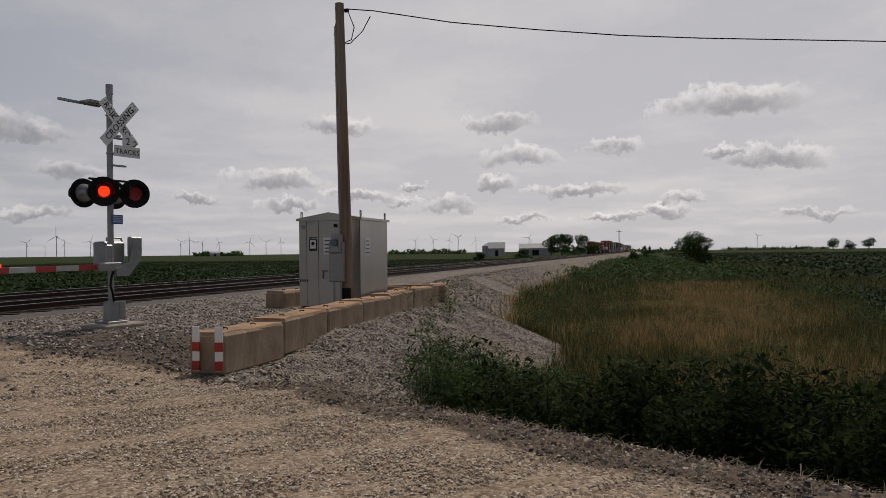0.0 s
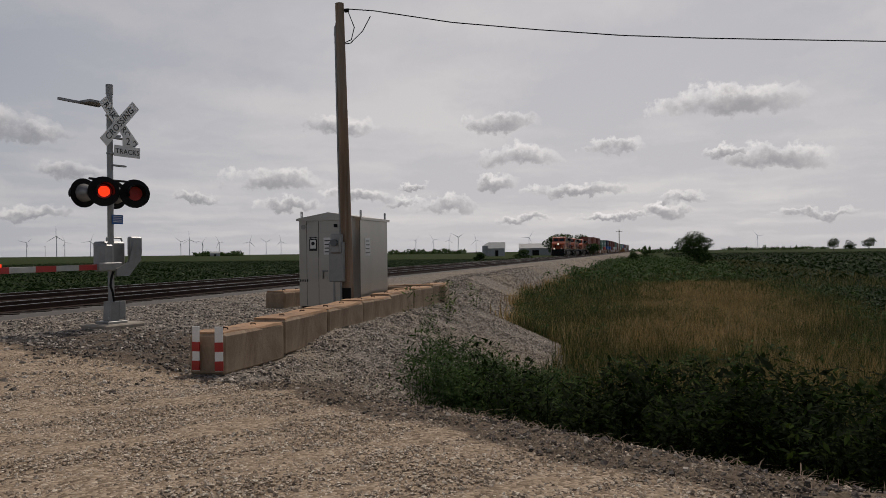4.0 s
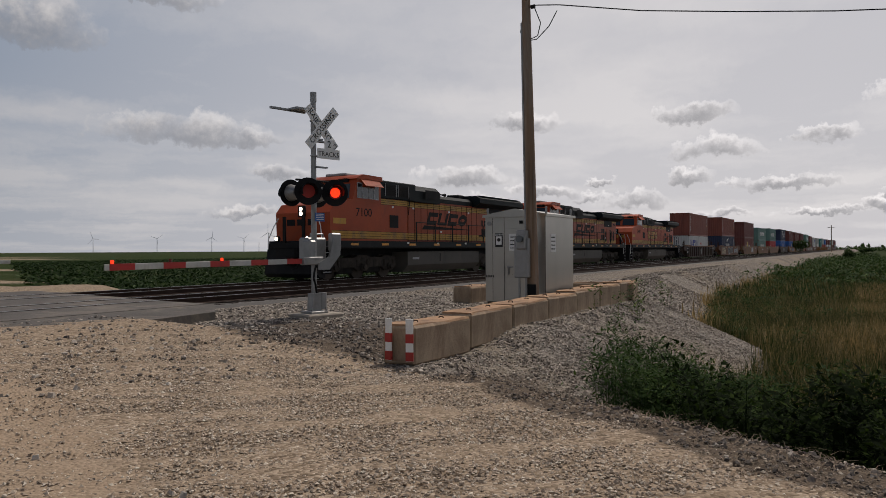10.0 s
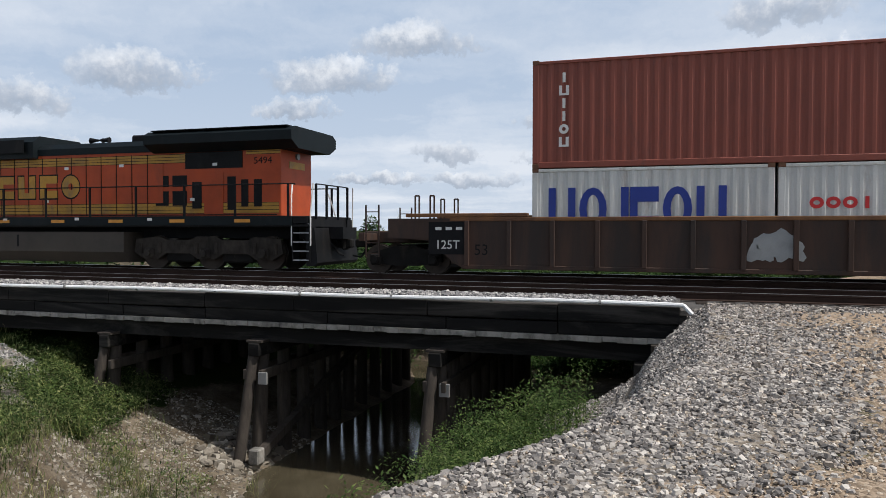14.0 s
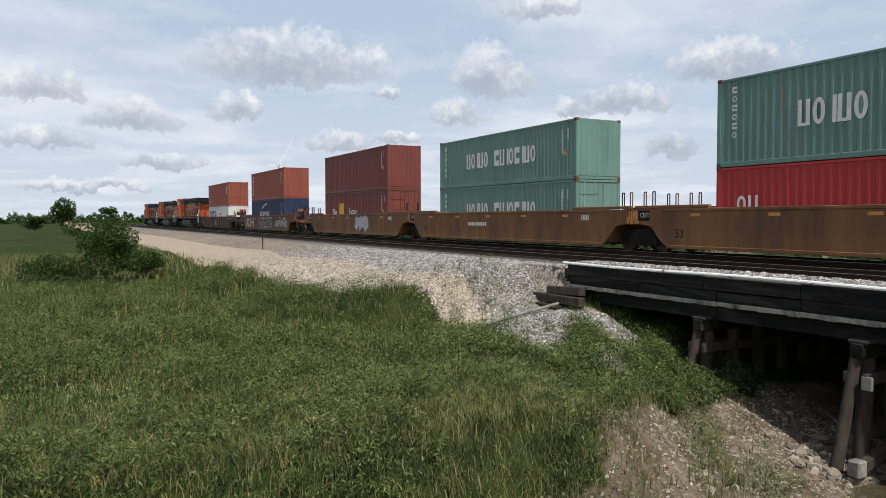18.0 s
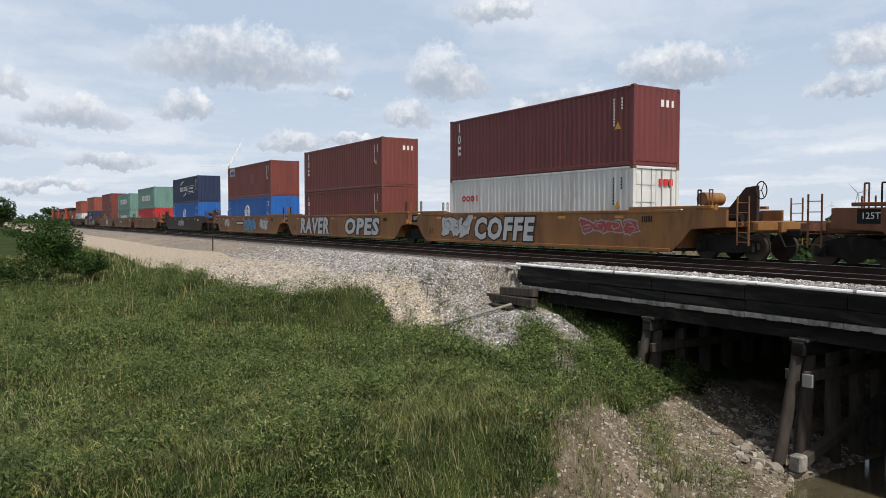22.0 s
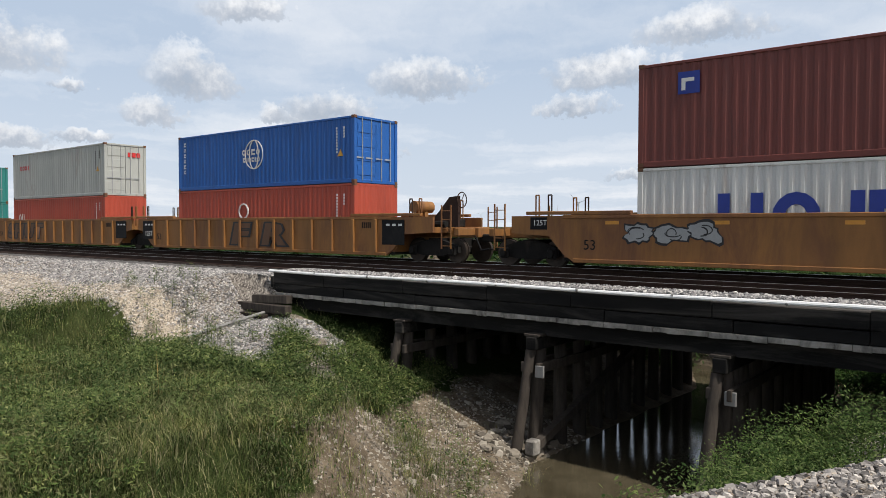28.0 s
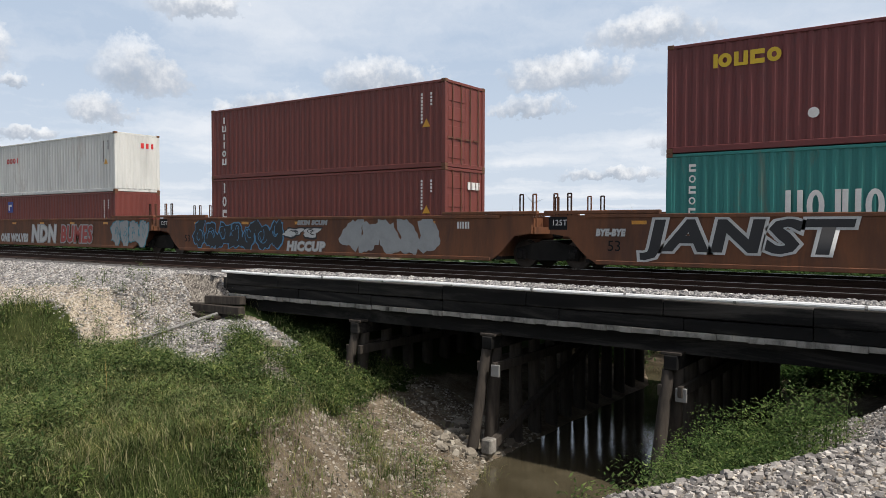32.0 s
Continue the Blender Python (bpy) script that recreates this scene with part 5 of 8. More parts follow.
# ---- locomotives
def truck(parent, y, axles, r, gauge_x=0.755, frame_z=(0.42, 0.86), width=1.12, kind="loco"):
    gear = TRUCK if kind == "loco" else UNDER
    t = part("truck", Mesh(), gear, parent, "grimy cast truck")
    L = axles[-1] - axles[0]
    m = Mesh()
    for sx in (-1, 1):
        x0, x1 = sorted((sx * (width - 0.16), sx * width))
        if kind == "loco":
            pr = [(y - L / 2 - 0.62, 0.55), (y - L / 2 - 0.55, 0.98), (y - L / 2 + 0.35, 1.06), (y - L / 2 + 0.62, 0.95), (y - 0.6, 0.95), (y - 0.35, 1.06), (y + 0.35, 1.06), (y + 0.6, 0.95), (y + L / 2 - 0.62, 0.95), (y + L / 2 - 0.35, 1.06), (y + L / 2 + 0.55, 0.98), (y + L / 2 + 0.62, 0.55), (y + L / 2 + 0.25, 0.34), (y + L / 2 - 0.3, 0.34), (y + L / 2 - 0.6, 0.52), (y + 0.6, 0.52), (y + 0.3, 0.34), (y - 0.3, 0.34), (y - 0.6, 0.52), (y - L / 2 + 0.6, 0.52), (y - L / 2 + 0.3, 0.34), (y - L / 2 - 0.25, 0.34)]
        else:
            pr = [(y - L / 2 - 0.22, 0.36), (y - L / 2 - 0.2, 0.60), (y - 0.35, 0.80), (y + 0.35, 0.80), (y + L / 2 + 0.2, 0.60), (y + L / 2 + 0.22, 0.36), (y + 0.45, 0.24), (y - 0.45, 0.24)]
        m.prism(pr, "x", x0, x1)
    m.box(-width + 0.1, width - 0.1, y - 0.3, y + 0.3, 0.55, 0.85)
    t.data = m.data("truck", gear)
    for a0, a1 in zip(axles[:-1], axles[1:]):
        if kind == "loco":
            part("brake_rigging", Mesh().box(-1.0, 1.0, y + a0 + 0.5, y + a1 - 0.5, 0.24, 0.82, 0.05), UNDER, t)
        else:
            part("brake_beam", Mesh().box(-0.85, 0.85, y + a0 + 0.48, y + a1 - 0.48, 0.3, 0.55, 0.04), UNDER, t)
    for a in axles:
        for sx in (-1, 1):
            xw = sx * gauge_x
            part("wheel", Mesh().rod((xw - 0.065, y + a, r), (xw + 0.065, y + a, r), r, 24).rod((xw - sx * 0.065, y + a, r), (xw - sx * 0.10, y + a, r), r + 0.03, 24), WHEEL, t, smooth=True)
            part("axle_box", Mesh().box(*sorted((sx * width, sx * (width + 0.12))), y + a - 0.17, y + a + 0.17, r - 0.17, r + 0.17, 0.05).rod((sx * (width + 0.1), y + a, r), (sx * (width + 0.2), y + a, r), 0.11, 12), gear, t)
            if kind == "loco":
                for dy in (-0.36, 0.36):
                    part("spring", Mesh().rod((sx * (width - 0.02), y + a + dy, 0.52), (sx * (width - 0.02), y + a + dy, 0.86), 0.09, 8), gear, t)
    return t


def handrail(parent, pts, posts, z0, material, r=0.02):
    h = part("handrail", Mesh().tube(pts, r, 6), material, parent)
    for p in posts:
        part("rail_post", Mesh().box(p[0] - 0.02, p[0] + 0.02, p[1] - 0.035, p[1] + 0.035, z0, p[2]), material, h)


def locomotive(s, number, paint, mark_kind, tank, label):
    root = rolling(thing("locomotive", label, "locomotive", "train locomotives"), s)
    old, lead = mark_kind == "outline", number == "7100"
    HW = 0.98                                        # half width of the engine hood
    part("underframe", Mesh().box(-1.5, 1.5, 0.75, 21.55, 1.36, 1.69, 0.02).box(-0.5, 0.5, 0.1, 22.2, 1.0, 1.36), BLACK, root)
    for x in (1.5, -1.53):
        part("walkway_edge", Mesh().box(x, x + 0.03, 1.3, 21.0, 1.42, 1.70), LOCO_DARK, root)
    for y in np.arange(2.6, 21, 2.35):
        part("reflector", plate(y, y + 0.55, 1.50, 1.60, 1.531), REFLECT, root, "amber reflector strip")
    # nose and cab
    b = 1.5
    nose = [(1.25, 1.7), (1.2, 2.9), (1.55, 3.28), (2.78, 3.52), (2.78, 1.7)]
    part("nose", Mesh().prism(nose, "x", -b, b), paint, root)
    cab = [(2.78, 1.7), (2.78, 3.5), (3.05, 4.28), (3.12, 4.48), (3.6, 4.62), (4.92, 4.6), (4.92, 1.7)]
    c = part("cab", Mesh().prism(cab, "x", -b, b), paint, root)
    part("cab_roof", Mesh().prism([(2.98, 4.44), (3.2, 4.56), (3.5, 4.66), (4.98, 4.64), (4.98, 4.44)], "x", -b - 0.05, b + 0.05), paint, c)
    part("roof_unit", Mesh().box(-0.6, 0.6, 3.5, 4.75, 4.66, 4.78, 0.03), GREYP, c, "pale roof air conditioner")
    sun_shade = Mesh().prism([(b, 4.42), (b + 0.28, 4.12), (b + 0.3, 4.14), (b, 4.46)], "y", 3.35, 4.75)
    part("sun_shade", sun_shade, paint, c)
    for sx in (1, -1):
        x = sx * b if sx > 0 else sx * b - 0.02
        for y0, y1, z0, z1 in ((3.12, 3.42, 3.62, 4.24), (3.50, 3.92, 3.62, 4.06), (3.94, 4.32, 3.62, 4.06), (4.40, 4.68, 3.60, 4.24)):
            w = part("cab_window", Mesh().box(x, x + 0.02, y0, y1, z0, z1), GLASS, c)
            fr = Mesh()
            for q in ((y0 - 0.035, y0, z0 - 0.035, z1 + 0.035), (y1, y1 + 0.035, z0 - 0.035, z1 + 0.035), (y0, y1, z0 - 0.035, z0), (y0, y1, z1, z1 + 0.035)):
                fr.box(x, x + 0.028, *q)
            part("window_frame", fr, GREYP, w)
    for x0, x1 in ((-1.28, -0.12), (0.12, 1.28)):
        part("windshield", Mesh().add([(x0, 2.79, 3.58), (x1, 2.79, 3.58), (x1 * 0.93, 3.02, 4.22), (x0 * 0.93, 3.02, 4.22)], [(0, 1, 2, 3)]), GLASS, c)
    for x0 in (-1.1, 0.55):
        part("number_board", Mesh().box(x0, x0 + 0.55, 3.0, 3.08, 4.30, 4.47), BLACK, c)
    part("headlight_case", Mesh().box(-0.2, 0.2, 1.12, 1.25, 2.72, 3.2, 0.03), BLACK, root)
    for z in (2.86, 3.06):
        part("headlight", Mesh().rod((0, 1.1, z), (0, 1.13, z), 0.085, 12), LAMP_ON if lead else GREYP, root, "lit headlight" if lead else "unlit headlight")
    # front end: pilot, steps, ditch lights, rails
    part("pilot", Mesh().prism([(0.62, 0.14), (0.42, 0.3), (0.62, 1.34), (0.95, 1.34), (0.95, 0.14)], "x", -1.45, 1.45), BLACK, root)
    part("pilot", Mesh().prism([(21.72, 0.2), (21.82, 0.3), (21.72, 1.34), (21.45, 1.34), (21.45, 0.2)], "x", -1.45, 1.45), BLACK, root)
    part("platform", Mesh().box(-1.3, 1.3, 0.62, 1.3, 1.36, 1.62, 0.02), BLACK, root)
    for x in (-0.85, 0.85):
        part("ditch_light", Mesh().rod((x, 0.52, 1.78), (x, 0.66, 1.78), 0.12, 12), BLACK, root)
        part("ditch_lamp", Mesh().rod((x, 0.5, 1.78), (x, 0.521, 1.78), 0.085, 12), LAMP_ON if lead else GREYP, root, "lit ditch light" if lead else "unlit ditch light")
        part("end_post", Mesh().box(x * 0.62 - 0.06, x * 0.62 + 0.06, 0.62, 0.72, 1.6, 2.72), BLACK, root)
    for y0, sgn in ((0.72, 1), (21.0, -1)):
        for sx in (1, -1):
            for k in range(5):
                z = 0.36 + 0.27 * k
                part("step", Mesh().box(*sorted((sx * 1.12, sx * 1.5)), y0 + 0.03, y0 + 0.56, z, z + 0.03), GREYP, root)
            for yy in (y0, y0 + 0.565):
                part("step_side", Mesh().box(*sorted((sx * 1.1, sx * 1.5)), yy, yy + 0.025, 0.3, 1.6), BLACK, root)
            part("grab_rail", Mesh().tube([(sx * 1.48, y0 - 0.02, 0.8), (sx * 1.48, y0 - 0.02, 1.75), (sx * 1.3, y0 + 0.12 * sgn, 2.3), (sx * 1.1, y0 + 0.2 * sgn, 2.66)], 0.022), WHITE, root, "white grab rail")
            part("grab_rail", Mesh().tube([(sx * 1.48, y0 + 0.61, 0.8), (sx * 1.48, y0 + 0.61, 1.75), (sx * 1.4, y0 + 0.66, 2.66)], 0.022), WHITE, root, "white grab rail")
    for y0, sgn in ((0.25, -1), (22.05, 1)):
        part("coupler", Mesh().box(-0.13, 0.13, y0 - 0.25, y0 + 0.25, 0.72, 1.0, 0.04).box(-0.2, 0.2, y0 - 0.06, y0 + 0.06, 0.66, 1.05, 0.04), UNDER, root)
        hose = [(0.4, y0 - sgn * 0.3, 0.9), (0.45, y0, 0.55), (0.4, y0 + sgn * 0.15, 0.5)]
        part("air_hose", Mesh().tube(hose, 0.03), BLACK, root)
    # hoods
    t1 = 4.50 if old else 4.56
    part("electrical_hood", Mesh().box(-HW - 0.25, HW + 0.25, 4.92, 7.6, 1.7, 3.72, 0.02), paint, root)
    part("engine_hood", Mesh().box(-HW, HW, 7.6, 20.35, 1.7, 3.98, 0.02), paint, root)
    part("roof_front", Mesh().box(-HW - 0.3, HW + 0.3, 4.95, 8.3, 3.72, t1, 0.04), LOCO_DARK, root)
    part("roof_middle", Mesh().prism([(-HW - 0.2, 3.72), (-HW - 0.2, 4.28), (-HW + 0.1, t1), (HW - 0.1, t1), (HW + 0.2, 4.28), (HW + 0.2, 3.72)], "y", 8.3, 10.9), LOCO_DARK, root)
    part("roof_engine", Mesh().prism([(-HW - 0.02, 3.80), (-HW - 0.02, 4.02), (-HW + 0.2, 4.2), (HW - 0.2, 4.2), (HW + 0.02, 4.02), (HW + 0.02, 3.80)], "y", 10.9, 15.7), LOCO_DARK, root)
    ry0 = 15.7 if old else 14.9
    part("radiator", Mesh().prism([(-1.05, 3.75), (-1.5, 3.98), (-1.5, 4.26), (-1.25, 4.4), (1.25, 4.4), (1.5, 4.26), (1.5, 3.98), (1.05, 3.75)], "y", ry0, 21.0), LOCO_DARK, root)
    part("radiator_grille", Mesh().box(-1.4, 1.4, ry0 + 0.2, 20.8, 4.4, 4.43), BLACK, root)
    for y0 in (4.98 + 0.6, 4.98 + 1.7):
        g = part("roof_vent", Mesh().box(HW + 0.30, HW + 0.315, y0, y0 + 0.9, 3.85, 4.40), BLACK, root)
        for k in range(6):
            part("slat", Mesh().box(HW + 0.315, HW + 0.33, y0 + 0.03, y0 + 0.87, 3.90 + 0.08 * k, 3.925 + 0.08 * k), UNDER, g)
        for yy in (y0 - 0.03, y0 + 0.9):
            part("vent_frame", Mesh().box(HW + 0.315, HW + 0.335, yy, yy + 0.03, 3.83, 4.42), GREYP, g)
    part("side_intake", Mesh().box(HW + 0.3, HW + 0.31, 9.2, 10.6, 3.9, 4.35), BLACK, root)
    part("exhaust_outlet", Mesh().box(-0.4, 0.4, 14.3, 15.0, 4.2, 4.47, 0.05), BLACK, root)
    horn = part("horn", Mesh().box(-0.1, 0.1, 12.55, 12.95, 4.2, 4.27), BLACK, root)
    for dy in (-0.25, 0.0, 0.25):
        part("trumpet", Mesh().rod((0.15 * (dy != 0), 12.75, 4.38), (0.15 * (dy != 0), 12.75 + dy * 1.6 + 0.03, 4.38), 0.03, 8, 0.10), BLACK, horn)
    # yellow bands and thin black lines
    for y0, y1, x in ((1.3, 4.9, b), (4.92, 7.6, HW + 0.25), (7.6, 20.3, HW)):
        z1 = 2.12
        part("yellow_band", plate(y0 + 0.02, y1 - 0.02, 1.80, z1, x), LOCO_YELLOW, root)
        for z in (1.79, 1.90, 2.01, z1):
            part("pinstripe", Mesh().box(x + 0.006, x + 0.01, y0 + 0.02, y1 - 0.02, z, z + 0.016), BLACK, root)
    part("nose_patch", plate(1.42, 2.3, 2.42, 2.66, b), LOCO_YELLOW, root)
    for y0, y1, x in ((4.94, 7.58, HW + 0.25), (7.6, 15.6, HW), (15.6, 16.9, HW)):
        part("yellow_band", plate(y0, y1, 3.43, 3.70, x), LOCO_YELLOW, root)
        for z in (3.42, 3.51, 3.60, 3.69):
            part("pinstripe", Mesh().box(x + 0.006, x + 0.01, y0, y1, z, z + 0.016), BLACK, root)
    part("yellow_band", plate(19.12, 20.33, 3.62, 3.80, HW), LOCO_YELLOW, root)
    for z in (3.62, 3.70, 3.785):
        part("pinstripe", Mesh().box(HW + 0.006, HW + 0.01, 19.12, 20.33, z, z + 0.014), BLACK, root)
    side_text(number, 0.3, BLACK, root, 19.72, 3.42, HW + 0.006, 0, 1.1)
    # hood doors
    for y in np.arange(8.0, 15.6, 0.62):
        d = part("hood_door", Mesh().box(HW, HW + 0.014, y + 0.02, y + 0.6, 2.14, 3.41), paint, root)
        part("door_seam", Mesh().box(HW + 0.002, HW + 0.02, y - 0.008, y + 0.008, 1.75, 3.72), BLACK, d)
    for y0, y1, z0, z1 in ((15.75, 16.25, 2.66, 3.02), (16.4, 16.95, 2.66, 3.02), (15.75, 16.25, 2.05, 2.52), (16.4, 16.95, 2.05, 2.52), (17.15, 17.5, 1.95, 2.8), (18.45, 18.75, 1.9, 2.95), (18.95, 19.2, 2.0, 2.85), (19.4, 19.68, 2.0, 2.85)):
        part("louvre", Mesh().box(HW, HW + 0.012, y0, y1, z0, z1), BLACK, root)
    part("radiator_screen", Mesh().box(HW, HW + 0.02, 16.9, 19.0, 3.22, 3.74), BLACK, root)
    part("rear_door", Mesh().box(HW, HW + 0.02, 17.6, 18.3, 1.78, 3.1), paint, root)
    part("cab_grille", Mesh().box(HW + 0.25, HW + 0.27, 6.0, 6.75, 2.35, 2.95), BLACK, root)
    part("access_panel", Mesh().box(HW + 0.25, HW + 0.262, 5.1, 7.3, 2.25, 3.38), paint, root)
    part("rear_lamp", Mesh().rod((0, 20.35, 3.6), (0, 20.42, 3.6), 0.1, 10), GREYP, root)
    part("rear_plate", Mesh().box(-0.5, 0.5, 20.35, 20.37, 3.2, 3.42), LOCO_YELLOW, root)
    # fuel tank
    part("fuel_tank", Mesh().prism([(-1.42, 0.55), (-1.42, 1.2), (1.42, 1.2), (1.42, 0.55), (1.1, 0.2), (-1.1, 0.2)], "y", 7.3, 14.85), tank, root)
    part("sight_gauge", plate(10.4, 10.48, 0.7, 1.1, 1.42), BLACK, root)
    part("tank_label", plate(7.75, 8.35, 0.82, 0.93, 1.42), GREYP, root)
    truck(root, 3.96, (-2.11, 0.0, 2.11), 0.53)
    truck(root, 17.75, (-2.11, 0.0, 2.11), 0.53)
    # handrails along the walkway
    for sx in (1, -1):
        x = sx * 1.46
        pts = [(x, 8.0, 2.66), (x, 20.9, 2.66), (sx * 1.46, 21.1, 2.64)]
        handrail(root, pts, [(x, y, 2.66) for y in np.arange(8.05, 21, 1.83)], 1.7, BLACK)
        handrail(root, [(sx * 1.35, 7.5, 3.0), (sx * 1.35, 7.62, 3.85)], [], 1.7, BLACK)
    handrail(root, [(-1.1, 21.6, 2.66), (1.1, 21.6, 2.66)], [(-1.1, 21.6, 2.66), (-0.4, 21.6, 2.66), (0.4, 21.6, 2.66), (1.1, 21.6, 2.66)], 1.6, BLACK)
    for k in range(11):                              # small pale stencil plates
        yy = 6.2 + 1.18 * k + 0.3 * math.sin(k * 5)
        zz = (3.30, 1.58, 3.34, 1.56, 2.2)[k % 5]
        part("stencil_plate", plate(yy, yy + 0.17, zz, zz + 0.09, (1.531 if zz < 2 else HW + 0.26 if yy < 7.5 else HW + 0.022)), WHITE, root, "small white stencil plate")
    part("sill_stripe", plate(7.7, 20.2, 1.735, 1.765, HW), BLACK, root)
    side_text(number, 0.52, BLACK, root, 3.6, 2.95, b + 0.004, 0, 1.18)
    # maker's mark on hood side as plain shapes
    if old:
        mark(root, HW + 0.02, 9.05, 2.30, 0.82, 0.86, "xbxo", BLACK, 0.16, 0.36)
        mark(root, HW + 0.027, 9.10, 2.35, 0.74, 0.76, "xbxo", LOCO_YELLOW, 0.285, 0.36)
    else:
        mark(root, HW + 0.02, 9.75, 2.60, 0.98, 0.66, "xbxo", BLACK, 0.12, 0.36, slant=0.45)
        part("swoosh", Mesh().add([(HW + 0.02, 9.3, 2.34), (HW + 0.02, 9.55, 2.56), (HW + 0.02, 14.6, 2.42), (HW + 0.02, 14.6, 2.40)], [(0, 1, 2, 3)]), BLACK, root)
    for k in range(3):
        part("nose_mark", Mesh().box(-0.85 + 0.58 * k, -0.4 + 0.58 * k, 1.185, 1.2, 2.35, 2.62), LOCO_YELLOW if old else BLACK, root)
    return root


LOCO_S = -231.9
locomotive(LOCO_S - 45.1, "7100", ORANGE, "swoosh", TANK_PALE, "orange diesel locomotive with black and yellow bands, leading")
locomotive(LOCO_S - 22.5, "7877", ORANGE, "swoosh", TANK_PALE, "orange diesel locomotive with yellow bands and dark roof")
locomotive(LOCO_S, "5494", ORANGE_OLD, "outline", TANK, "weathered orange diesel locomotive with yellow block marks")
# ---- shipping containers
STD, HIGH = 2.591, 2.896
LEN, WID = 12.192, 2.438
CONTAINER_PAINT = dict(
    rust=(0.235, 0.055, 0.032), brown=(0.155, 0.034, 0.025), maroon=(0.14, 0.027, 0.025), red=(0.42, 0.022, 0.022), orange=(0.40, 0.060, 0.030),
    mint=(0.125, 0.235, 0.20), green=(0.040, 0.118, 0.098), teal=(0.020, 0.185, 0.165), navy=(0.011, 0.023, 0.065), blue=(0.010, 0.100, 0.370), white=(0.62, 0.62, 0.59), grey=(0.40, 0.41, 0.38), pale=(0.52, 0.55, 0.58))
PAINTS, CBUF = {}, {}


def container_paint(k):
    if k not in PAINTS:
        c = CONTAINER_PAINT[k]
        stain = (0.16, 0.075, 0.035) if k in ("white", "grey", "pale", "green", "teal", "mint") else tuple(v * 0.4 + 0.015 for v in c)
        PAINTS[k] = plain(k + "_container_paint", c, 0.55, 0.0, 0.20, 0.7, stain, 0.67, 0.08, 30, stretch=(1.6, 1.6, 0.35))
    return PAINTS[k]


RUSTY = plain("rusty_edge", (0.14, 0.065, 0.035), 0.8, 0.1, 0.4, 3.0)


def corrugated(n, length, z0, z1, axis, at, depth=0.036):
    """A trapezoid-pressed steel wall; proud faces outermost at `at`."""
    m = Mesh()
    pitch = length / n
    pts = []
    for i in range(n):
        y = i * pitch
        pts += [(y, 0), (y + pitch * 0.26, 0), (y + pitch * 0.5, -depth), (y + pitch * 0.76, -depth)]
    pts.append((length, 0))
    sgn = 1 if at > 0 else -1
    vs = []
    for u, d in pts:
        for z in (z0, z1):
            vs.append((at + sgn * d, u, z) if axis == "y" else (u - WID / 2 + 0.08, at + sgn * d, z))
    fs = [(2 * i, 2 * i + 2, 2 * i + 3, 2 * i + 1) for i in range(len(pts) - 1)]
    return m.add(vs, fs)


def box_meshes(paint, h, length):
    key = (paint, h, length)
    if key in CBUF:
        return CBUF[key]
    mt = container_paint(paint)
    w = WID / 2
    d = {}
    for sx in (1, -1):
        mm = corrugated(int(length / 0.278), length - 0.3, 0.15, h - 0.10, "y", sx * (w - 0.012))
        mm.v = [(x, y + 0.15, z) for x, y, z in mm.v]
        d["side", sx] = mm.data("side_panel", mt)
    d["front"] = corrugated(8, WID - 0.16, 0.15, h - 0.1, "x", -0.02).data("end_wall", mt)
    e = corrugated(8, WID - 0.16, 0.15, h - 0.1, "x", 0.0)
    e.v = [(x, y + length - 0.02, z) for x, y, z in e.v]
    d["end"] = e.data("end_wall", mt)
    fm = corrugated(8, WID - 0.16, 0.15, h - 0.1, "x", -0.001)
    fm.v = [(x, y + 0.03, z) for x, y, z in fm.v]
    d["front"] = fm.data("end_wall", mt)
    d["roof"] = Mesh().box(-w + 0.06, w - 0.06, 0.06, length - 0.06, h - 0.045, h - 0.02).data("roof", mt)
    d["floor"] = Mesh().box(-w + 0.06, w - 0.06, 0.06, length - 0.06, 0.08, 0.14).data("floor", RUSTY)
    d["rail_b"] = Mesh().box(w - 0.07, w, 0.17, length - 0.17, 0.0, 0.16, 0.012).data("bottom_rail", mt)
    d["rail_t"] = Mesh().box(w - 0.07, w, 0.17, length - 0.17, h - 0.115, h - 0.03, 0.012).data("top_rail", mt)
    d["post"] = Mesh().box(w - 0.16, w - 0.002, 0.003, 0.165, 0.118, h - 0.118, 0.015).data("corner_post", mt)
    d["cast"] = Mesh().box(w - 0.162, w, 0, 0.178, 0, 0.118, 0.012).data("corner_casting", RUSTY)
    d["sill"] = Mesh().box(-w + 0.16, w - 0.16, 0.01, 0.12, 0.0, 0.14, 0.012).data("end_rail", mt)
    d["head"] = Mesh().box(-w + 0.16, w - 0.16, 0.01, 0.12, h - 0.12, h - 0.02, 0.012).data("end_rail", mt)
    dm = Mesh().box(0.012, w - 0.16, length - 0.09, length - 0.045, 0.14, h - 0.12)
    for k in range(4):
        z = 0.3 + (h - 0.62) * k / 3.6
        dm.box(0.06, w - 0.2, length - 0.045, length - 0.025, z, z + (h - 0.62) / 5.2, 0.008)
    d["door"] = dm.data("door", mt)
    bm_ = Mesh()
    for x in (0.28, 0.78):
        bm_.rod((x, length - 0.005, 0.1), (x, length - 0.005, h - 0.08), 0.018, 6)
        bm_.box(x - 0.05, x + 0.32, length - 0.012, length + 0.004, 0.95, 1.0)
    d["bars"] = bm_.data("locking_bar", RUSTY if paint in ("brown", "rust", "maroon") else GREYP)
    CBUF[key] = d
    return d


MX = Matrix.Diagonal((-1, 1, 1, 1))


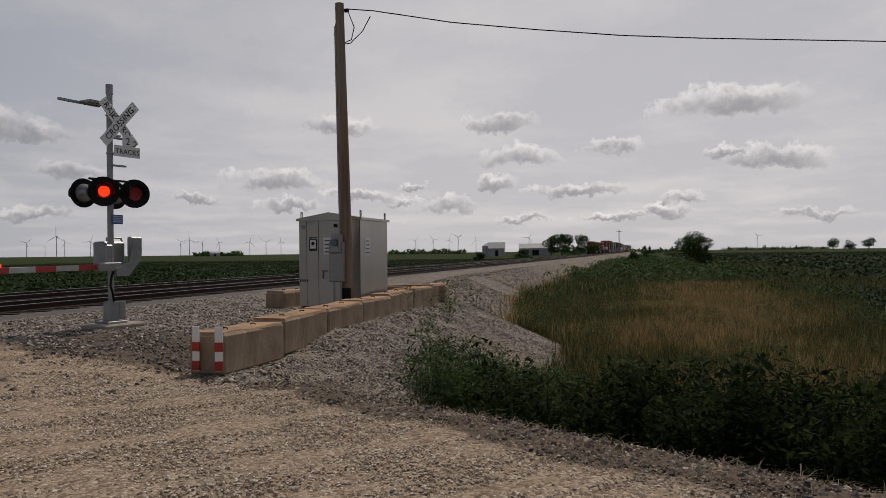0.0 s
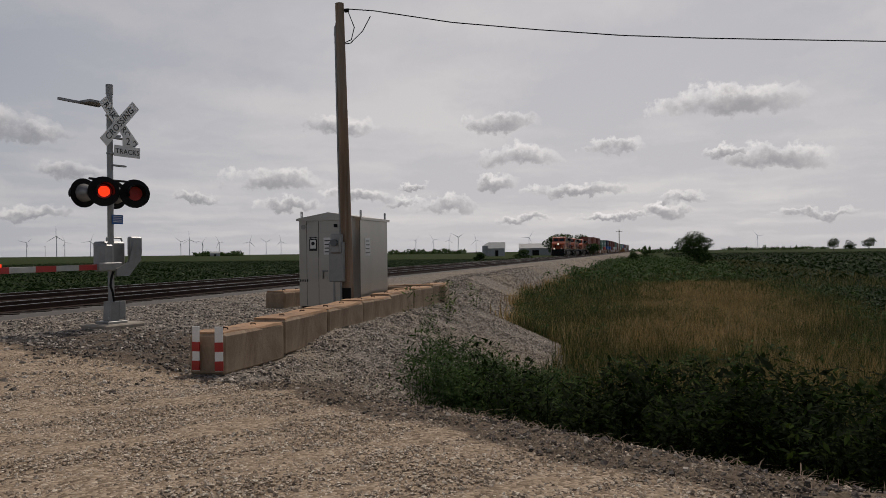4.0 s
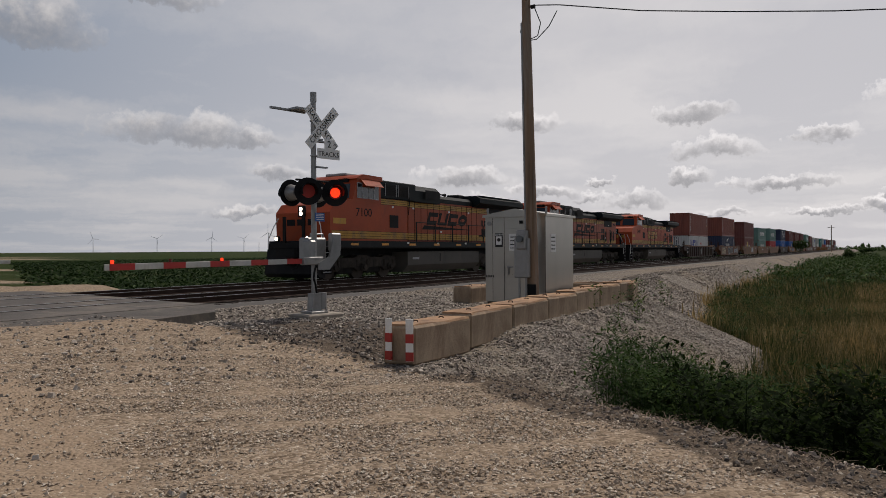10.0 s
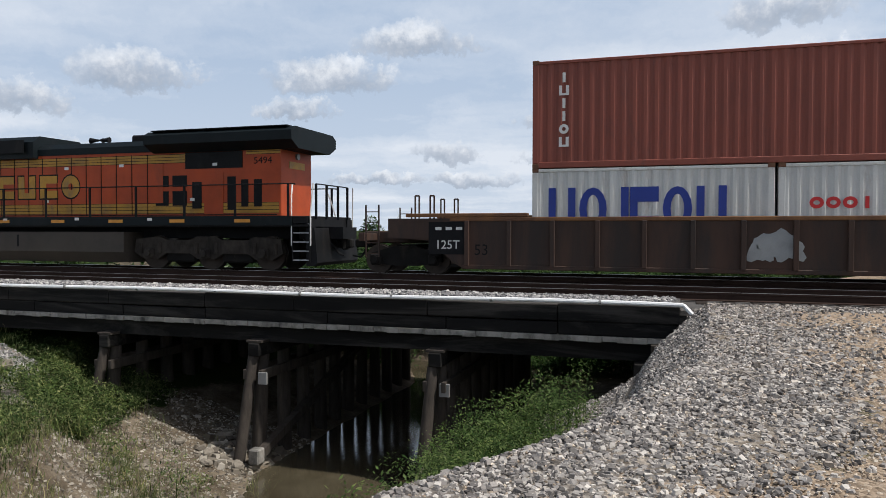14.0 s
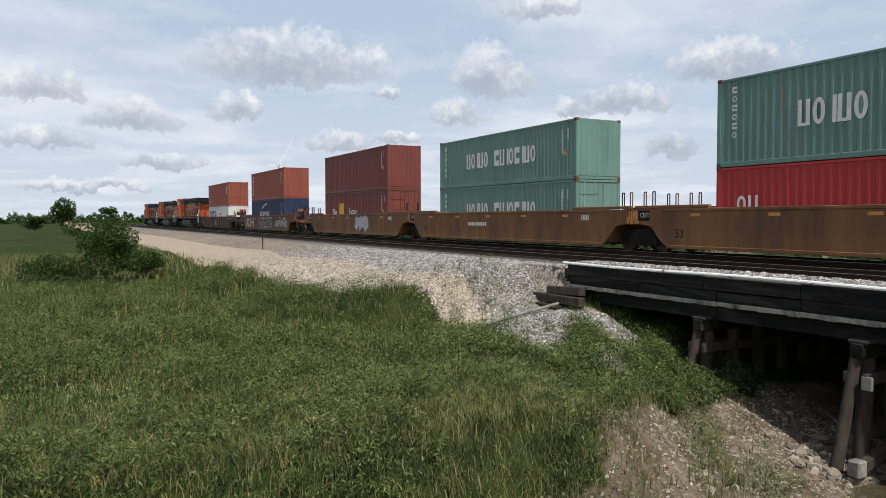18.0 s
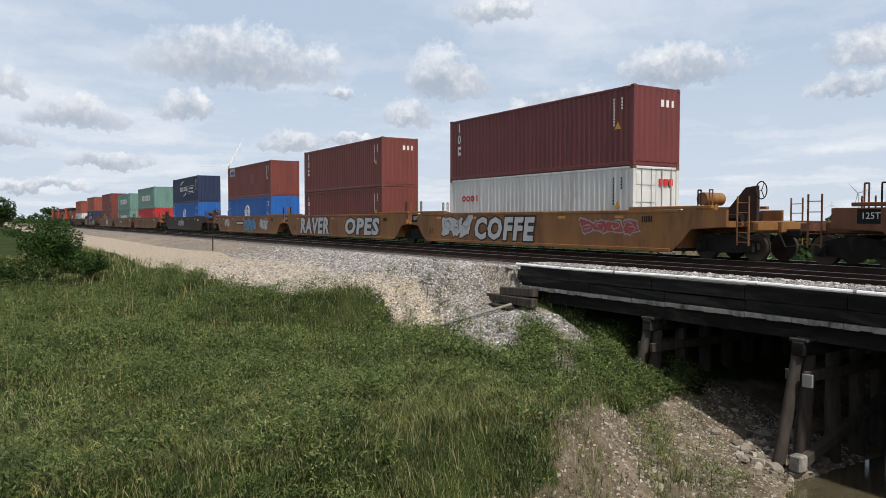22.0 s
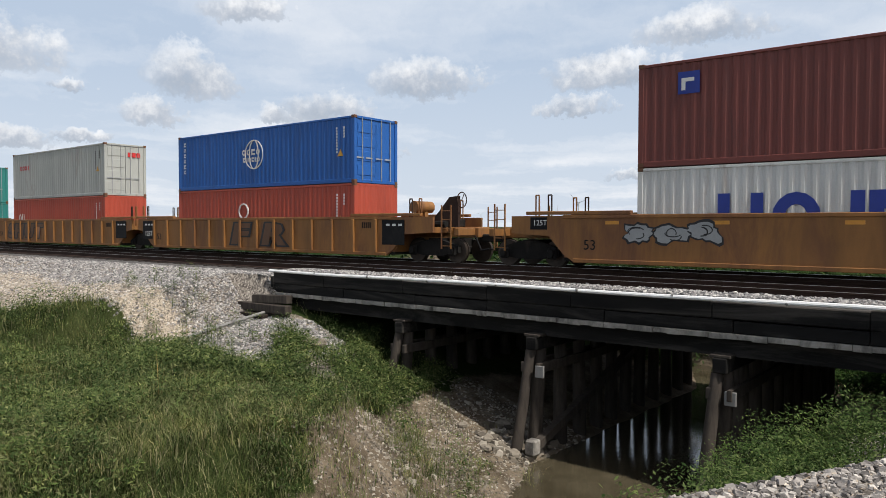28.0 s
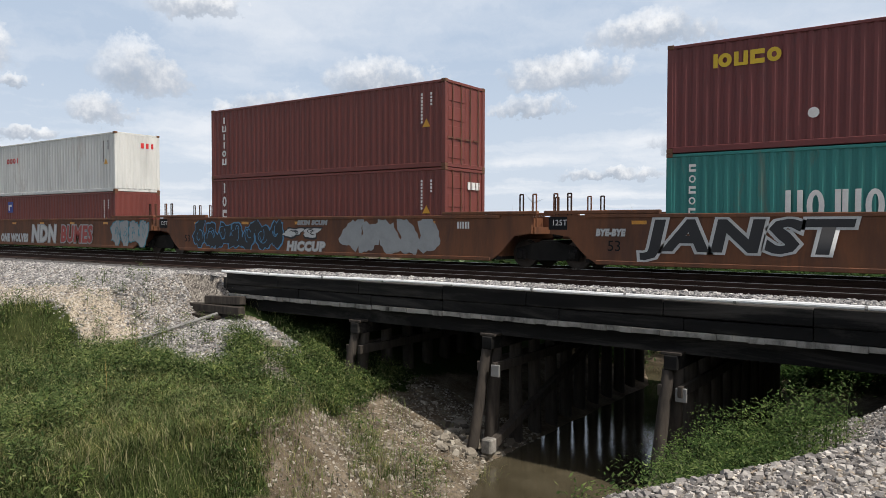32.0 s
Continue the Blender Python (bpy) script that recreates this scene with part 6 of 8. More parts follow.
def container(s, z, paint, h, doors, label, length=LEN):
    root = rolling(thing("shipping_container", label, "container", "containers on the train"), s, z)
    d = box_meshes(paint, h, length)
    mt = PAINTS[paint]
    for sx in (1, -1):
        part("side_panel", d["side", sx], mt, root)
        flip = Matrix.Identity(4) if sx > 0 else Matrix.Rotation(math.pi, 4, "Z") @ Matrix.Translation((0, -length, 0))
        part("bottom_rail", d["rail_b"], mt, root, at=flip)
        part("top_rail", d["rail_t"], mt, root, at=flip)
        for yy in (0, 1):
            q = flip @ (Matrix.Translation((0, length - 0.168, 0)) if yy else Matrix.Identity(4))
            part("corner_post", d["post"], mt, root, at=q)
            part("corner_casting", d["cast"], RUSTY, root, at=flip @ Matrix.Translation((0, (length - 0.178) * yy, 0)))
            part("corner_casting", d["cast"], RUSTY, root, at=flip @ Matrix.Translation((0, (length - 0.178) * yy, h - 0.118)))
    part("roof", d["roof"], mt, root)
    part("floor", d["floor"], RUSTY, root)
    part("end_wall", d["front"], mt, root)
    part("end_rail", d["sill"], mt, root)
    part("end_rail", d["head"], mt, root)
    part("end_rail", d["sill"], mt, root, at=Matrix.Translation((0, length - 0.13, 0)))
    part("end_rail", d["head"], mt, root, at=Matrix.Translation((0, length - 0.13, 0)))
    if doors:
        for sx in (1, -1):
            part("door", d["door"], mt, root, at=Matrix.Identity(4) if sx > 0 else Matrix.Rotation(math.pi, 4, "Z") @ Matrix.Translation((0, -2 * length + 0.135, 0)))
            part("locking_bar", d["bars"], RUSTY, root, at=pose(0 if sx > 0 else -1.06, 0, 0))
    else:
        part("end_wall", d["end"], mt, root)
    return root


X0 = WID / 2 - 0.006
MARK_BLUE = plain("blue_mark_paint", (0.012, 0.035, 0.26), 0.55, 0, 0.12, 3, bump=0.02)
MARK_RED = plain("red_mark_paint", (0.56, 0.022, 0.022), 0.55, 0, 0.12, 3, bump=0.02)
MARK_YELLOW = plain("yellow_mark_paint", (0.62, 0.42, 0.02), 0.55, 0, 0.12, 3, bump=0.02)
WARN = plain("amber_label", (0.60, 0.30, 0.02), 0.5, 0, 0.1, 5, bump=0.0)


def small_marks(c, h, length=LEN, ink=None):
    """Identity rows near the trailing end, as unreadable small bars, and a warning triangle."""
    ink = ink or WHITE
    bar = Mesh().box(X0, X0 + 0.006, -1.02, -0.95, -0.5, -0.42).data("identity_mark", ink)
    for dy, n in ((0, 9), (0.4, 4)):
        for k in range(n):
            part("identity_mark", bar, ink, c, at=Matrix.Translation((0, length + dy, h - 0.115 * k)))
    t = h - 1.55
    part("warning_triangle", Mesh().add([(X0 + 0.005, length - 0.95, t), (X0 + 0.005, length - 0.62, t), (X0 + 0.005, length - 0.785, t + 0.28)], [(0, 1, 2)]), WARN, c)


def mark_cs(c, h, lower=False):        # two words of tall white shapes
    mark(c, X0, 3.0, h * 0.36, 0.395, 0.78, "boibo", WHITE, 0.22, 0.32, label="tall white plain shapes")
    mark(c, X0, 5.73, h * 0.36, 0.41, 0.78, "xbioxibo", WHITE, 0.22, 0.32, label="tall white plain shapes")
    mark(c, X0, 0.62, h - 0.52, 0.18, 0.2, "xoxoxo", WHITE, 0.45, 0.22, True)


def mark_globe(c, h):
    m = Mesh()
    for r, sq in ((0.62, 1.0), (0.62, 0.5)):
        pts = [(X0 + 0.005, 5.95 + r * sq * math.sin(t), h * 0.55 + r * math.cos(t)) for t in np.linspace(0, 6.2832, 29)]
        for p, q in zip(pts[:-1], pts[1:]):
            m.rod(p, q, 0.026, 4)
    part("ring_mark", m, WHITE, c, "white ring mark")
    mark(c, X0 + 0.012, 5.12, h * 0.55 - 0.02, 0.26, 0.26, "ooxo", WHITE, 0.28, 0.28)
    mark(c, X0 + 0.012, 5.2, h * 0.55 - 0.32, 0.13, 0.2, "xbioxibo", WHITE, 0.30, 0.30)
    mark(c, X0, 0.5, h - 0.5, 0.16, 0.18, "xoxoxo", WHITE, 0.45, 0.22, True)


def mark_big(c, h, ink, pattern, y=2.4, w=0.95, hh=1.25, z=None, gap=0.22):
    mark(c, X0, y, h * 0.32 if z is None else z, w, hh, pattern, ink, gap, 0.27, label="large plain painted shapes")


def mark_petal(c, h, y=1.1, z=None, size=0.32):
    mark(c, X0, y, h * 0.58 if z is None else z, size, size * 0.9, "oooi", MARK_RED, 0.14, 0.3, label="red plain shapes")


def mark_column(c, h, pattern, ink=None, y=0.72, w=0.26, hh=0.26):
    mark(c, X0, y, h - 0.62, w, hh, pattern, ink or WHITE, 0.32, 0.3, True)


def mark_flag(c, h):
    part("blue_patch", plate(1.15, 1.75, h - 0.95, h - 0.35, X0), MARK_BLUE, c)
    part("patch_bar", plate(1.25, 1.6, h - 0.62, h - 0.52, X0 + 0.007).box(X0 + 0.007, X0 + 0.012, 1.25, 1.36, h - 0.85, h - 0.52), WHITE, c)


def mark_short(c, h):
    mark(c, X0, 0.85, h * 0.42, 0.36, 0.55, "ob", WHITE, 0.2, 0.28)


def end_mark(c, h, ink, length=LEN):
    m = Mesh()
    for k in range(3):
        m.box(-0.85 + 0.26 * k, -0.65 + 0.26 * k, length - 0.02, length + 0.004, h - 0.72, h - 0.46)
    part("end_mark", m, ink, c)


# stacks: place of the leading edge, lower box, upper box
S = [-203.73, -180.05, -156.32, -136.9, -117.35, -93.68, -70.0, -50.5, -30.96, -7.24, 12.35, 31.85, 55.0, 78.35, 97.9, 117.45, 141.11, 160.69, 180.21, 204.18, 223.77, 243.3]
BASE = 0.36
LOWER = [None, ("navy", HIGH, 0), ("brown", HIGH, 1), ("mint", STD, 1), ("red", STD, 0), ("blue", HIGH, 0), ("blue", HIGH, 0), ("brown", HIGH, 0), ("white", HIGH, 1), ("white", HIGH, 0), ("brown", STD, 1),
         ("white", STD, 1), ("white", STD, 1), ("teal", STD, 1), ("orange", STD, 0), ("orange", STD, 0), ("white", STD, 1), ("pale", STD, 0), ("white", STD, 0), ("brown", STD, 0), ("brown", HIGH, 1), ("teal", HIGH, 1)]
UPPER = [("rust", HIGH, 1), ("rust", HIGH, 0), ("brown", HIGH, 0), ("mint", STD, 0), ("mint", HIGH, 0), ("navy", HIGH, 0), ("brown", HIGH, 0), ("brown", HIGH, 0), ("maroon", HIGH, 0), ("mint", HIGH, 0), ("brown", HIGH, 0),
         ("white", STD, 1), ("grey", STD, 1), ("teal", STD, 1), ("grey", HIGH, 1), ("blue", STD, 1), ("brown", HIGH, 1), ("maroon", HIGH, 0), ("green", STD, 1), ("white", HIGH, 0), ("brown", HIGH, 1), ("maroon", HIGH, 0)]
WORD = dict(rust="rust-red", brown="brown", maroon="dark maroon", red="bright red", orange="orange-red", mint="pale green", green="dark green", teal="teal green", navy="navy blue", blue="bright blue", white="white", grey="light grey", pale="pale blue-grey")
UP_MARK = {0: "colw", 1: "colw", 2: "none", 3: "cs", 4: "cs", 5: "cma", 6: "sign", 7: "tex", 8: "tex", 9: "cs", 10: "tex", 11: "big", 12: "petal", 13: "cs", 14: "petal", 15: "globe", 16: "flag", 17: "tex", 18: "cs", 19: "petal", 20: "colw", 21: "yel"}
LOW_MARK = {1: "cma2", 2: "words", 3: "cs", 4: "short", 5: "globe", 6: "globe", 7: "colw", 8: "petal", 9: "petal", 10: "flag", 11: "petal", 12: "petal", 13: "col", 14: "short", 15: "mag", 16: "big", 17: "wide", 18: "redw", 19: "flag", 20: "tex", 21: "cs"}


def dress(c, h, kind, length=LEN):
    small_marks(c, h, length, BLACK if c["label"].startswith(("white", "light grey", "pale blue")) else WHITE)
    if kind == "cs":
        mark_cs(c, h)
    elif kind == "colw":
        mark_column(c, h, "ibiiob")
    elif kind == "tex":
        mark_column(c, h, "iox", hh=0.42)
        end_mark(c, h, WHITE)
    elif kind == "globe":
        mark_globe(c, h)
    elif kind == "cma":
        mark(c, X0, 3.7, h * 0.46, 0.42, 0.52, "ob b oob", WHITE, 0.22, 0.26)
        part("arc_mark", Mesh().tube([(X0, 4.2 + 1.3 * u, h * 0.72 + 0.35 * math.sin(u * 1.4)) for u in np.linspace(0, 1, 8)], 0.05, 4), WHITE, c)
        part("arc_mark", Mesh().tube([(X0, 5.5 + 1.2 * u, h * 0.28 + 0.3 * u * u) for u in np.linspace(0, 1, 8)], 0.05, 4), WHITE, c)
        m = Mesh()
        for q in ((7.6, 10.5, 1.05, 1.08), (7.6, 10.5, 1.85, 1.88), (7.6, 7.63, 1.05, 1.88), (10.47, 10.5, 1.05, 1.88)):
            m.box(X0, X0 + 0.006, *q)
        part("label_frame", m, WHITE, c)
        side_text("eco container", 0.36, WHITE, c, 9.05, 1.62, X0 + 0.004)
        side_text("bamboo flooring", 0.30, WHITE, c, 9.05, 1.25, X0 + 0.004)
    elif kind == "cma2":
        mark(c, X0, 3.4, h * 0.42, 0.42, 0.5, "ob b oob", WHITE, 0.22, 0.26)
        part("arc_mark", Mesh().tube([(X0, 4.4 + 1.6 * u, h * 0.70 + 0.45 * math.sin(u * 1.4)) for u in np.linspace(0, 1, 8)], 0.06, 4), WHITE, c)
    elif kind == "sign":
        part("pale_sign", plate(0.75, 2.3, h - 0.85, h - 0.15, X0), GREYP, c)
        part("sign_bar", plate(0.95, 2.1, h - 0.66, h - 0.42, X0 + 0.007), MARK_BLUE, c)
        part("primer_patch", plate(6.9, 7.8, 1.1, 2.0, X0 + 0.002), container_paint("maroon"), c)
    elif kind == "big":
        mark_big(c, h, MARK_BLUE, "boixob", 2.27, 1.15, 1.3, 0.5, 0.18)
        end_mark(c, h, MARK_BLUE)
    elif kind == "petal":
        mark_petal(c, h, z=h * 0.62)
        end_mark(c, h, MARK_RED)
    elif kind == "flag":
        mark_flag(c, h)
    elif kind == "short":
        mark_short(c, h)
    elif kind == "mag":
        m = Mesh()
        pts = [(X0 + 0.005, 5.2 + 0.32 * math.sin(t), h * 0.60 + 0.32 * math.cos(t)) for t in np.linspace(0, 6.2832, 21)]
        for p, q in zip(pts[:-1], pts[1:]):
            m.rod(p, q, 0.04, 4)
        part("ring_mark", m, WHITE, c, "white ring mark")
        mark(c, X0, 4.15, h * 0.60 - 0.82, 0.21, 0.3, "bxoxiixb", WHITE, 0.3, 0.25)
    elif kind == "wide":
        mark(c, X0, 3.14, h * 0.42, 0.72, 0.85, "ooxoo", MARK_BLUE, 0.66, 0.27)
        mark(c, X0, 0.6, h * 0.66, 0.26, 0.26, "ixoxx", MARK_BLUE, 0.3, 0.25)
    elif kind == "redw":
        mark(c, X0, 3.72, h * 0.38, 0.6, 0.62, "bobx xiob", MARK_RED, 0.26, 0.3)
        part("red_square", plate(2.53, 3.21, h * 0.38, h * 0.38 + 0.62, X0), MARK_RED, c)
        mark(c, X0, 2.3, h * 0.72, 0.1, 0.14, "xoxoioxoxixox", MARK_RED, 0.4, 0.3)
    elif kind == "words":
        side_text("The", 0.62, WHITE, c, 2.2, h * 0.50, X0 + 0.004)
        side_text("Factor", 0.62, WHITE, c, 6.0, h * 0.50, X0 + 0.004)
        part("yellow_patch", plate(3.2, 4.1, h * 0.42, h * 0.72, X0), MARK_YELLOW, c)
    elif kind == "col":
        mark_column(c, h, "oxox")
    elif kind == "yel":
        mark(c, X0, 1.1, h - 0.75, 0.34, 0.36, "iobxo", MARK_YELLOW, 0.16, 0.32)
        part("white_spot", Mesh().rod((X0, 3.6, 0.8), (X0 + 0.01, 3.6, 0.8), 0.13, 12), WHITE, c)


for i, s in enumerate(S):
    if LOWER[i]:
        p, h, dr = LOWER[i]
        c = container(s, BASE, p, h, dr, f"{WORD[p]} corrugated steel container set low in a well car")
        dress(c, h, LOW_MARK[i])
        z = BASE + h
    else:                                # two short white boxes end to end
        for k in (0, 1):
            c = container(s + k * 6.13, BASE, "white", STD, 1, "white short steel container set low in a well car", 6.06)
            if k:
                mark_petal(c, STD, 0.7, STD * 0.56)
                end_mark(c, STD, MARK_RED, 6.06)
            else:
                mark(c, X0, 0.45, 0.9, 0.72, 1.15, "boixob", MARK_BLUE, 0.14, 0.27)
        z = BASE + STD
    p, h, dr = UPPER[i]
    c = container(s, z, p, h, dr, f"{WORD[p]} corrugated steel container stacked on another")
    dress(c, h, UP_MARK[i])


# ---- well cars
CAR_PAINT = dict(
    brown=plain("brown_car_paint", (0.056, 0.027, 0.016), 0.75, 0, 0.4, 1.1, (0.022, 0.016, 0.013), 0.52, 0.12, 30, (1.3, 1.3, 0.3)),
    yellow=plain("yellow_car_paint", (0.255, 0.112, 0.027), 0.65, 0, 0.3, 0.9, (0.13, 0.05, 0.02), 0.56, 0.12, 30, (1.3, 1.3, 0.3)),
    tan=plain("tan_car_paint", (0.20, 0.088, 0.027), 0.7, 0, 0.35, 0.9, (0.085, 0.036, 0.018), 0.54, 0.12, 30, (1.3, 1.3, 0.3)),
    rust=plain("rusted_car_paint", (0.15, 0.055, 0.021), 0.75, 0, 0.4, 1.0, (0.07, 0.03, 0.017), 0.54, 0.15, 30, (1.3, 1.3, 0.3)))
SPRAY = {k: plain(k + "_spray", c, 0.6, 0, 0.12, 3, bump=0.0) for k, c in dict(white=(0.50, 0.50, 0.49), black=(0.015, 0.015, 0.017), blue=(0.08, 0.25, 0.42), teal=(0.05, 0.22, 0.28), violet=(0.20, 0.20, 0.42), green=(0.30, 0.40, 0.10), red=(0.32, 0.05, 0.04), grey=(0.30, 0.31, 0.31), tan=(0.46, 0.36, 0.22), umber=(0.12, 0.055, 0.022)).items()}
WELL = 8.35


def spray(parent, y0, y1, z0, z1, fill, line, seed, x):
    """Sprayed bubble shapes side by side: a dark or pale outline, a fill and inner strokes."""
    r = random.Random(seed)
    n = max(2, round((y1 - y0) / 0.85))
    w, h = (y1 - y0) / n, z1 - z0
    for i in range(n):
        c = (y0 + (i + 0.5) * w, (z0 + z1) / 2 + h * r.uniform(-0.06, 0.06))
        f1, f2, f3 = (r.uniform(0, 6.28) for _ in range(3))
        ring = []
        for a in np.linspace(0, 2 * math.pi, 26, False):
            jag = 1 + 0.16 * r.uniform(-1, 1)
            u, v = math.cos(a), math.sin(a)
            k = jag * (abs(u) ** 4 + abs(v) ** 4) ** (-1 / 4) * (1 + 0.13 * math.sin(2 * a + f1) + 0.13 * math.sin(3 * a + f2) + 0.07 * math.sin(5 * a + f3))
            ring.append((u * k, v * k))
        slant = r.uniform(-0.5, 0.9)
        lift = 0.0012 * (i % 3)

        def shape(name, e, dx, material):
            p = [(c[0] + u * (w * 0.46 + e) + slant * v * w * 0.3, min(max(c[1] + v * (h * 0.42 + e), 0.27), 1.52)) for u, v in ring]
            part(name, Mesh().add([(x + dx + lift, u, v) for u, v in p], [tuple(range(26))]), SPRAY[material], parent)
        shape("sprayed_outline", 0.055, 0.004, line)
        shape("sprayed_fill", 0.0, 0.009, fill)
        for j in range(3):
            a0 = r.uniform(0, 6.28)
            cy, cz = c[0] + w * r.uniform(-0.14, 0.14), c[1] + h * r.uniform(-0.16, 0.16)
            ry, rz = w * r.uniform(0.10, 0.26), h * r.uniform(0.10, 0.24)
            arc = [a0 + t for t in np.linspace(0, r.uniform(1.8, 4.2), 9)]
            out = [(x + 0.013 + lift, cy + (ry + 0.03) * math.cos(t), cz + (rz + 0.03) * math.sin(t)) for t in arc]
            inn = [(x + 0.013 + lift, cy + ry * math.cos(t), cz + rz * math.sin(t)) for t in arc]
            part("sprayed_stroke", Mesh().add(out + inn, [(q, q + 1, q + 10, q + 9) for q in range(8)]), SPRAY[line], parent)


def sprayed_word(parent, body, y0, y1, z0, z1, fill, line, x, shear=0.0):
    """A sprayed word: fat letters over a wider outline of another colour."""
    for name, grow, dx, ink in (("sprayed_outline", 0.10, 0.022, line), ("sprayed_fill", 0.045, 0.027, fill)):
        cu = bpy.data.curves.new("letters", "FONT")
        cu.body, cu.size, cu.shear, cu.offset, cu.resolution_u, cu.space_character = body, 1.0, shear, grow, 2, 1.12
        cu.align_x, cu.align_y = "CENTER", "CENTER"
        ob = bpy.data.objects.new("letters", cu)
        scene.collection.objects.link(ob)
        me = bpy.data.meshes.new_from_object(ob)
        bpy.data.objects.remove(ob)
        co = np.array([v.co[:] for v in me.vertices])
        if name == "sprayed_outline":
            mid, size = (co.max(0) + co.min(0)) / 2, np.ptp(co, 0)
        sy, sz = (y1 - y0) / size[0], (z1 - z0) / size[1]
        me.transform(Matrix(((0, 0, 1, x + dx), (sy, 0, 0, (y0 + y1) / 2 - mid[0] * sy), (0, sz, 0, (z0 + z1) / 2 - mid[1] * sz), (0, 0, 0, 1))))
        me.materials.clear()
        me.materials.append(SPRAY[ink])
        part(name, me, SPRAY[ink], parent)


def bogie(parent, y):
    truck(parent, y, (-0.89, 0.89), 0.42, width=1.0, kind="car")


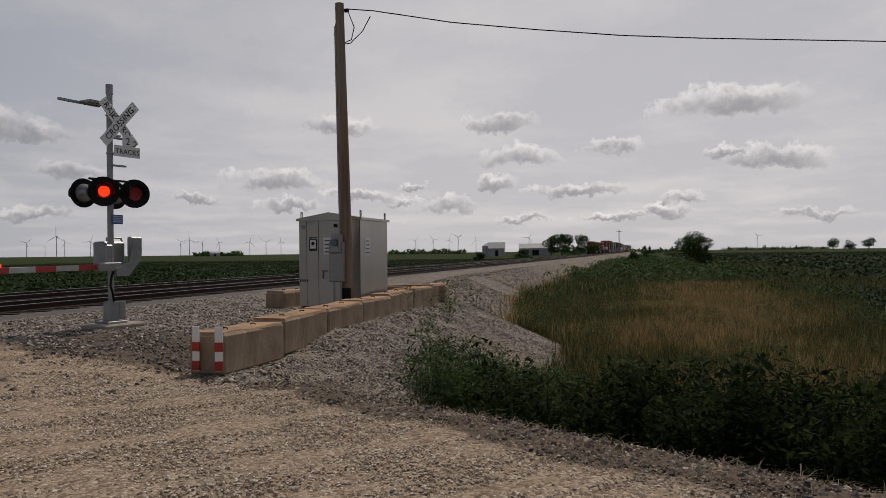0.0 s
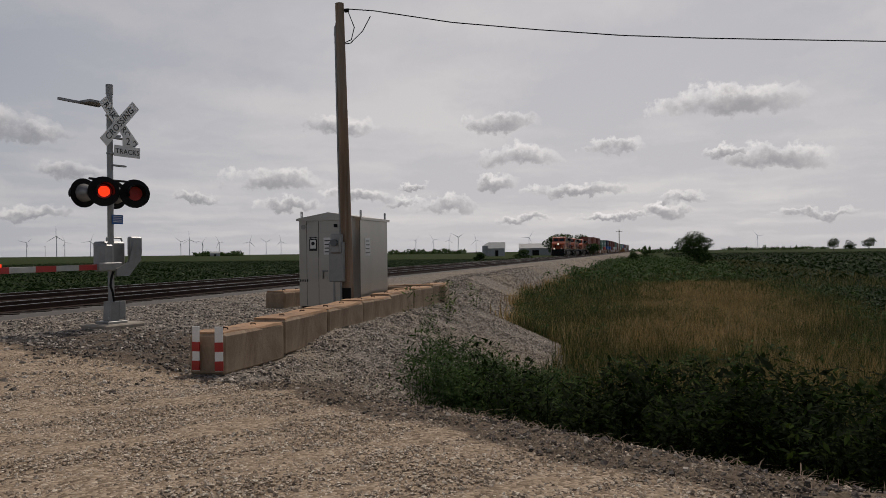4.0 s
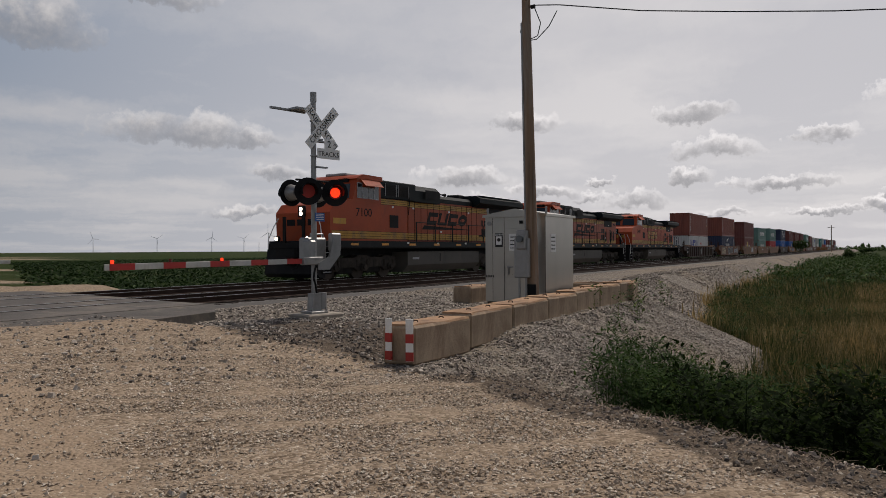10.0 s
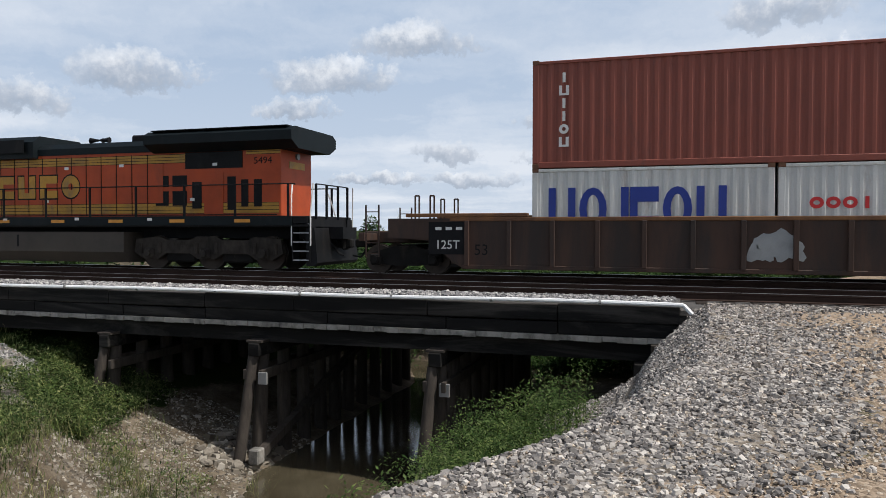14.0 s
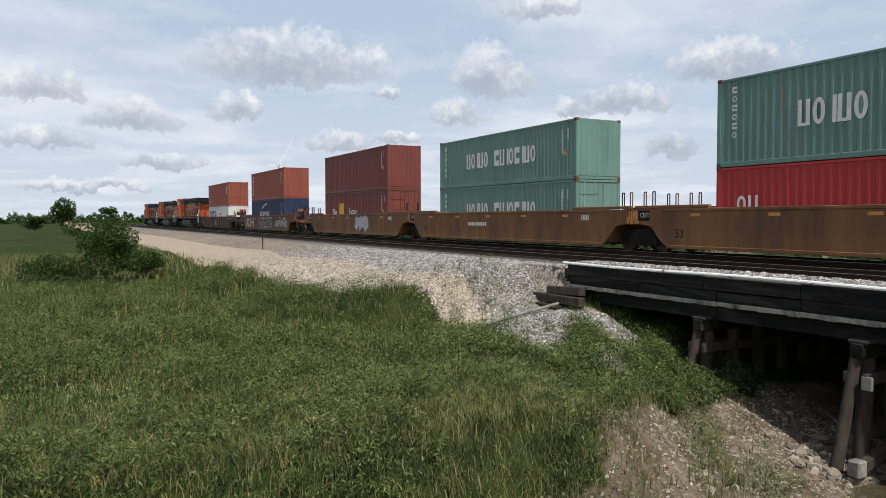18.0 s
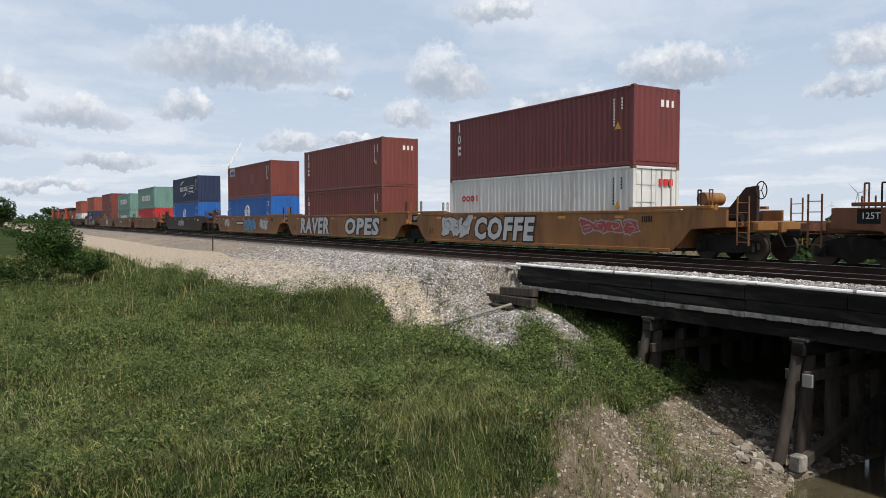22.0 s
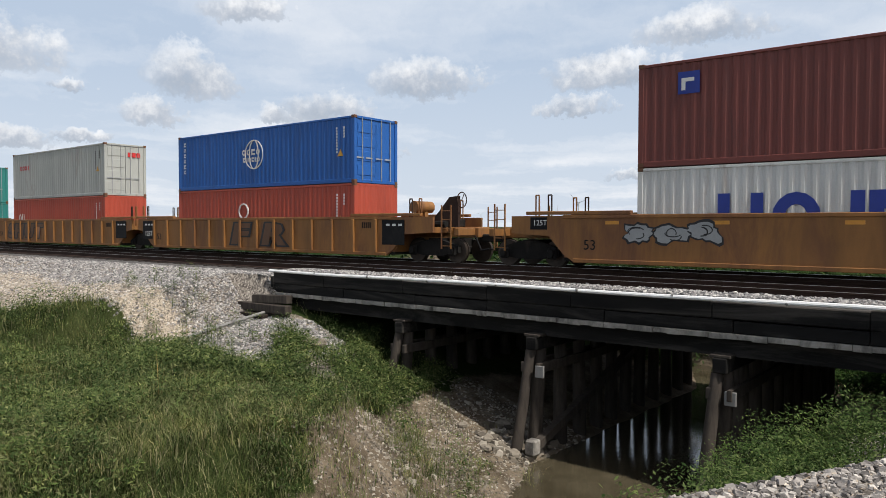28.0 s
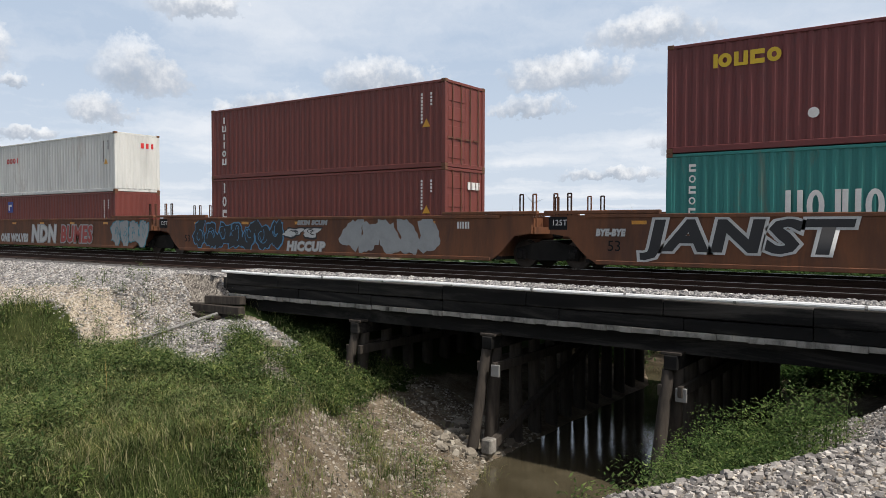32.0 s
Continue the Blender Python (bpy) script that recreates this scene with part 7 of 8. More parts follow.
def well_car(units, paint, ribbed, label, art):
    s0 = units[0]
    root = rolling(thing("well_car", label, "rail car", "well cars"), s0)
    mt = CAR_PAINT[paint]
    edge = CAR_PAINT["tan"] if s0 == S[0] else mt
    hw = 1.47
    for ui, s in enumerate(units):
        c = s - s0 + LEN / 2
        first, last = ui == 0, ui == len(units) - 1
        a, b = c - WELL, c + WELL
        for sx in (1, -1):
            x0, x1 = sorted((sx * hw, sx * (hw - 0.09)))
            f = part("well_side", Mesh().prism([(a, 0.45), (a + 0.35, 0.22), (b - 0.35, 0.22), (b, 0.45), (b, 1.60), (a, 1.60)], "x", x0, x1), mt, root)
            xo = sorted((sx * (hw + 0.035), sx * (hw - 0.12)))
            part("top_chord", Mesh().box(*xo, a, b, 1.52, 1.63, 0.015), edge, f)
            part("bottom_chord", Mesh().box(*xo, a + 0.35, b - 0.35, 0.20, 0.32, 0.015), mt, f)
            for e0, e1 in ((a - 1.3, a + 2.2), (b - 2.2, b + 1.3)):
                part("end_chord", Mesh().box(*xo, e0, e1, 1.635, 1.74, 0.015), edge, f)
            if ribbed:
                for y in np.arange(a + 0.5, b - 0.2, 1.18):
                    part("rib", Mesh().box(*sorted((sx * hw, sx * (hw + 0.10))), y - 0.06, y + 0.06, 0.3, 1.53, 0.01), mt, f)
            else:
                for y in np.arange(a + 1.4, b - 1, 3.1):
                    part("reflector", Mesh().box(*sorted((sx * hw, sx * (hw + 0.008))), y, y + 0.42, 1.34, 1.44), REFLECT, f)
        part("well_floor", Mesh().box(-hw + 0.1, hw - 0.1, a, b, 0.24, 0.34), UNDER, root)
        for yy in (a, b - 0.1):
            part("bulkhead", Mesh().box(-hw + 0.1, hw - 0.1, yy, yy + 0.1, 0.34, 1.55), mt, root)
        for sgn, end in ((-1, first), (1, last)):
            e = c + sgn * WELL
            out = 11.35 if end else 9.62
            y0, y1 = sorted((e, c + sgn * (10.2 if end else 9.5)))
            for sx in (1, -1):
                x0, x1 = sorted((sx * hw, sx * (hw - 0.1)))
                pr = [(e, 0.45), (e + sgn * 0.5, 0.98), (c + sgn * (10.2 if end else 9.45), 1.06), (c + sgn * (10.2 if end else 9.45), 1.6), (e, 1.6)]
                part("end_side", Mesh().prism(pr, "x", x0, x1), mt, root)
            part("end_platform", Mesh().box(-hw + 0.1, hw - 0.1, y0, y1, 1.05, 1.25), mt, root)
            part("centre_sill", Mesh().box(-0.35, 0.35, *sorted((e, c + sgn * out)), 0.88, 1.24, 0.03), mt, root)
            for sx in (-1, 1):
                for dy in (0.55, 1.0):
                    part("guide_post", Mesh().tube([(sx * 1.2, e + sgn * dy, 1.2), (sx * 1.2, e + sgn * dy, 2.25), (sx * 1.2, e + sgn * (dy + 0.12), 2.25), (sx * 1.2, e + sgn * (dy + 0.12), 1.2)], 0.025), RAIL_SIDE if dy < 0.6 else mt, root)
            if end:
                part("end_sill", Mesh().box(-1.3, 1.3, *sorted((c + sgn * 11.0, c + sgn * 11.2)), 0.95, 1.2, 0.02), mt, root)
                part("coupler", Mesh().box(-0.13, 0.13, *sorted((c + sgn * 11.2, c + sgn * 11.84)), 0.74, 1.0, 0.04), UNDER, root)
                part("air_hose", Mesh().tube([(0.35, c + sgn * 11.2, 0.95), (0.4, c + sgn * 11.5, 0.45), (0.35, c + sgn * 11.8, 0.5)], 0.03), BLACK, root)
                bogie(root, c + sgn * 9.85)
                for sx in (1, -1):
                    l = part("ladder_rail", Mesh().box(*sorted((sx * 1.36, sx * 1.40)), *sorted((c + sgn * 10.5, c + sgn * 10.54)), 0.5, 2.0), mt, root)
                    part("ladder_rail", Mesh().box(*sorted((sx * 1.36, sx * 1.40)), *sorted((c + sgn * 10.9, c + sgn * 10.94)), 0.5, 2.0), mt, root)
                    for z in np.arange(0.6, 1.95, 0.3):
                        part("rung", Mesh().rod((sx * 1.38, c + sgn * 10.5, z), (sx * 1.38, c + sgn * 10.92, z), 0.014, 6), mt, l)
                if sgn > 0:
                    part("brake_stand", Mesh().prism([(e + sgn * 0.9, 1.25), (e + sgn * 2.3, 1.25), (e + sgn * 2.3, 2.35), (e + sgn * 1.9, 2.3)], "x", 0.5, 0.62), RAIL_SIDE, root)
                wy = e + sgn * 2.42
                bw = Mesh()
                pts = [(0.56 + 0.27 * math.cos(t), wy, 2.2 + 0.27 * math.sin(t)) for t in np.linspace(0, 6.2832, 17)]
                bw.tube(pts, 0.02, 5)
                for t in (0, 2.09, 4.19):
                    bw.rod((0.56, wy, 2.2), (0.56 + 0.27 * math.cos(t), wy, 2.2 + 0.27 * math.sin(t)), 0.014, 5)
                if sgn > 0:
                    part("brake_wheel", bw, RAIL_SIDE, root)
                    part("air_tank", Mesh().rod((-0.2, e + 0.35, 1.98), (0.75, e + 0.35, 1.98), 0.22, 14).box(0.1, 0.3, e + 0.2, e + 0.5, 1.3, 1.8), mt, root, smooth=True)
                part("brake_gear", Mesh().rod((0.9, e + sgn * 1.2, 1.35), (0.9, e + sgn * 2.0, 1.35), 0.12, 8).box(-0.9, 0.3, *sorted((e + sgn * 0.9, e + sgn * 1.5)), 1.25, 1.55, 0.04), UNDER, root)
            elif sgn > 0:
                bogie(root, c + 9.77)
                part("joint_plate", Mesh().rod((0, c + 9.77, 0.95), (0, c + 9.77, 1.3), 0.4, 14), UNDER, root)
        side_text("53", 0.42, BLACK, root, a + 0.9, 0.72, hw + 0.006)
        if ribbed:
            for y0 in (a - 0.62, b - 0.55):
                part("stencil_panel", plate(y0, y0 + 1.1, 0.6, 1.5, hw + 0.012, 0.004), BLACK, root, "black stencil panel")
                for k in range(3):
                    part("small_stencil", plate(y0 + 0.2 + 0.3 * k, y0 + 0.38 + 0.3 * k, 1.28, 1.36, hw + 0.017, 0.003), WHITE, root)
            side_text("125T", 0.34, WHITE, root, a - 0.07, 0.86, hw + 0.018)
        else:
            part("stencil_panel", plate(a - 1.15, a - 0.55, 0.98 + 0.2, 1.56, hw + 0.002, 0.004), BLACK, root)
        if not ribbed and not (first and ui == 0 and len(units) == 1):
            side_text("125T", 0.24, WHITE, root, a - 0.8, 1.38, hw + 0.008)
        show = s0 == S[6] and ui == 0 or s0 == S[9] and ui == 2 or s0 == S[2] and ui == 1
        if s0 == S[6] and ui == 0:
            part("identity_panel", plate(c - 2.6, c - 0.6, 0.86, 1.16, hw + 0.002, 0.004), BLACK, root)
        if s0 == S[9] and ui == 2:
            part("load_panel", plate(c - 1.75, c - 0.1, 0.92, 1.42, hw + 0.026, 0.004), SPRAY["tan"], root, "tan load limit panel")
            side_text("LD LMT 115400 PER UNIT", 0.115, BLACK, root, c - 0.92, 1.05, hw + 0.032)
        first_bar, step = (c + 1.3, 0.31) if s0 == S[9] else (c - 2.5, 0.18)
        for k in range(10 if show else 0):
            y = first_bar + step * k + (0.3 * step if k > 3 else 0)
            part("identity_bar", Mesh().box(hw + 0.007, hw + 0.010, y, y + 0.7 * step, 0.92, 0.92 + step), WHITE, root)
        for k in range(5):
            m = Mesh().box(hw + 0.004, hw + 0.008, b - 1.6 + 0.1 * k, b - 1.54 + 0.1 * k, 1.2, 1.42)
            part("small_stencil", m, WHITE if paint != "yellow" else BLACK, root)
    for seed, (u, f0, f1, z0, z1, fill, line, *word) in enumerate(art):
        c = units[u] - s0 + LEN / 2
        if word:
            sprayed_word(root, word[0], c + f0, c + f1, z0, z1, fill, line, hw + 0.008, 0.15)
            continue
        spray(root, c + f0, c + f1, z0, z1, fill, line, seed * 7 + len(art) + u + int(abs(s0)), hw + 0.008)
    return root


well_car(S[0:1], "brown", True, "dark brown ribbed well car with a yellow top edge", [(0, -0.6, 0.5, 0.5, 1.2, "grey", "grey")])
well_car(S[1:2], "rust", False, "rust-brown well car with sprayed lettering", [(0, -7.6, -3.9, 0.4, 1.5, "tan", "black", "KH"), (0, -2.2, 2.6, 0.4, 1.45, "black", "white"), (0, 4.0, 8.0, 0.5, 1.2, "grey", "black")])
well_car(S[2:5], "tan", False, "tan-brown three-unit articulated well car", [(0, 1.0, 3.4, 0.5, 1.5, "white", "grey")])
well_car(S[5:6], "brown", False, "dark brown single well car with amber reflectors", [(0, -2.2, 0.6, 0.6, 1.3, "grey", "black")])
well_car(S[6:9], "yellow", False, "mustard yellow three-unit well car with sprayed lettering", [(0, -6.3, -4.8, 0.7, 1.4, "white", "grey"), (0, -0.2, 3.0, 0.35, 1.4, "blue", "black"), (0, 4.0, 6.0, 0.6, 1.3, "white", "grey"), (1, -6.3, -0.9, 0.26, 1.54, "white", "black", "RAVER"), (1, 1.4, 6.4, 0.3, 1.5, "white", "black", "OPES"), (2, -6.4, -3.8, 0.4, 1.5, "white", "black"), (2, -3.6, 1.0, 0.3, 1.5, "white", "black", "COFFE"), (2, 3.6, 6.6, 0.8, 1.3, "red", "grey")])
well_car(S[9:12], "rust", False, "rusty orange three-unit well car covered in sprayed lettering", [(0, -6.8, -4.6, 0.4, 1.4, "white", "black"), (0, -1.2, 0.2, 0.42, 0.85, "white", "grey", "TROLL"), (0, 0.9, 6.4, 0.35, 1.5, "grey", "black"), (1, -7.6, -1.2, 0.3, 1.5, "grey", "violet"), (1, -3.9, -0.4, 0.7, 1.45, "tan", "tan"), (1, 0.4, 6.0, 0.35, 1.4, "black", "grey"), (2, -5.8, -3.6, 0.5, 1.3, "grey", "umber"), (2, -2.6, 0.9, 0.3, 1.4, "umber", "blue")])
well_car(S[12:13], "yellow", True, "mustard ribbed single well car", [])
well_car(S[13:16], "yellow", True, "mustard yellow ribbed three-unit well car", [(1, -6.4, -0.9, 0.4, 1.45, "umber", "black", "SHUT"), (2, -1.6, 2.6, 0.4, 1.45, "umber", "black", "F R")])
well_car(S[16:19], "yellow", False, "mustard yellow three-unit well car with bright sprayed lettering", [(0, 0.4, 6.6, 0.3, 1.5, "violet", "black"), (0, -6.4, -3.6, 0.85, 1.35, "grey", "black"), (1, -6.9, -0.6, 0.4, 1.4, "blue", "blue"), (1, -6.0, -1.3, 0.27, 1.54, "green", "black", "TELLO"), (1, -0.7, 1.3, 0.85, 1.45, "white", "tan"), (1, 1.4, 7.4, 0.3, 1.5, "teal", "white"), (2, -7.2, -1.9, 0.27, 1.54, "black", "white", "CHESTR"), (2, -0.6, 5.4, 0.35, 1.5, "grey", "black")])
well_car(S[19:22], "rust", False, "rust-red three-unit well car covered in sprayed lettering", [(0, -5.2, -2.0, 0.34, 0.85, "white", "grey", "ONE WOLVES"), (0, -1.7, 1.1, 0.34, 1.35, "white", "grey", "NDN"), (0, 1.4, 4.6, 0.34, 1.35, "red", "grey", "BUMES"), (0, 6.2, 9.2, 0.3, 1.6, "grey", "teal"), (1, -7.0, -1.4, 0.32, 1.52, "black", "blue"), (1, -1.2, 0.9, 0.3, 0.72, "white", "grey", "HICCUP"), (1, -1.3, 0.6, 0.85, 1.2, "white", "black"), (1, -0.6, 1.0, 1.3, 1.5, "grey", "grey", "SKIN SCUM"), (1, 1.8, 6.0, 0.35, 1.5, "grey", "grey"), (2, -8.0, -7.1, 1.0, 1.22, "white", "grey", "BYE-BYE"), (2, -6.8, -1.4, 0.3, 1.54, "black", "white", "JANST")])
# ---------------------------------------------------------------- crossing signals
STEEL = plain("galvanised_steel", (0.30, 0.30, 0.295), 0.45, 0.6, 0.2, 3.0, (0.25, 0.24, 0.22), 0.66, 0.05)
SHEET = plain("sheet_aluminium", (0.44, 0.42, 0.38), 0.32, 0.75, 0.08, 1.2, None, 0.66, 0.0, 2.0, stretch=(1, 1, 0.3))
SIGN = plain("sign_white", (0.80, 0.80, 0.78), 0.5, 0, 0.08, 3.0, bump=0.02)
INK = plain("sign_black", (0.012, 0.012, 0.012), 0.6, 0, 0.1, bump=0)
# arm white dimmed below SIGN for its backlit side; only the stains are weathering
ARM_WHITE = plain("shaded_arm_white", (0.44, 0.45, 0.43), 0.55, 0, 0.2, 3.0, (0.30, 0.29, 0.26), 0.6, 0.03)
STRIPE_RED = plain("reflective_red", (0.38, 0.022, 0.018), 0.4, 0, 0.15, 6, (0.30, 0.03, 0.02), 0.66, 0.02)
BLUE_SIGN = plain("blue_sign", (0.02, 0.11, 0.36), 0.5, 0, 0.1, bump=0)
DARK_LENS = plain("dark_red_lens", (0.10, 0.006, 0.006), 0.2, 0, 0.2, bump=0)
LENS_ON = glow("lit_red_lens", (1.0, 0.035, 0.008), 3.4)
LENS_DIM = glow("dim_red_lens", (0.30, 0.012, 0.006), 0.05)


def face_text(body, size, parent, x, y, z, turn=0.0, sx=1.0, ink=None):
    """Letters on a face that looks to local -y."""
    ob = part("lettering", text_mesh(body, size, ink or INK, 0, 0.002, sx, 1.08), ink or INK, parent)
    ob.matrix_basis = Matrix.Translation((x, y, z)) @ Matrix.Rotation(radians(turn), 4, "Y") @ Matrix.Rotation(radians(90), 4, "X")
    return ob


def lamp(root, x, y, lens, back=False, aim=0.0):
    """A flasher on its stalk: disc, housing, lens and visor, turned about its own centre by aim."""
    sg = 1 if back else -1
    h = part("lamp", Mesh().rod((0, 0, 0), (0, sg * 0.025, 0), 0.31, 28), BLACK, root, "black round signal backing disc", smooth=True, at=pose(x, y, 2.78, 0, 0, aim))
    part("housing", Mesh().rod((0, -sg * 0.26, 0), (0, 0, 0), 0.13, 16, 0.2), STEEL if back else BLACK, h, smooth=True)
    part("lens", Mesh().rod((0, sg * 0.026, 0), (0, sg * 0.04, 0), 0.15, 20), lens, h)
    hood, n = Mesh(), 14
    for i in range(n):
        a0, a1 = math.pi * (i / n * 1.3 - 0.15), math.pi * ((i + 1) / n * 1.3 - 0.15)
        y0, y1 = sg * 0.02, sg * 0.28
        for r in (0.165, 0.173):
            p, q = (r * math.cos(a0), r * math.sin(a0)), (r * math.cos(a1), r * math.sin(a1))
            hood.quad((p[0], y0, p[1]), (q[0], y0, q[1]), (q[0], y1, q[1]), (p[0], y1, p[1]))
    part("visor", hood, BLACK, h)


AIM = -27.0          # the flashers look down the road approach
FLASHERS = []


def crossing_signal(m, arm, label):
    root = thing("crossing_signal", label, "railway signal", "crossing signals", m)
    part("mast", Mesh().rod((0, 0, 0.3), (0, 0, 4.94), 0.064, 16), STEEL, root, smooth=True)
    part("mast_cap", Mesh().rod((0, 0, 4.90), (0, 0, 5.11), 0.075, 14), STEEL, root)
    b = part("base", Mesh().prism([(-0.12, 0), (0.12, 0), (0.10, 0.46), (-0.10, 0.46)], "y", -0.11, 0.11).box(-0.24, 0.24, -0.22, 0.22, -0.02, 0.05, 0.01), STEEL, root)
    part("junction_box", Mesh().rod((0.2, -0.05, 0.08), (0.2, -0.05, 0.46), 0.1, 14), STEEL, b, smooth=True)
    for x in (-0.2, 0.2):
        for y in (-0.18, 0.18):
            part("anchor_bolt", Mesh().rod((x, y, 0.04), (x, y, 0.14), 0.016, 6), STEEL, b)
    # crossbuck
    for sgn, nm in ((1, "blade"), (-1, "blade")):
        y = -0.11 + 0.012 * sgn
        bl = part("sign_blade", Mesh().box(-0.61, 0.61, -0.006, 0.006, -0.115, 0.115, 0.004), SIGN, root, "white sign blade")
        bl.matrix_basis = Matrix.Translation((0.16, y, 4.29)) @ Matrix.Rotation(radians(48 * sgn), 4, "Y")
    t = 48
    for word, off in (("RAIL", -0.34), ("ROAD", 0.36)):
        face_text(word, 0.19, root, 0.16 + off * math.cos(radians(t)), -0.106, 4.29 - off * math.sin(radians(t)), t, 0.9)
    face_text("CROSSING", 0.19, root, 0.16, -0.132, 4.29, -t, 1.0)
    part("sign_bracket", Mesh().box(-0.09, 0.2, -0.105, 0.02, 4.0, 4.04).box(-0.09, 0.2, -0.105, 0.02, 4.42, 4.46), STEEL, root)
    part("track_sign", Mesh().box(0.02, 0.68, -0.116, -0.104, 3.58, 3.82, 0.004).box(0.23, 0.50, -0.116, -0.104, 3.82, 4.06, 0.004), SIGN, root, "white track count sign")
    face_text("2", 0.22, root, 0.365, -0.12, 3.92)
    face_text("TRACKS", 0.155, root, 0.35, -0.12, 3.69, 0, 1.0)
    part("sign_bracket", Mesh().box(-0.08, 0.3, -0.1, 0.02, 3.62, 3.65).box(-0.08, 0.3, -0.1, 0.02, 3.96, 3.99), STEEL, root)
    part("bar_bracket", Mesh().box(-0.95, 0.0, 0.3, 0.36, 4.66, 4.71).box(-0.45, 0.0, 0.02, 0.36, 4.68, 4.73), STEEL, root, "flat steel bracket arm")
    part("short_bracket", Mesh().box(0.0, 0.32, -0.12, -0.04, 3.36, 3.395), STEEL, root)
    # lamps
    part("lamp_arm", Mesh().rod((-0.5, 0, 3.06), (0.5, 0, 3.06), 0.025, 8).rod((-0.38, -0.2, 2.78), (-0.38, 0.2, 2.78), 0.05, 8).rod((0.38, -0.2, 2.78), (0.38, 0.2, 2.78), 0.05, 8).rod((-0.4, 0, 2.82), (0.4, 0, 2.82), 0.03, 8), BLACK, root)
    lamp(root, -0.38, -0.30, LENS_DIM, False, AIM)
    lamp(root, 0.38, -0.30, LENS_DIM, False, AIM)
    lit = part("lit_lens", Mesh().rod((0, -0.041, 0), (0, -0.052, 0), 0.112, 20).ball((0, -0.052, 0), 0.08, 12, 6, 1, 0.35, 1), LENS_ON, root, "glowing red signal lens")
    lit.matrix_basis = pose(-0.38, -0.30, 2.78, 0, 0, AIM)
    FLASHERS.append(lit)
    lamp(root, -0.38, 0.34, DARK_LENS, True)
    lamp(root, 0.38, 0.34, DARK_LENS, True)
    part("notice_plate", Mesh().box(-0.03, 0.24, -0.09, -0.08, 2.12, 2.32), BLUE_SIGN, root, "small blue notice plate")
    bars = Mesh()
    for k in range(4):
        bars.box(0.0, 0.21, -0.094, -0.09, 2.16 + 0.04 * k, 2.175 + 0.04 * k)
    part("notice_lines", bars, SIGN, root)
    if not arm:
        a = part("gate_arm", Mesh().box(-0.012, 0.012, 0.2, 5.0, -0.055, 0.055, 0.005), ARM_WHITE, root, "lowered white gate arm with red bands", at=m.inverted() @ pose(-25.05, 9.1, 0.95))
        for k in range(4):
            part("red_band", Mesh().box(-0.015, 0.015, 0.5 + 1.1 * k, 1.0 + 1.1 * k, -0.057, 0.057), STRIPE_RED, a)
        part("gate_machine", Mesh().box(-0.14, 0.42, 0.06, 0.42, 1.0, 1.65, 0.04), STEEL, root, "grey steel gate machine")
        return root
    # gate machine
    g = part("gate_machine", Mesh().box(-0.14, 0.42, 0.06, 0.42, 1.13, 1.75, 0.04).box(-0.2, -0.02, -0.12, 0.2, 1.2, 1.68, 0.03), STEEL, root, "grey steel gate machine")
    part("machine_pipe", Mesh().tube([(0.05, 0.2, 1.75), (0.05, 0.2, 1.83), (0.4, 0.2, 1.83), (0.45, 0.2, 1.72)], 0.02), STEEL, g)
    part("counterweight_plate", Mesh().prism([(0.0, 1.0), (0.3, 1.0), (0.62, 1.35), (0.58, 1.72), (0.42, 1.74), (0.3, 1.3), (0.0, 1.16)], "y", -0.2, -0.14), STEEL, g)
    part("relay_box", Mesh().box(0.55, 0.86, 0.05, 0.2, 1.42, 1.86, 0.03), STEEL, root, "grey steel panel box")
    part("cable", Mesh().tube([(0.0, -0.08, 1.1), (-0.07, -0.1, 0.95), (-0.09, -0.1, 0.8), (-0.02, -0.08, 0.66), (0.02, -0.07, 0.45)], 0.025), BLACK, root)
    # lowered arm, striped, across the road
    inv = m.inverted()
    a = part("gate_arm", Mesh().box(-0.012, 0.012, -5.35, 0.15, -0.055, 0.055, 0.005), ARM_WHITE, root, "lowered white gate arm with red bands", at=inv @ pose(-11.05, 13.05, 1.04, 0.3, 0, 1.0))
    for k in range(5):
        y = -0.36 - 1.1 * k
        part("red_band", Mesh().box(-0.015, 0.015, y - 0.5, y, -0.057, 0.057), STRIPE_RED, a)
    for k, y in enumerate((-5.2, -4.0, -2.75)):
        part("arm_lamp", Mesh().rod((0, y, 0.06), (0, y, 0.115), 0.027, 10), LENS_ON if k != 1 else DARK_LENS, a, "small red arm lamp")
    part("arm_bracket", Mesh().box(-0.07, 0.07, -0.35, 0.35, -0.09, 0.09, 0.02), STEEL, a)
    return root


crossing_signal(pose(-11.14, 13.23, -0.17, 0, 0, 77), True, "steel crossing signal with crossbuck, red lamps and lowered gate")
crossing_signal(pose(-25.2, 8.9, -0.3, 0, 0, 62), False, "far crossing signal with crossbuck and red lamps")
tagged(part("signal_footing", Mesh().box(-0.45, 0.55, -0.4, 0.4, -0.5, -0.02, 0.03), plain("footing_concrete", (0.33, 0.29, 0.24), 0.9), at=pose(-11.14, 13.23, -0.155, 0, 0, 77)), "buried concrete footing under the signal", "footing")

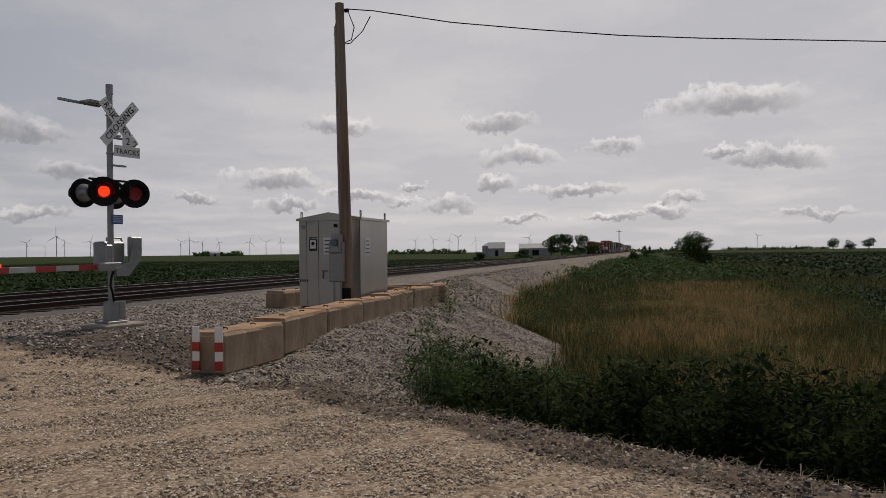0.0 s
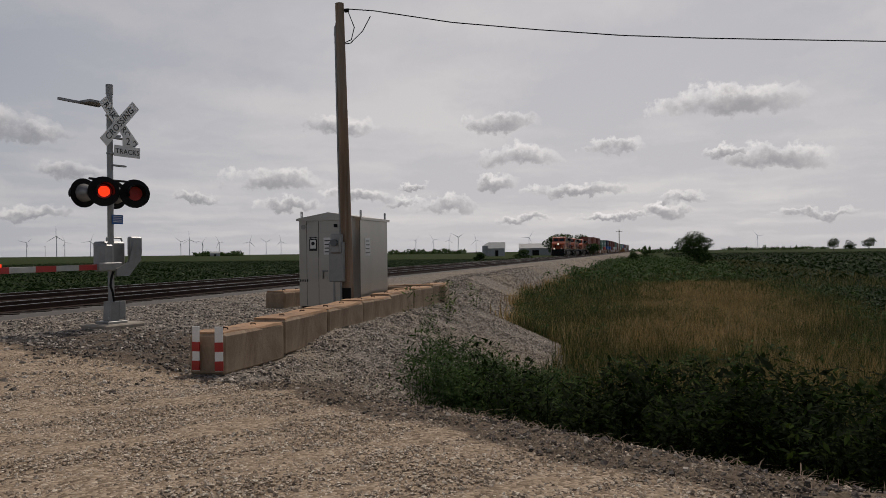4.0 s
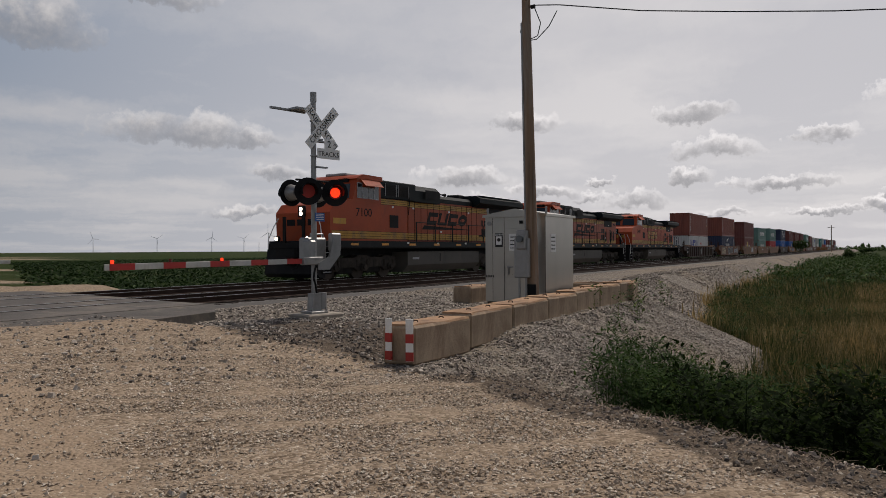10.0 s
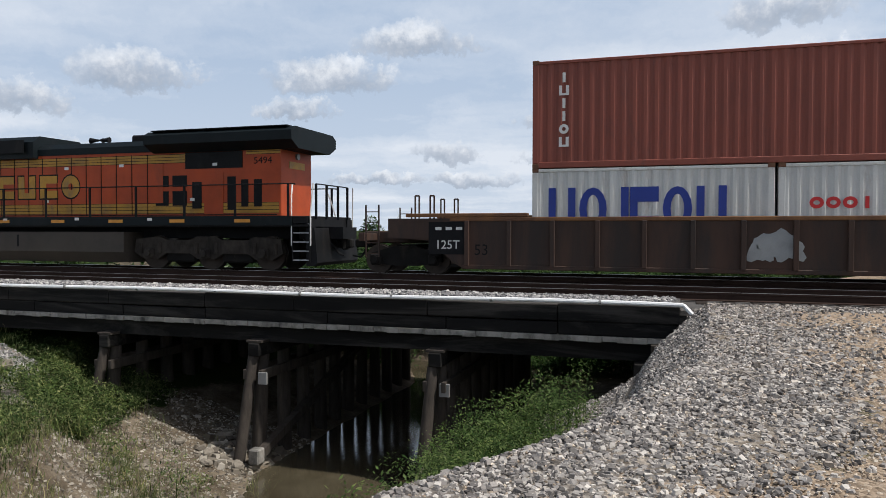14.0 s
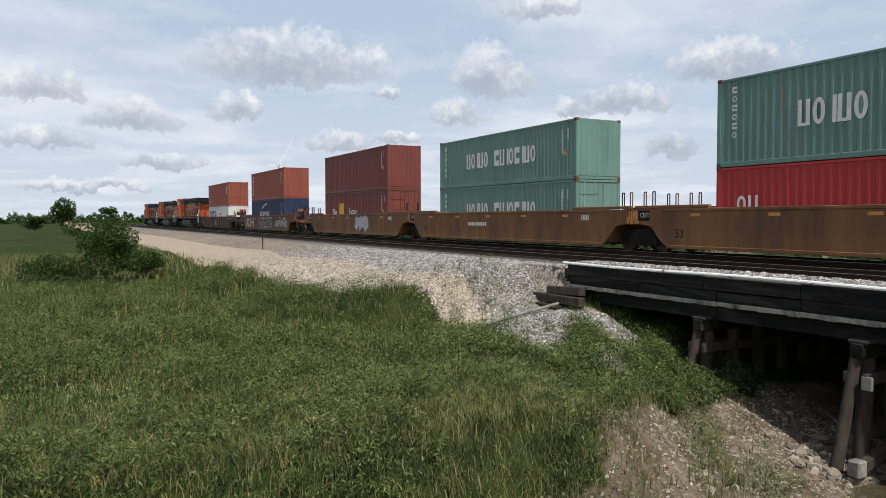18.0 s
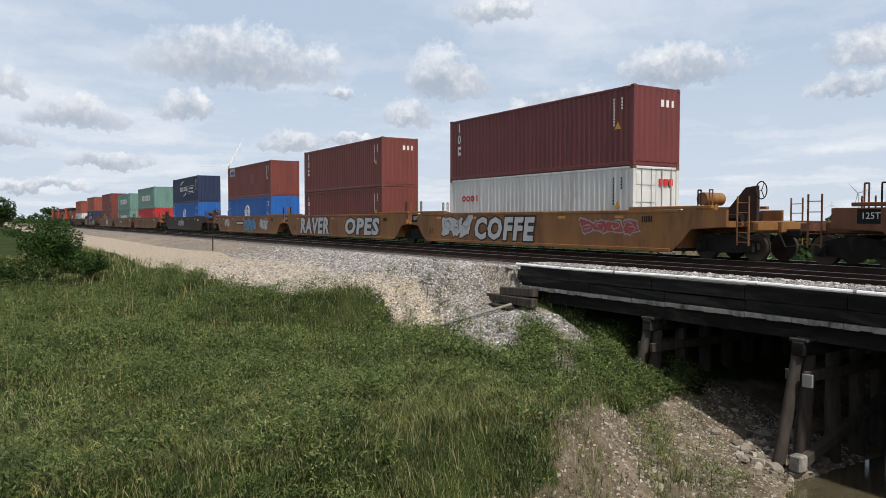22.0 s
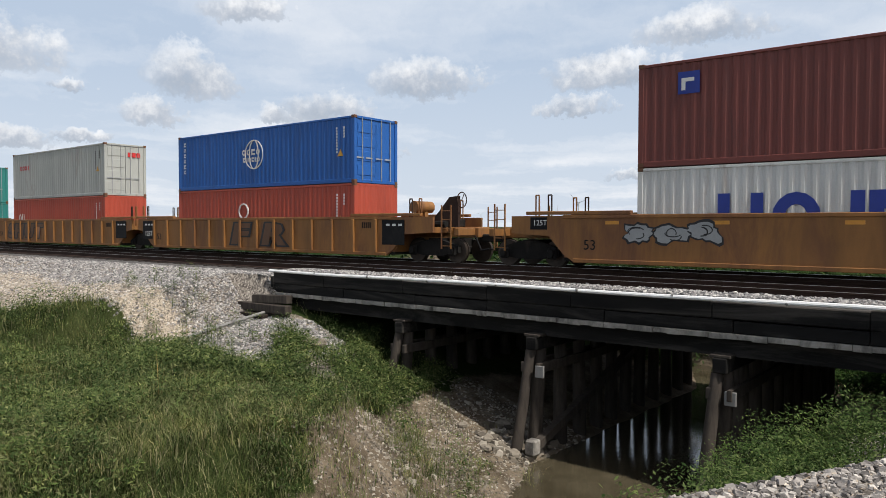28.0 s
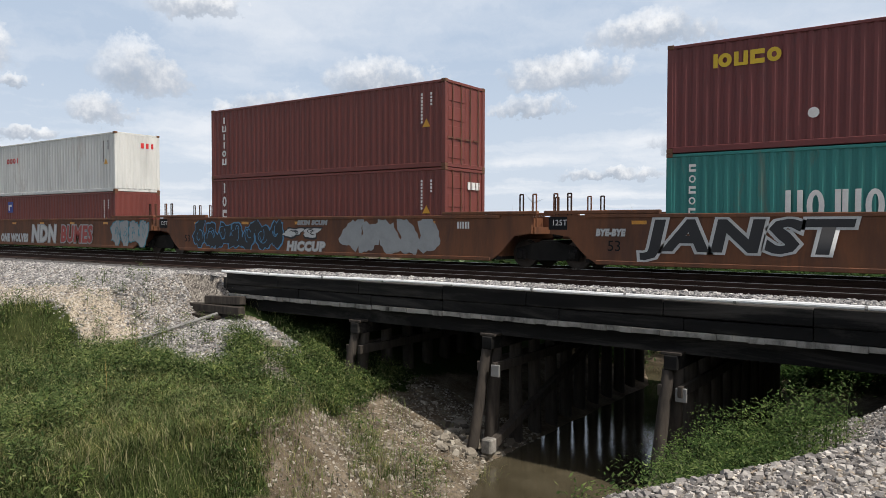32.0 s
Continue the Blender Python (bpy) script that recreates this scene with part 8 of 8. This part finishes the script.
# ---------------------------------------------------------------- signal cabinet
cab = thing("signal_cabinet", "silver sheet-metal railway signal cabinet with notices", "cabinet", at=pose(-8.84, 17.46, -0.16, 0, 0, -1.5))
W, D, H = 1.74, 1.85, 2.3
part("body", Mesh().box(0, W, 0, D, 0.06, H, 0.01), SHEET, cab)
part("plinth", Mesh().box(0.05, W - 0.05, 0.05, D - 0.05, -0.3, 0.06), UNDER, cab)
part("roof", Mesh().prism([(-0.05, H - 0.02), (-0.05, H + 0.04), (W / 2, H + 0.19), (W + 0.05, H + 0.04), (W + 0.05, H - 0.02)], "y", -0.06, D + 0.06), SHEET, cab)
door = part("door", Mesh().box(0.60, 1.32, -0.022, 0.0, 0.12, 1.98, 0.006), SHEET, cab)
part("door_handle", Mesh().box(0.68, 0.72, -0.06, -0.022, 0.78, 0.98, 0.01).box(0.66, 0.84, -0.05, -0.022, 0.96, 1.0, 0.01), STEEL, door)
for z in (0.4, 1.0, 1.7):
    part("hinge", Mesh().box(1.31, 1.34, -0.03, -0.005, z, z + 0.12), STEEL, door)
for x in (0.22, 0.56, 1.36, W - 0.02):
    part("seam", Mesh().box(x, x + 0.008, -0.006, 0.0, 0.1, H - 0.03), UNDER, cab)
part("warning_sign", Mesh().box(0.30, 0.52, -0.01, -0.002, 1.50, 1.86), INK, cab, "black and white warning sign")
face_text("DANGER", 0.055, cab, 0.41, -0.014, 1.82, 0, 1.0, SIGN)
part("sign_field", Mesh().box(0.33, 0.49, -0.014, -0.011, 1.56, 1.78), SIGN, cab)
part("sign_ring", Mesh().rod((0.41, -0.018, 1.69), (0.41, -0.014, 1.69), 0.05, 14), INK, cab)
for x0, z0, wd, rows in ((0.72, 1.40, 0.30, 4),):
    part("notice", Mesh().box(x0, x0 + wd, -0.03, -0.023, z0, z0 + 0.44), SIGN, cab, "white notice")
    m = Mesh()
    for k in range(rows):
        m.box(x0 + 0.03, x0 + wd - 0.04 - 0.03 * (k % 2), -0.033, -0.03, z0 + 0.06 + 0.095 * k, z0 + 0.085 + 0.095 * k)
    part("notice_lines", m, INK, cab)
part("side_notice", Mesh().box(W + 0.002, W + 0.008, 0.28, 0.62, 1.36, 1.82), SIGN, cab, "white notice on the side")
m = Mesh()
for k in range(4):
    m.box(W + 0.008, W + 0.011, 0.32, 0.58 - 0.03 * (k % 2), 1.43 + 0.1 * k, 1.455 + 0.1 * k)
part("notice_lines", m, INK, cab)
m = Mesh()
for k in range(4):
    m.box(0.02 + 0.065 * k, 0.06 + 0.065 * k, -0.005, -0.001, 0.70, 0.76)
part("stencil", m, INK, cab)
part("vent_cover", Mesh().rod((0.13, -0.03, 2.12), (0.13, 0, 2.12), 0.06, 14), STEEL, cab)
part("lamp_bracket", Mesh().box(1.02, 1.1, -0.05, 0, 2.1, 2.18), BLACK, cab)
for x in (0.03, W - 0.03):
    for y in (0.1, D - 0.1):
        part("lifting_lug", Mesh().tube([(x, y - 0.035, H), (x, y - 0.035, H + 0.22), (x, y + 0.035, H + 0.22), (x, y + 0.035, H)], 0.014), STEEL, cab)

# ---------------------------------------------------------------- utility pole, meter, wires
WOOD = plain("pole_wood", (0.25, 0.165, 0.105), 0.9, 0, 0.45, 1.6, (0.30, 0.26, 0.22), 0.54, 0.5, 26, stretch=(3, 3, 0.25))
pole = thing("utility_pole", "tall weathered wooden utility pole with electric meter", "utility pole", at=pose(-7.25, 17.0, -0.45))
part("shaft", Mesh().rod((0, 0, -0.4), (-0.18, 0, 7.97), 0.15, 18, 0.108), WOOD, pole, smooth=True)
part("riser_pipe", Mesh().rod((-0.17, -0.05, 0.2), (-0.29, -0.03, 7.4), 0.028, 8), STEEL, pole)
part("meter_box", Mesh().box(-0.40, -0.02, -0.32, -0.16, 1.02, 2.0, 0.02), STEEL, pole, "grey steel service box")
part("meter_can", Mesh().box(-0.32, -0.06, -0.40, -0.17, 1.72, 2.2, 0.03), STEEL, pole)
part("meter_glass", Mesh().rod((-0.19, -0.5, 1.98), (-0.19, -0.4, 1.98), 0.085, 16), GLASS, pole, "round glass meter")
for x in (-0.3, -0.12):
    part("conduit", Mesh().rod((x, -0.22, 0.2), (x, -0.22, 1.02), 0.03, 8), STEEL, pole)
part("guard", Mesh().box(-0.1, 0.12, -0.19, -0.15, 0.5, 0.86), BLACK, pole)
part("insulator", Mesh().rod((-0.04, 0, 7.78), (0.06, 0.0, 7.78), 0.05, 10), BLACK, pole)
part("drop_loop", Mesh().tube([(-0.28, 0, 7.5), (-0.33, 0, 7.2), (-0.2, 0, 6.95), (0.1, 0, 6.95), (0.4, 0.08, 7.25), (0.6, 0.12, 7.62)], 0.012, 5), BLACK, pole)
part("drop_loop", Mesh().tube([(0.05, 0, 7.75), (0.2, 0.03, 7.35), (0.12, 0.03, 7.05), (-0.05, 0, 6.98)], 0.012, 5), BLACK, pole)
WIRE = [(-7.2, 17.0, 7.36), (-6.59, 17.13, 7.3), (-4.66, 17.52, 6.94), (-2.62, 17.93, 6.69), (-0.62, 18.33, 6.48), (1.21, 18.69, 6.35), (3.27, 19.1, 6.24), (5.4, 19.53, 6.13), (9.0, 20.3, 6.1), (16.0, 21.8, 6.6)]
tagged(part("overhead_wire", Mesh().tube(WIRE, 0.014, 5), BLACK), "thin black overhead service wire", "wire")
far_pole = thing("utility_pole", "wooden utility pole carrying the service wire", "utility pole", at=pose(16.0, 21.8, -2.2))
part("shaft", Mesh().rod((0, 0, -0.4), (0, 0, 9.0), 0.15, 14, 0.11), WOOD, far_pole, smooth=True)

# ---------------------------------------------------------------- concrete barrier blocks
CONCRETE = plain("stained_concrete", (0.38, 0.285, 0.195), 0.92, 0, 0.35, 1.3, (0.15, 0.095, 0.06), 0.53, 0.5, 26, stretch=(1, 1, 0.5))
DUST = plain("orange_dust", (0.42, 0.255, 0.145), 0.95, 0, 0.35, 2.5, (0.20, 0.13, 0.085), 0.55, 0.6, 40)
rnd = random.Random(4)


def block(x, y, z, length, turn, label, top=0.61):
    b = thing("concrete_block", label, "barrier", "concrete barrier blocks", pose(x, y, z, 0.8 * rnd.uniform(-1, 1), 0.8 * rnd.uniform(-1, 1), turn))
    m = Mesh().box(-0.31, 0.31, 0.02, length - 0.02, 0, top, 0.035)
    m.v = [(px + 0.006 * math.sin(py * 9 + pz * 4), py, pz + (0.012 * math.sin(py * 7 + px * 9) if pz > 0.3 else 0)) for px, py, pz in m.v]
    part("body", m, CONCRETE, b)
    cr = Mesh()
    edge = [(0.27 * s + 0.03 * rnd.uniform(-1, 1), u) for s, us in ((1, np.linspace(0.06, length - 0.06, 7)), (-1, np.linspace(length - 0.06, 0.06, 7))) for u in us]
    cr.add([(px, py, top + 0.022 + 0.012 * math.sin(py * 5 + x)) for px, py in edge] + [(px * 1.06, py, top - 0.012) for px, py in edge], [tuple(range(14))] + [(i, i + 14, (i + 1) % 14 + 14, (i + 1) % 14) for i in range(14)])
    part("dust_crust", cr, DUST, b, "orange-brown dusty crust")
    for yy in (length * 0.28, length * 0.72):
        part("lifting_loop", Mesh().tube([(-0.05, yy, top - 0.02), (-0.04, yy, top + 0.05), (0.04, yy, top + 0.05), (0.05, yy, top - 0.02)], 0.01, 5), RAIL_SIDE, b)
    return b


for i in range(7):
    block(-6.42 - 0.02 * i, 9.62 + 1.88 * i, -0.53 + 0.035 * i + 0.01 * (i % 2), 1.86, 0.6 * ((i * 5) % 3 - 1), "tan stained concrete block in a row, edges chipped")
block(-10.25, 18.7, -0.42, 1.86, 0, "concrete block beside the cabinet")
block(-7.9, 21.6, -0.36, 1.86, -80, "concrete block behind the cabinet")
for x in (-6.56, -6.17):
    mk = thing("object_marker", "red and white striped marker board on the end block", "marker", "striped markers", pose(x, 9.575, -0.46, 0, 0, 0 if x < -6.3 else 20))
    part("board", Mesh().box(-0.06, 0.06, -0.012, 0.012, 0, 0.66, 0.006), SIGN, mk)
    for k in range(2):
        part("red_stripe", Mesh().box(-0.061, 0.061, -0.016, 0.016, 0.01 + 0.28 * k, 0.15 + 0.28 * k), STRIPE_RED, mk)

# ---------------------------------------------------------------- far things: wind turbines, farmstead
TOWER = plain("turbine_white", (0.72, 0.73, 0.75), 0.5, 0, 0.04, bump=0)
tower_me = Mesh().rod((0, 0, 0), (0, 0, 80), 2.1, 10, 1.2).data("tower", TOWER)
nacelle_me = Mesh().box(-1.6, 1.6, -4, 6, 78.5, 82, 0.5).data("nacelle", TOWER)
bl = Mesh()
bl.add([(-0.9, -0.3, 1), (0.9, -0.3, 1), (1.5, 0, 9), (-0.8, 0, 9), (0.3, 0.2, 44), (-0.1, 0.2, 44), (0.9, 0.5, 1), (-0.9, 0.5, 1)], [(0, 1, 2, 3), (3, 2, 4, 5), (7, 3, 5), (6, 2, 4), (7, 6, 2, 3)])
blade_me = bl.data("rotor_blade", TOWER)


def turbine(az, dist, spin):
    x, y = at_view(az, dist)
    w = thing("wind_turbine", "distant pale grey wind turbine on the horizon", "wind turbine", "wind farm", pose(x, y, -2.5, 0, 0, az * 13 % 70 - 35 + az))
    part("tower", tower_me, TOWER, w)
    part("nacelle", nacelle_me, TOWER, w)
    for k in range(3):
        part("rotor_blade", blade_me, TOWER, w, at=pose(0, -4.6, 80.3) @ Matrix.Rotation(radians(spin + 120 * k), 4, "Y"))


for i, (az_, dist) in enumerate([(43.5, 2450), (45.3, 3600), (43.0, 3600), (41.4, 3300), (35.4, 3500), (34.8, 3000), (33.9, 3650), (32.7, 3650), (30.5, 3600), (29.3, 3650), (28.2, 3600), (17.9, 3600), (16.5, 3500), (15.3, 3600), (14.6, 2900), (13.2, 3650), (9.1, 3200), (-7.4, 3650), (47.6, 3300), (51.4, 3600), (55.6, 3600), (164.1, 830), (118.5, 1850), (120.1, 3200), (126.0, 3600), (111.0, 3000), (98.0, 3400)]):
    turbine(az_, dist * 1.3, (i * 47) % 120)

BARN = plain("barn_steel", (0.33, 0.34, 0.34), 0.5, 0.3, 0.15, 0.3)
BARN_ROOF = plain("barn_roof", (0.36, 0.37, 0.37), 0.7, 0.0, 0.1, 0.3)


def shed(az, dist, w, d, h, ridge, label):
    x, y = at_view(az, dist)
    b = thing("farm_shed", label, "farm building", "farmstead", pose(x, y, -1.4, 0, 0, az))
    part("wall", Mesh().box(-w / 2, w / 2, -d / 2, d / 2, 0, h), BARN, b)
    part("roof", Mesh().prism([(-d / 2 - 0.4, h), (0, ridge), (d / 2 + 0.4, h)], "x", -w / 2 - 0.4, w / 2 + 0.4), BARN_ROOF, b)
    part("door", Mesh().box(-w * 0.1, w * 0.1, -d / 2 - 0.06, -d / 2, 0, h * 0.75), UNDER, b)


shed(11.6, 420, 9, 8, 4.5, 8.0, "grey gabled farm shed")
shed(8.6, 460, 20, 12, 4.5, 7.5, "long pale steel farm shed")
shed(116.9, 520, 9, 7, 4.0, 7.0, "far grey farmhouse on the open plain")
shed(33.0, 1300, 16, 10, 5, 8, "far white farm shed")
x, y = at_view(12.3, 430)
silo = thing("grain_bin", "round grey grain bin with cone roof", "grain bin", at=pose(x, y, -1.4))
part("drum", Mesh().rod((0, 0, 0), (0, 0, 6), 3.2, 20), BARN, silo, smooth=True)
part("cone_roof", Mesh().rod((0, 0, 6), (0, 0, 7.8), 3.3, 20, 0.3), BARN_ROOF, silo)
for az_, dist, h in ((2.3, 300, 11), (146.0, 420, 10), (44.2, 900, 14), (97.5, 500, 11)):
    x, y = at_view(az_, dist)
    u = thing("power_pole", "far wooden power pole", "utility pole", "far power poles", pose(x, y, -1.5))
    part("shaft", Mesh().rod((0, 0, 0), (0, 0, h), 0.2, 8, 0.14), WOOD, u)
    part("crossarm", Mesh().box(-1.2, 1.2, -0.06, 0.06, h - 0.9, h - 0.75), WOOD, u)


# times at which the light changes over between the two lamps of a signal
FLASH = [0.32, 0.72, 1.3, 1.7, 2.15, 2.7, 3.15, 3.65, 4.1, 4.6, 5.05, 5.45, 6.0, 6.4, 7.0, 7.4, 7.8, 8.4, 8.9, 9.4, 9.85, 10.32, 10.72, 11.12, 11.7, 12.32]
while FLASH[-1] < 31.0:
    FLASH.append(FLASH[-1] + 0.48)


def motions():
    for ob, s, x, z in MOVING:
        walk(ob, [(0, pose(x, s + SPEED * 22, z)), (32, pose(x, s - SPEED * 10, z))])
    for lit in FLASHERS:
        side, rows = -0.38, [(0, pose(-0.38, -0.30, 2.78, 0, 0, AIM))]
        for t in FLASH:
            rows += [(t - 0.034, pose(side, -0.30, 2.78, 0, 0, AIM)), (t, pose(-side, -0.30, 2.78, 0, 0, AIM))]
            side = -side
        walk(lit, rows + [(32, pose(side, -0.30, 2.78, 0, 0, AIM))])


motions()
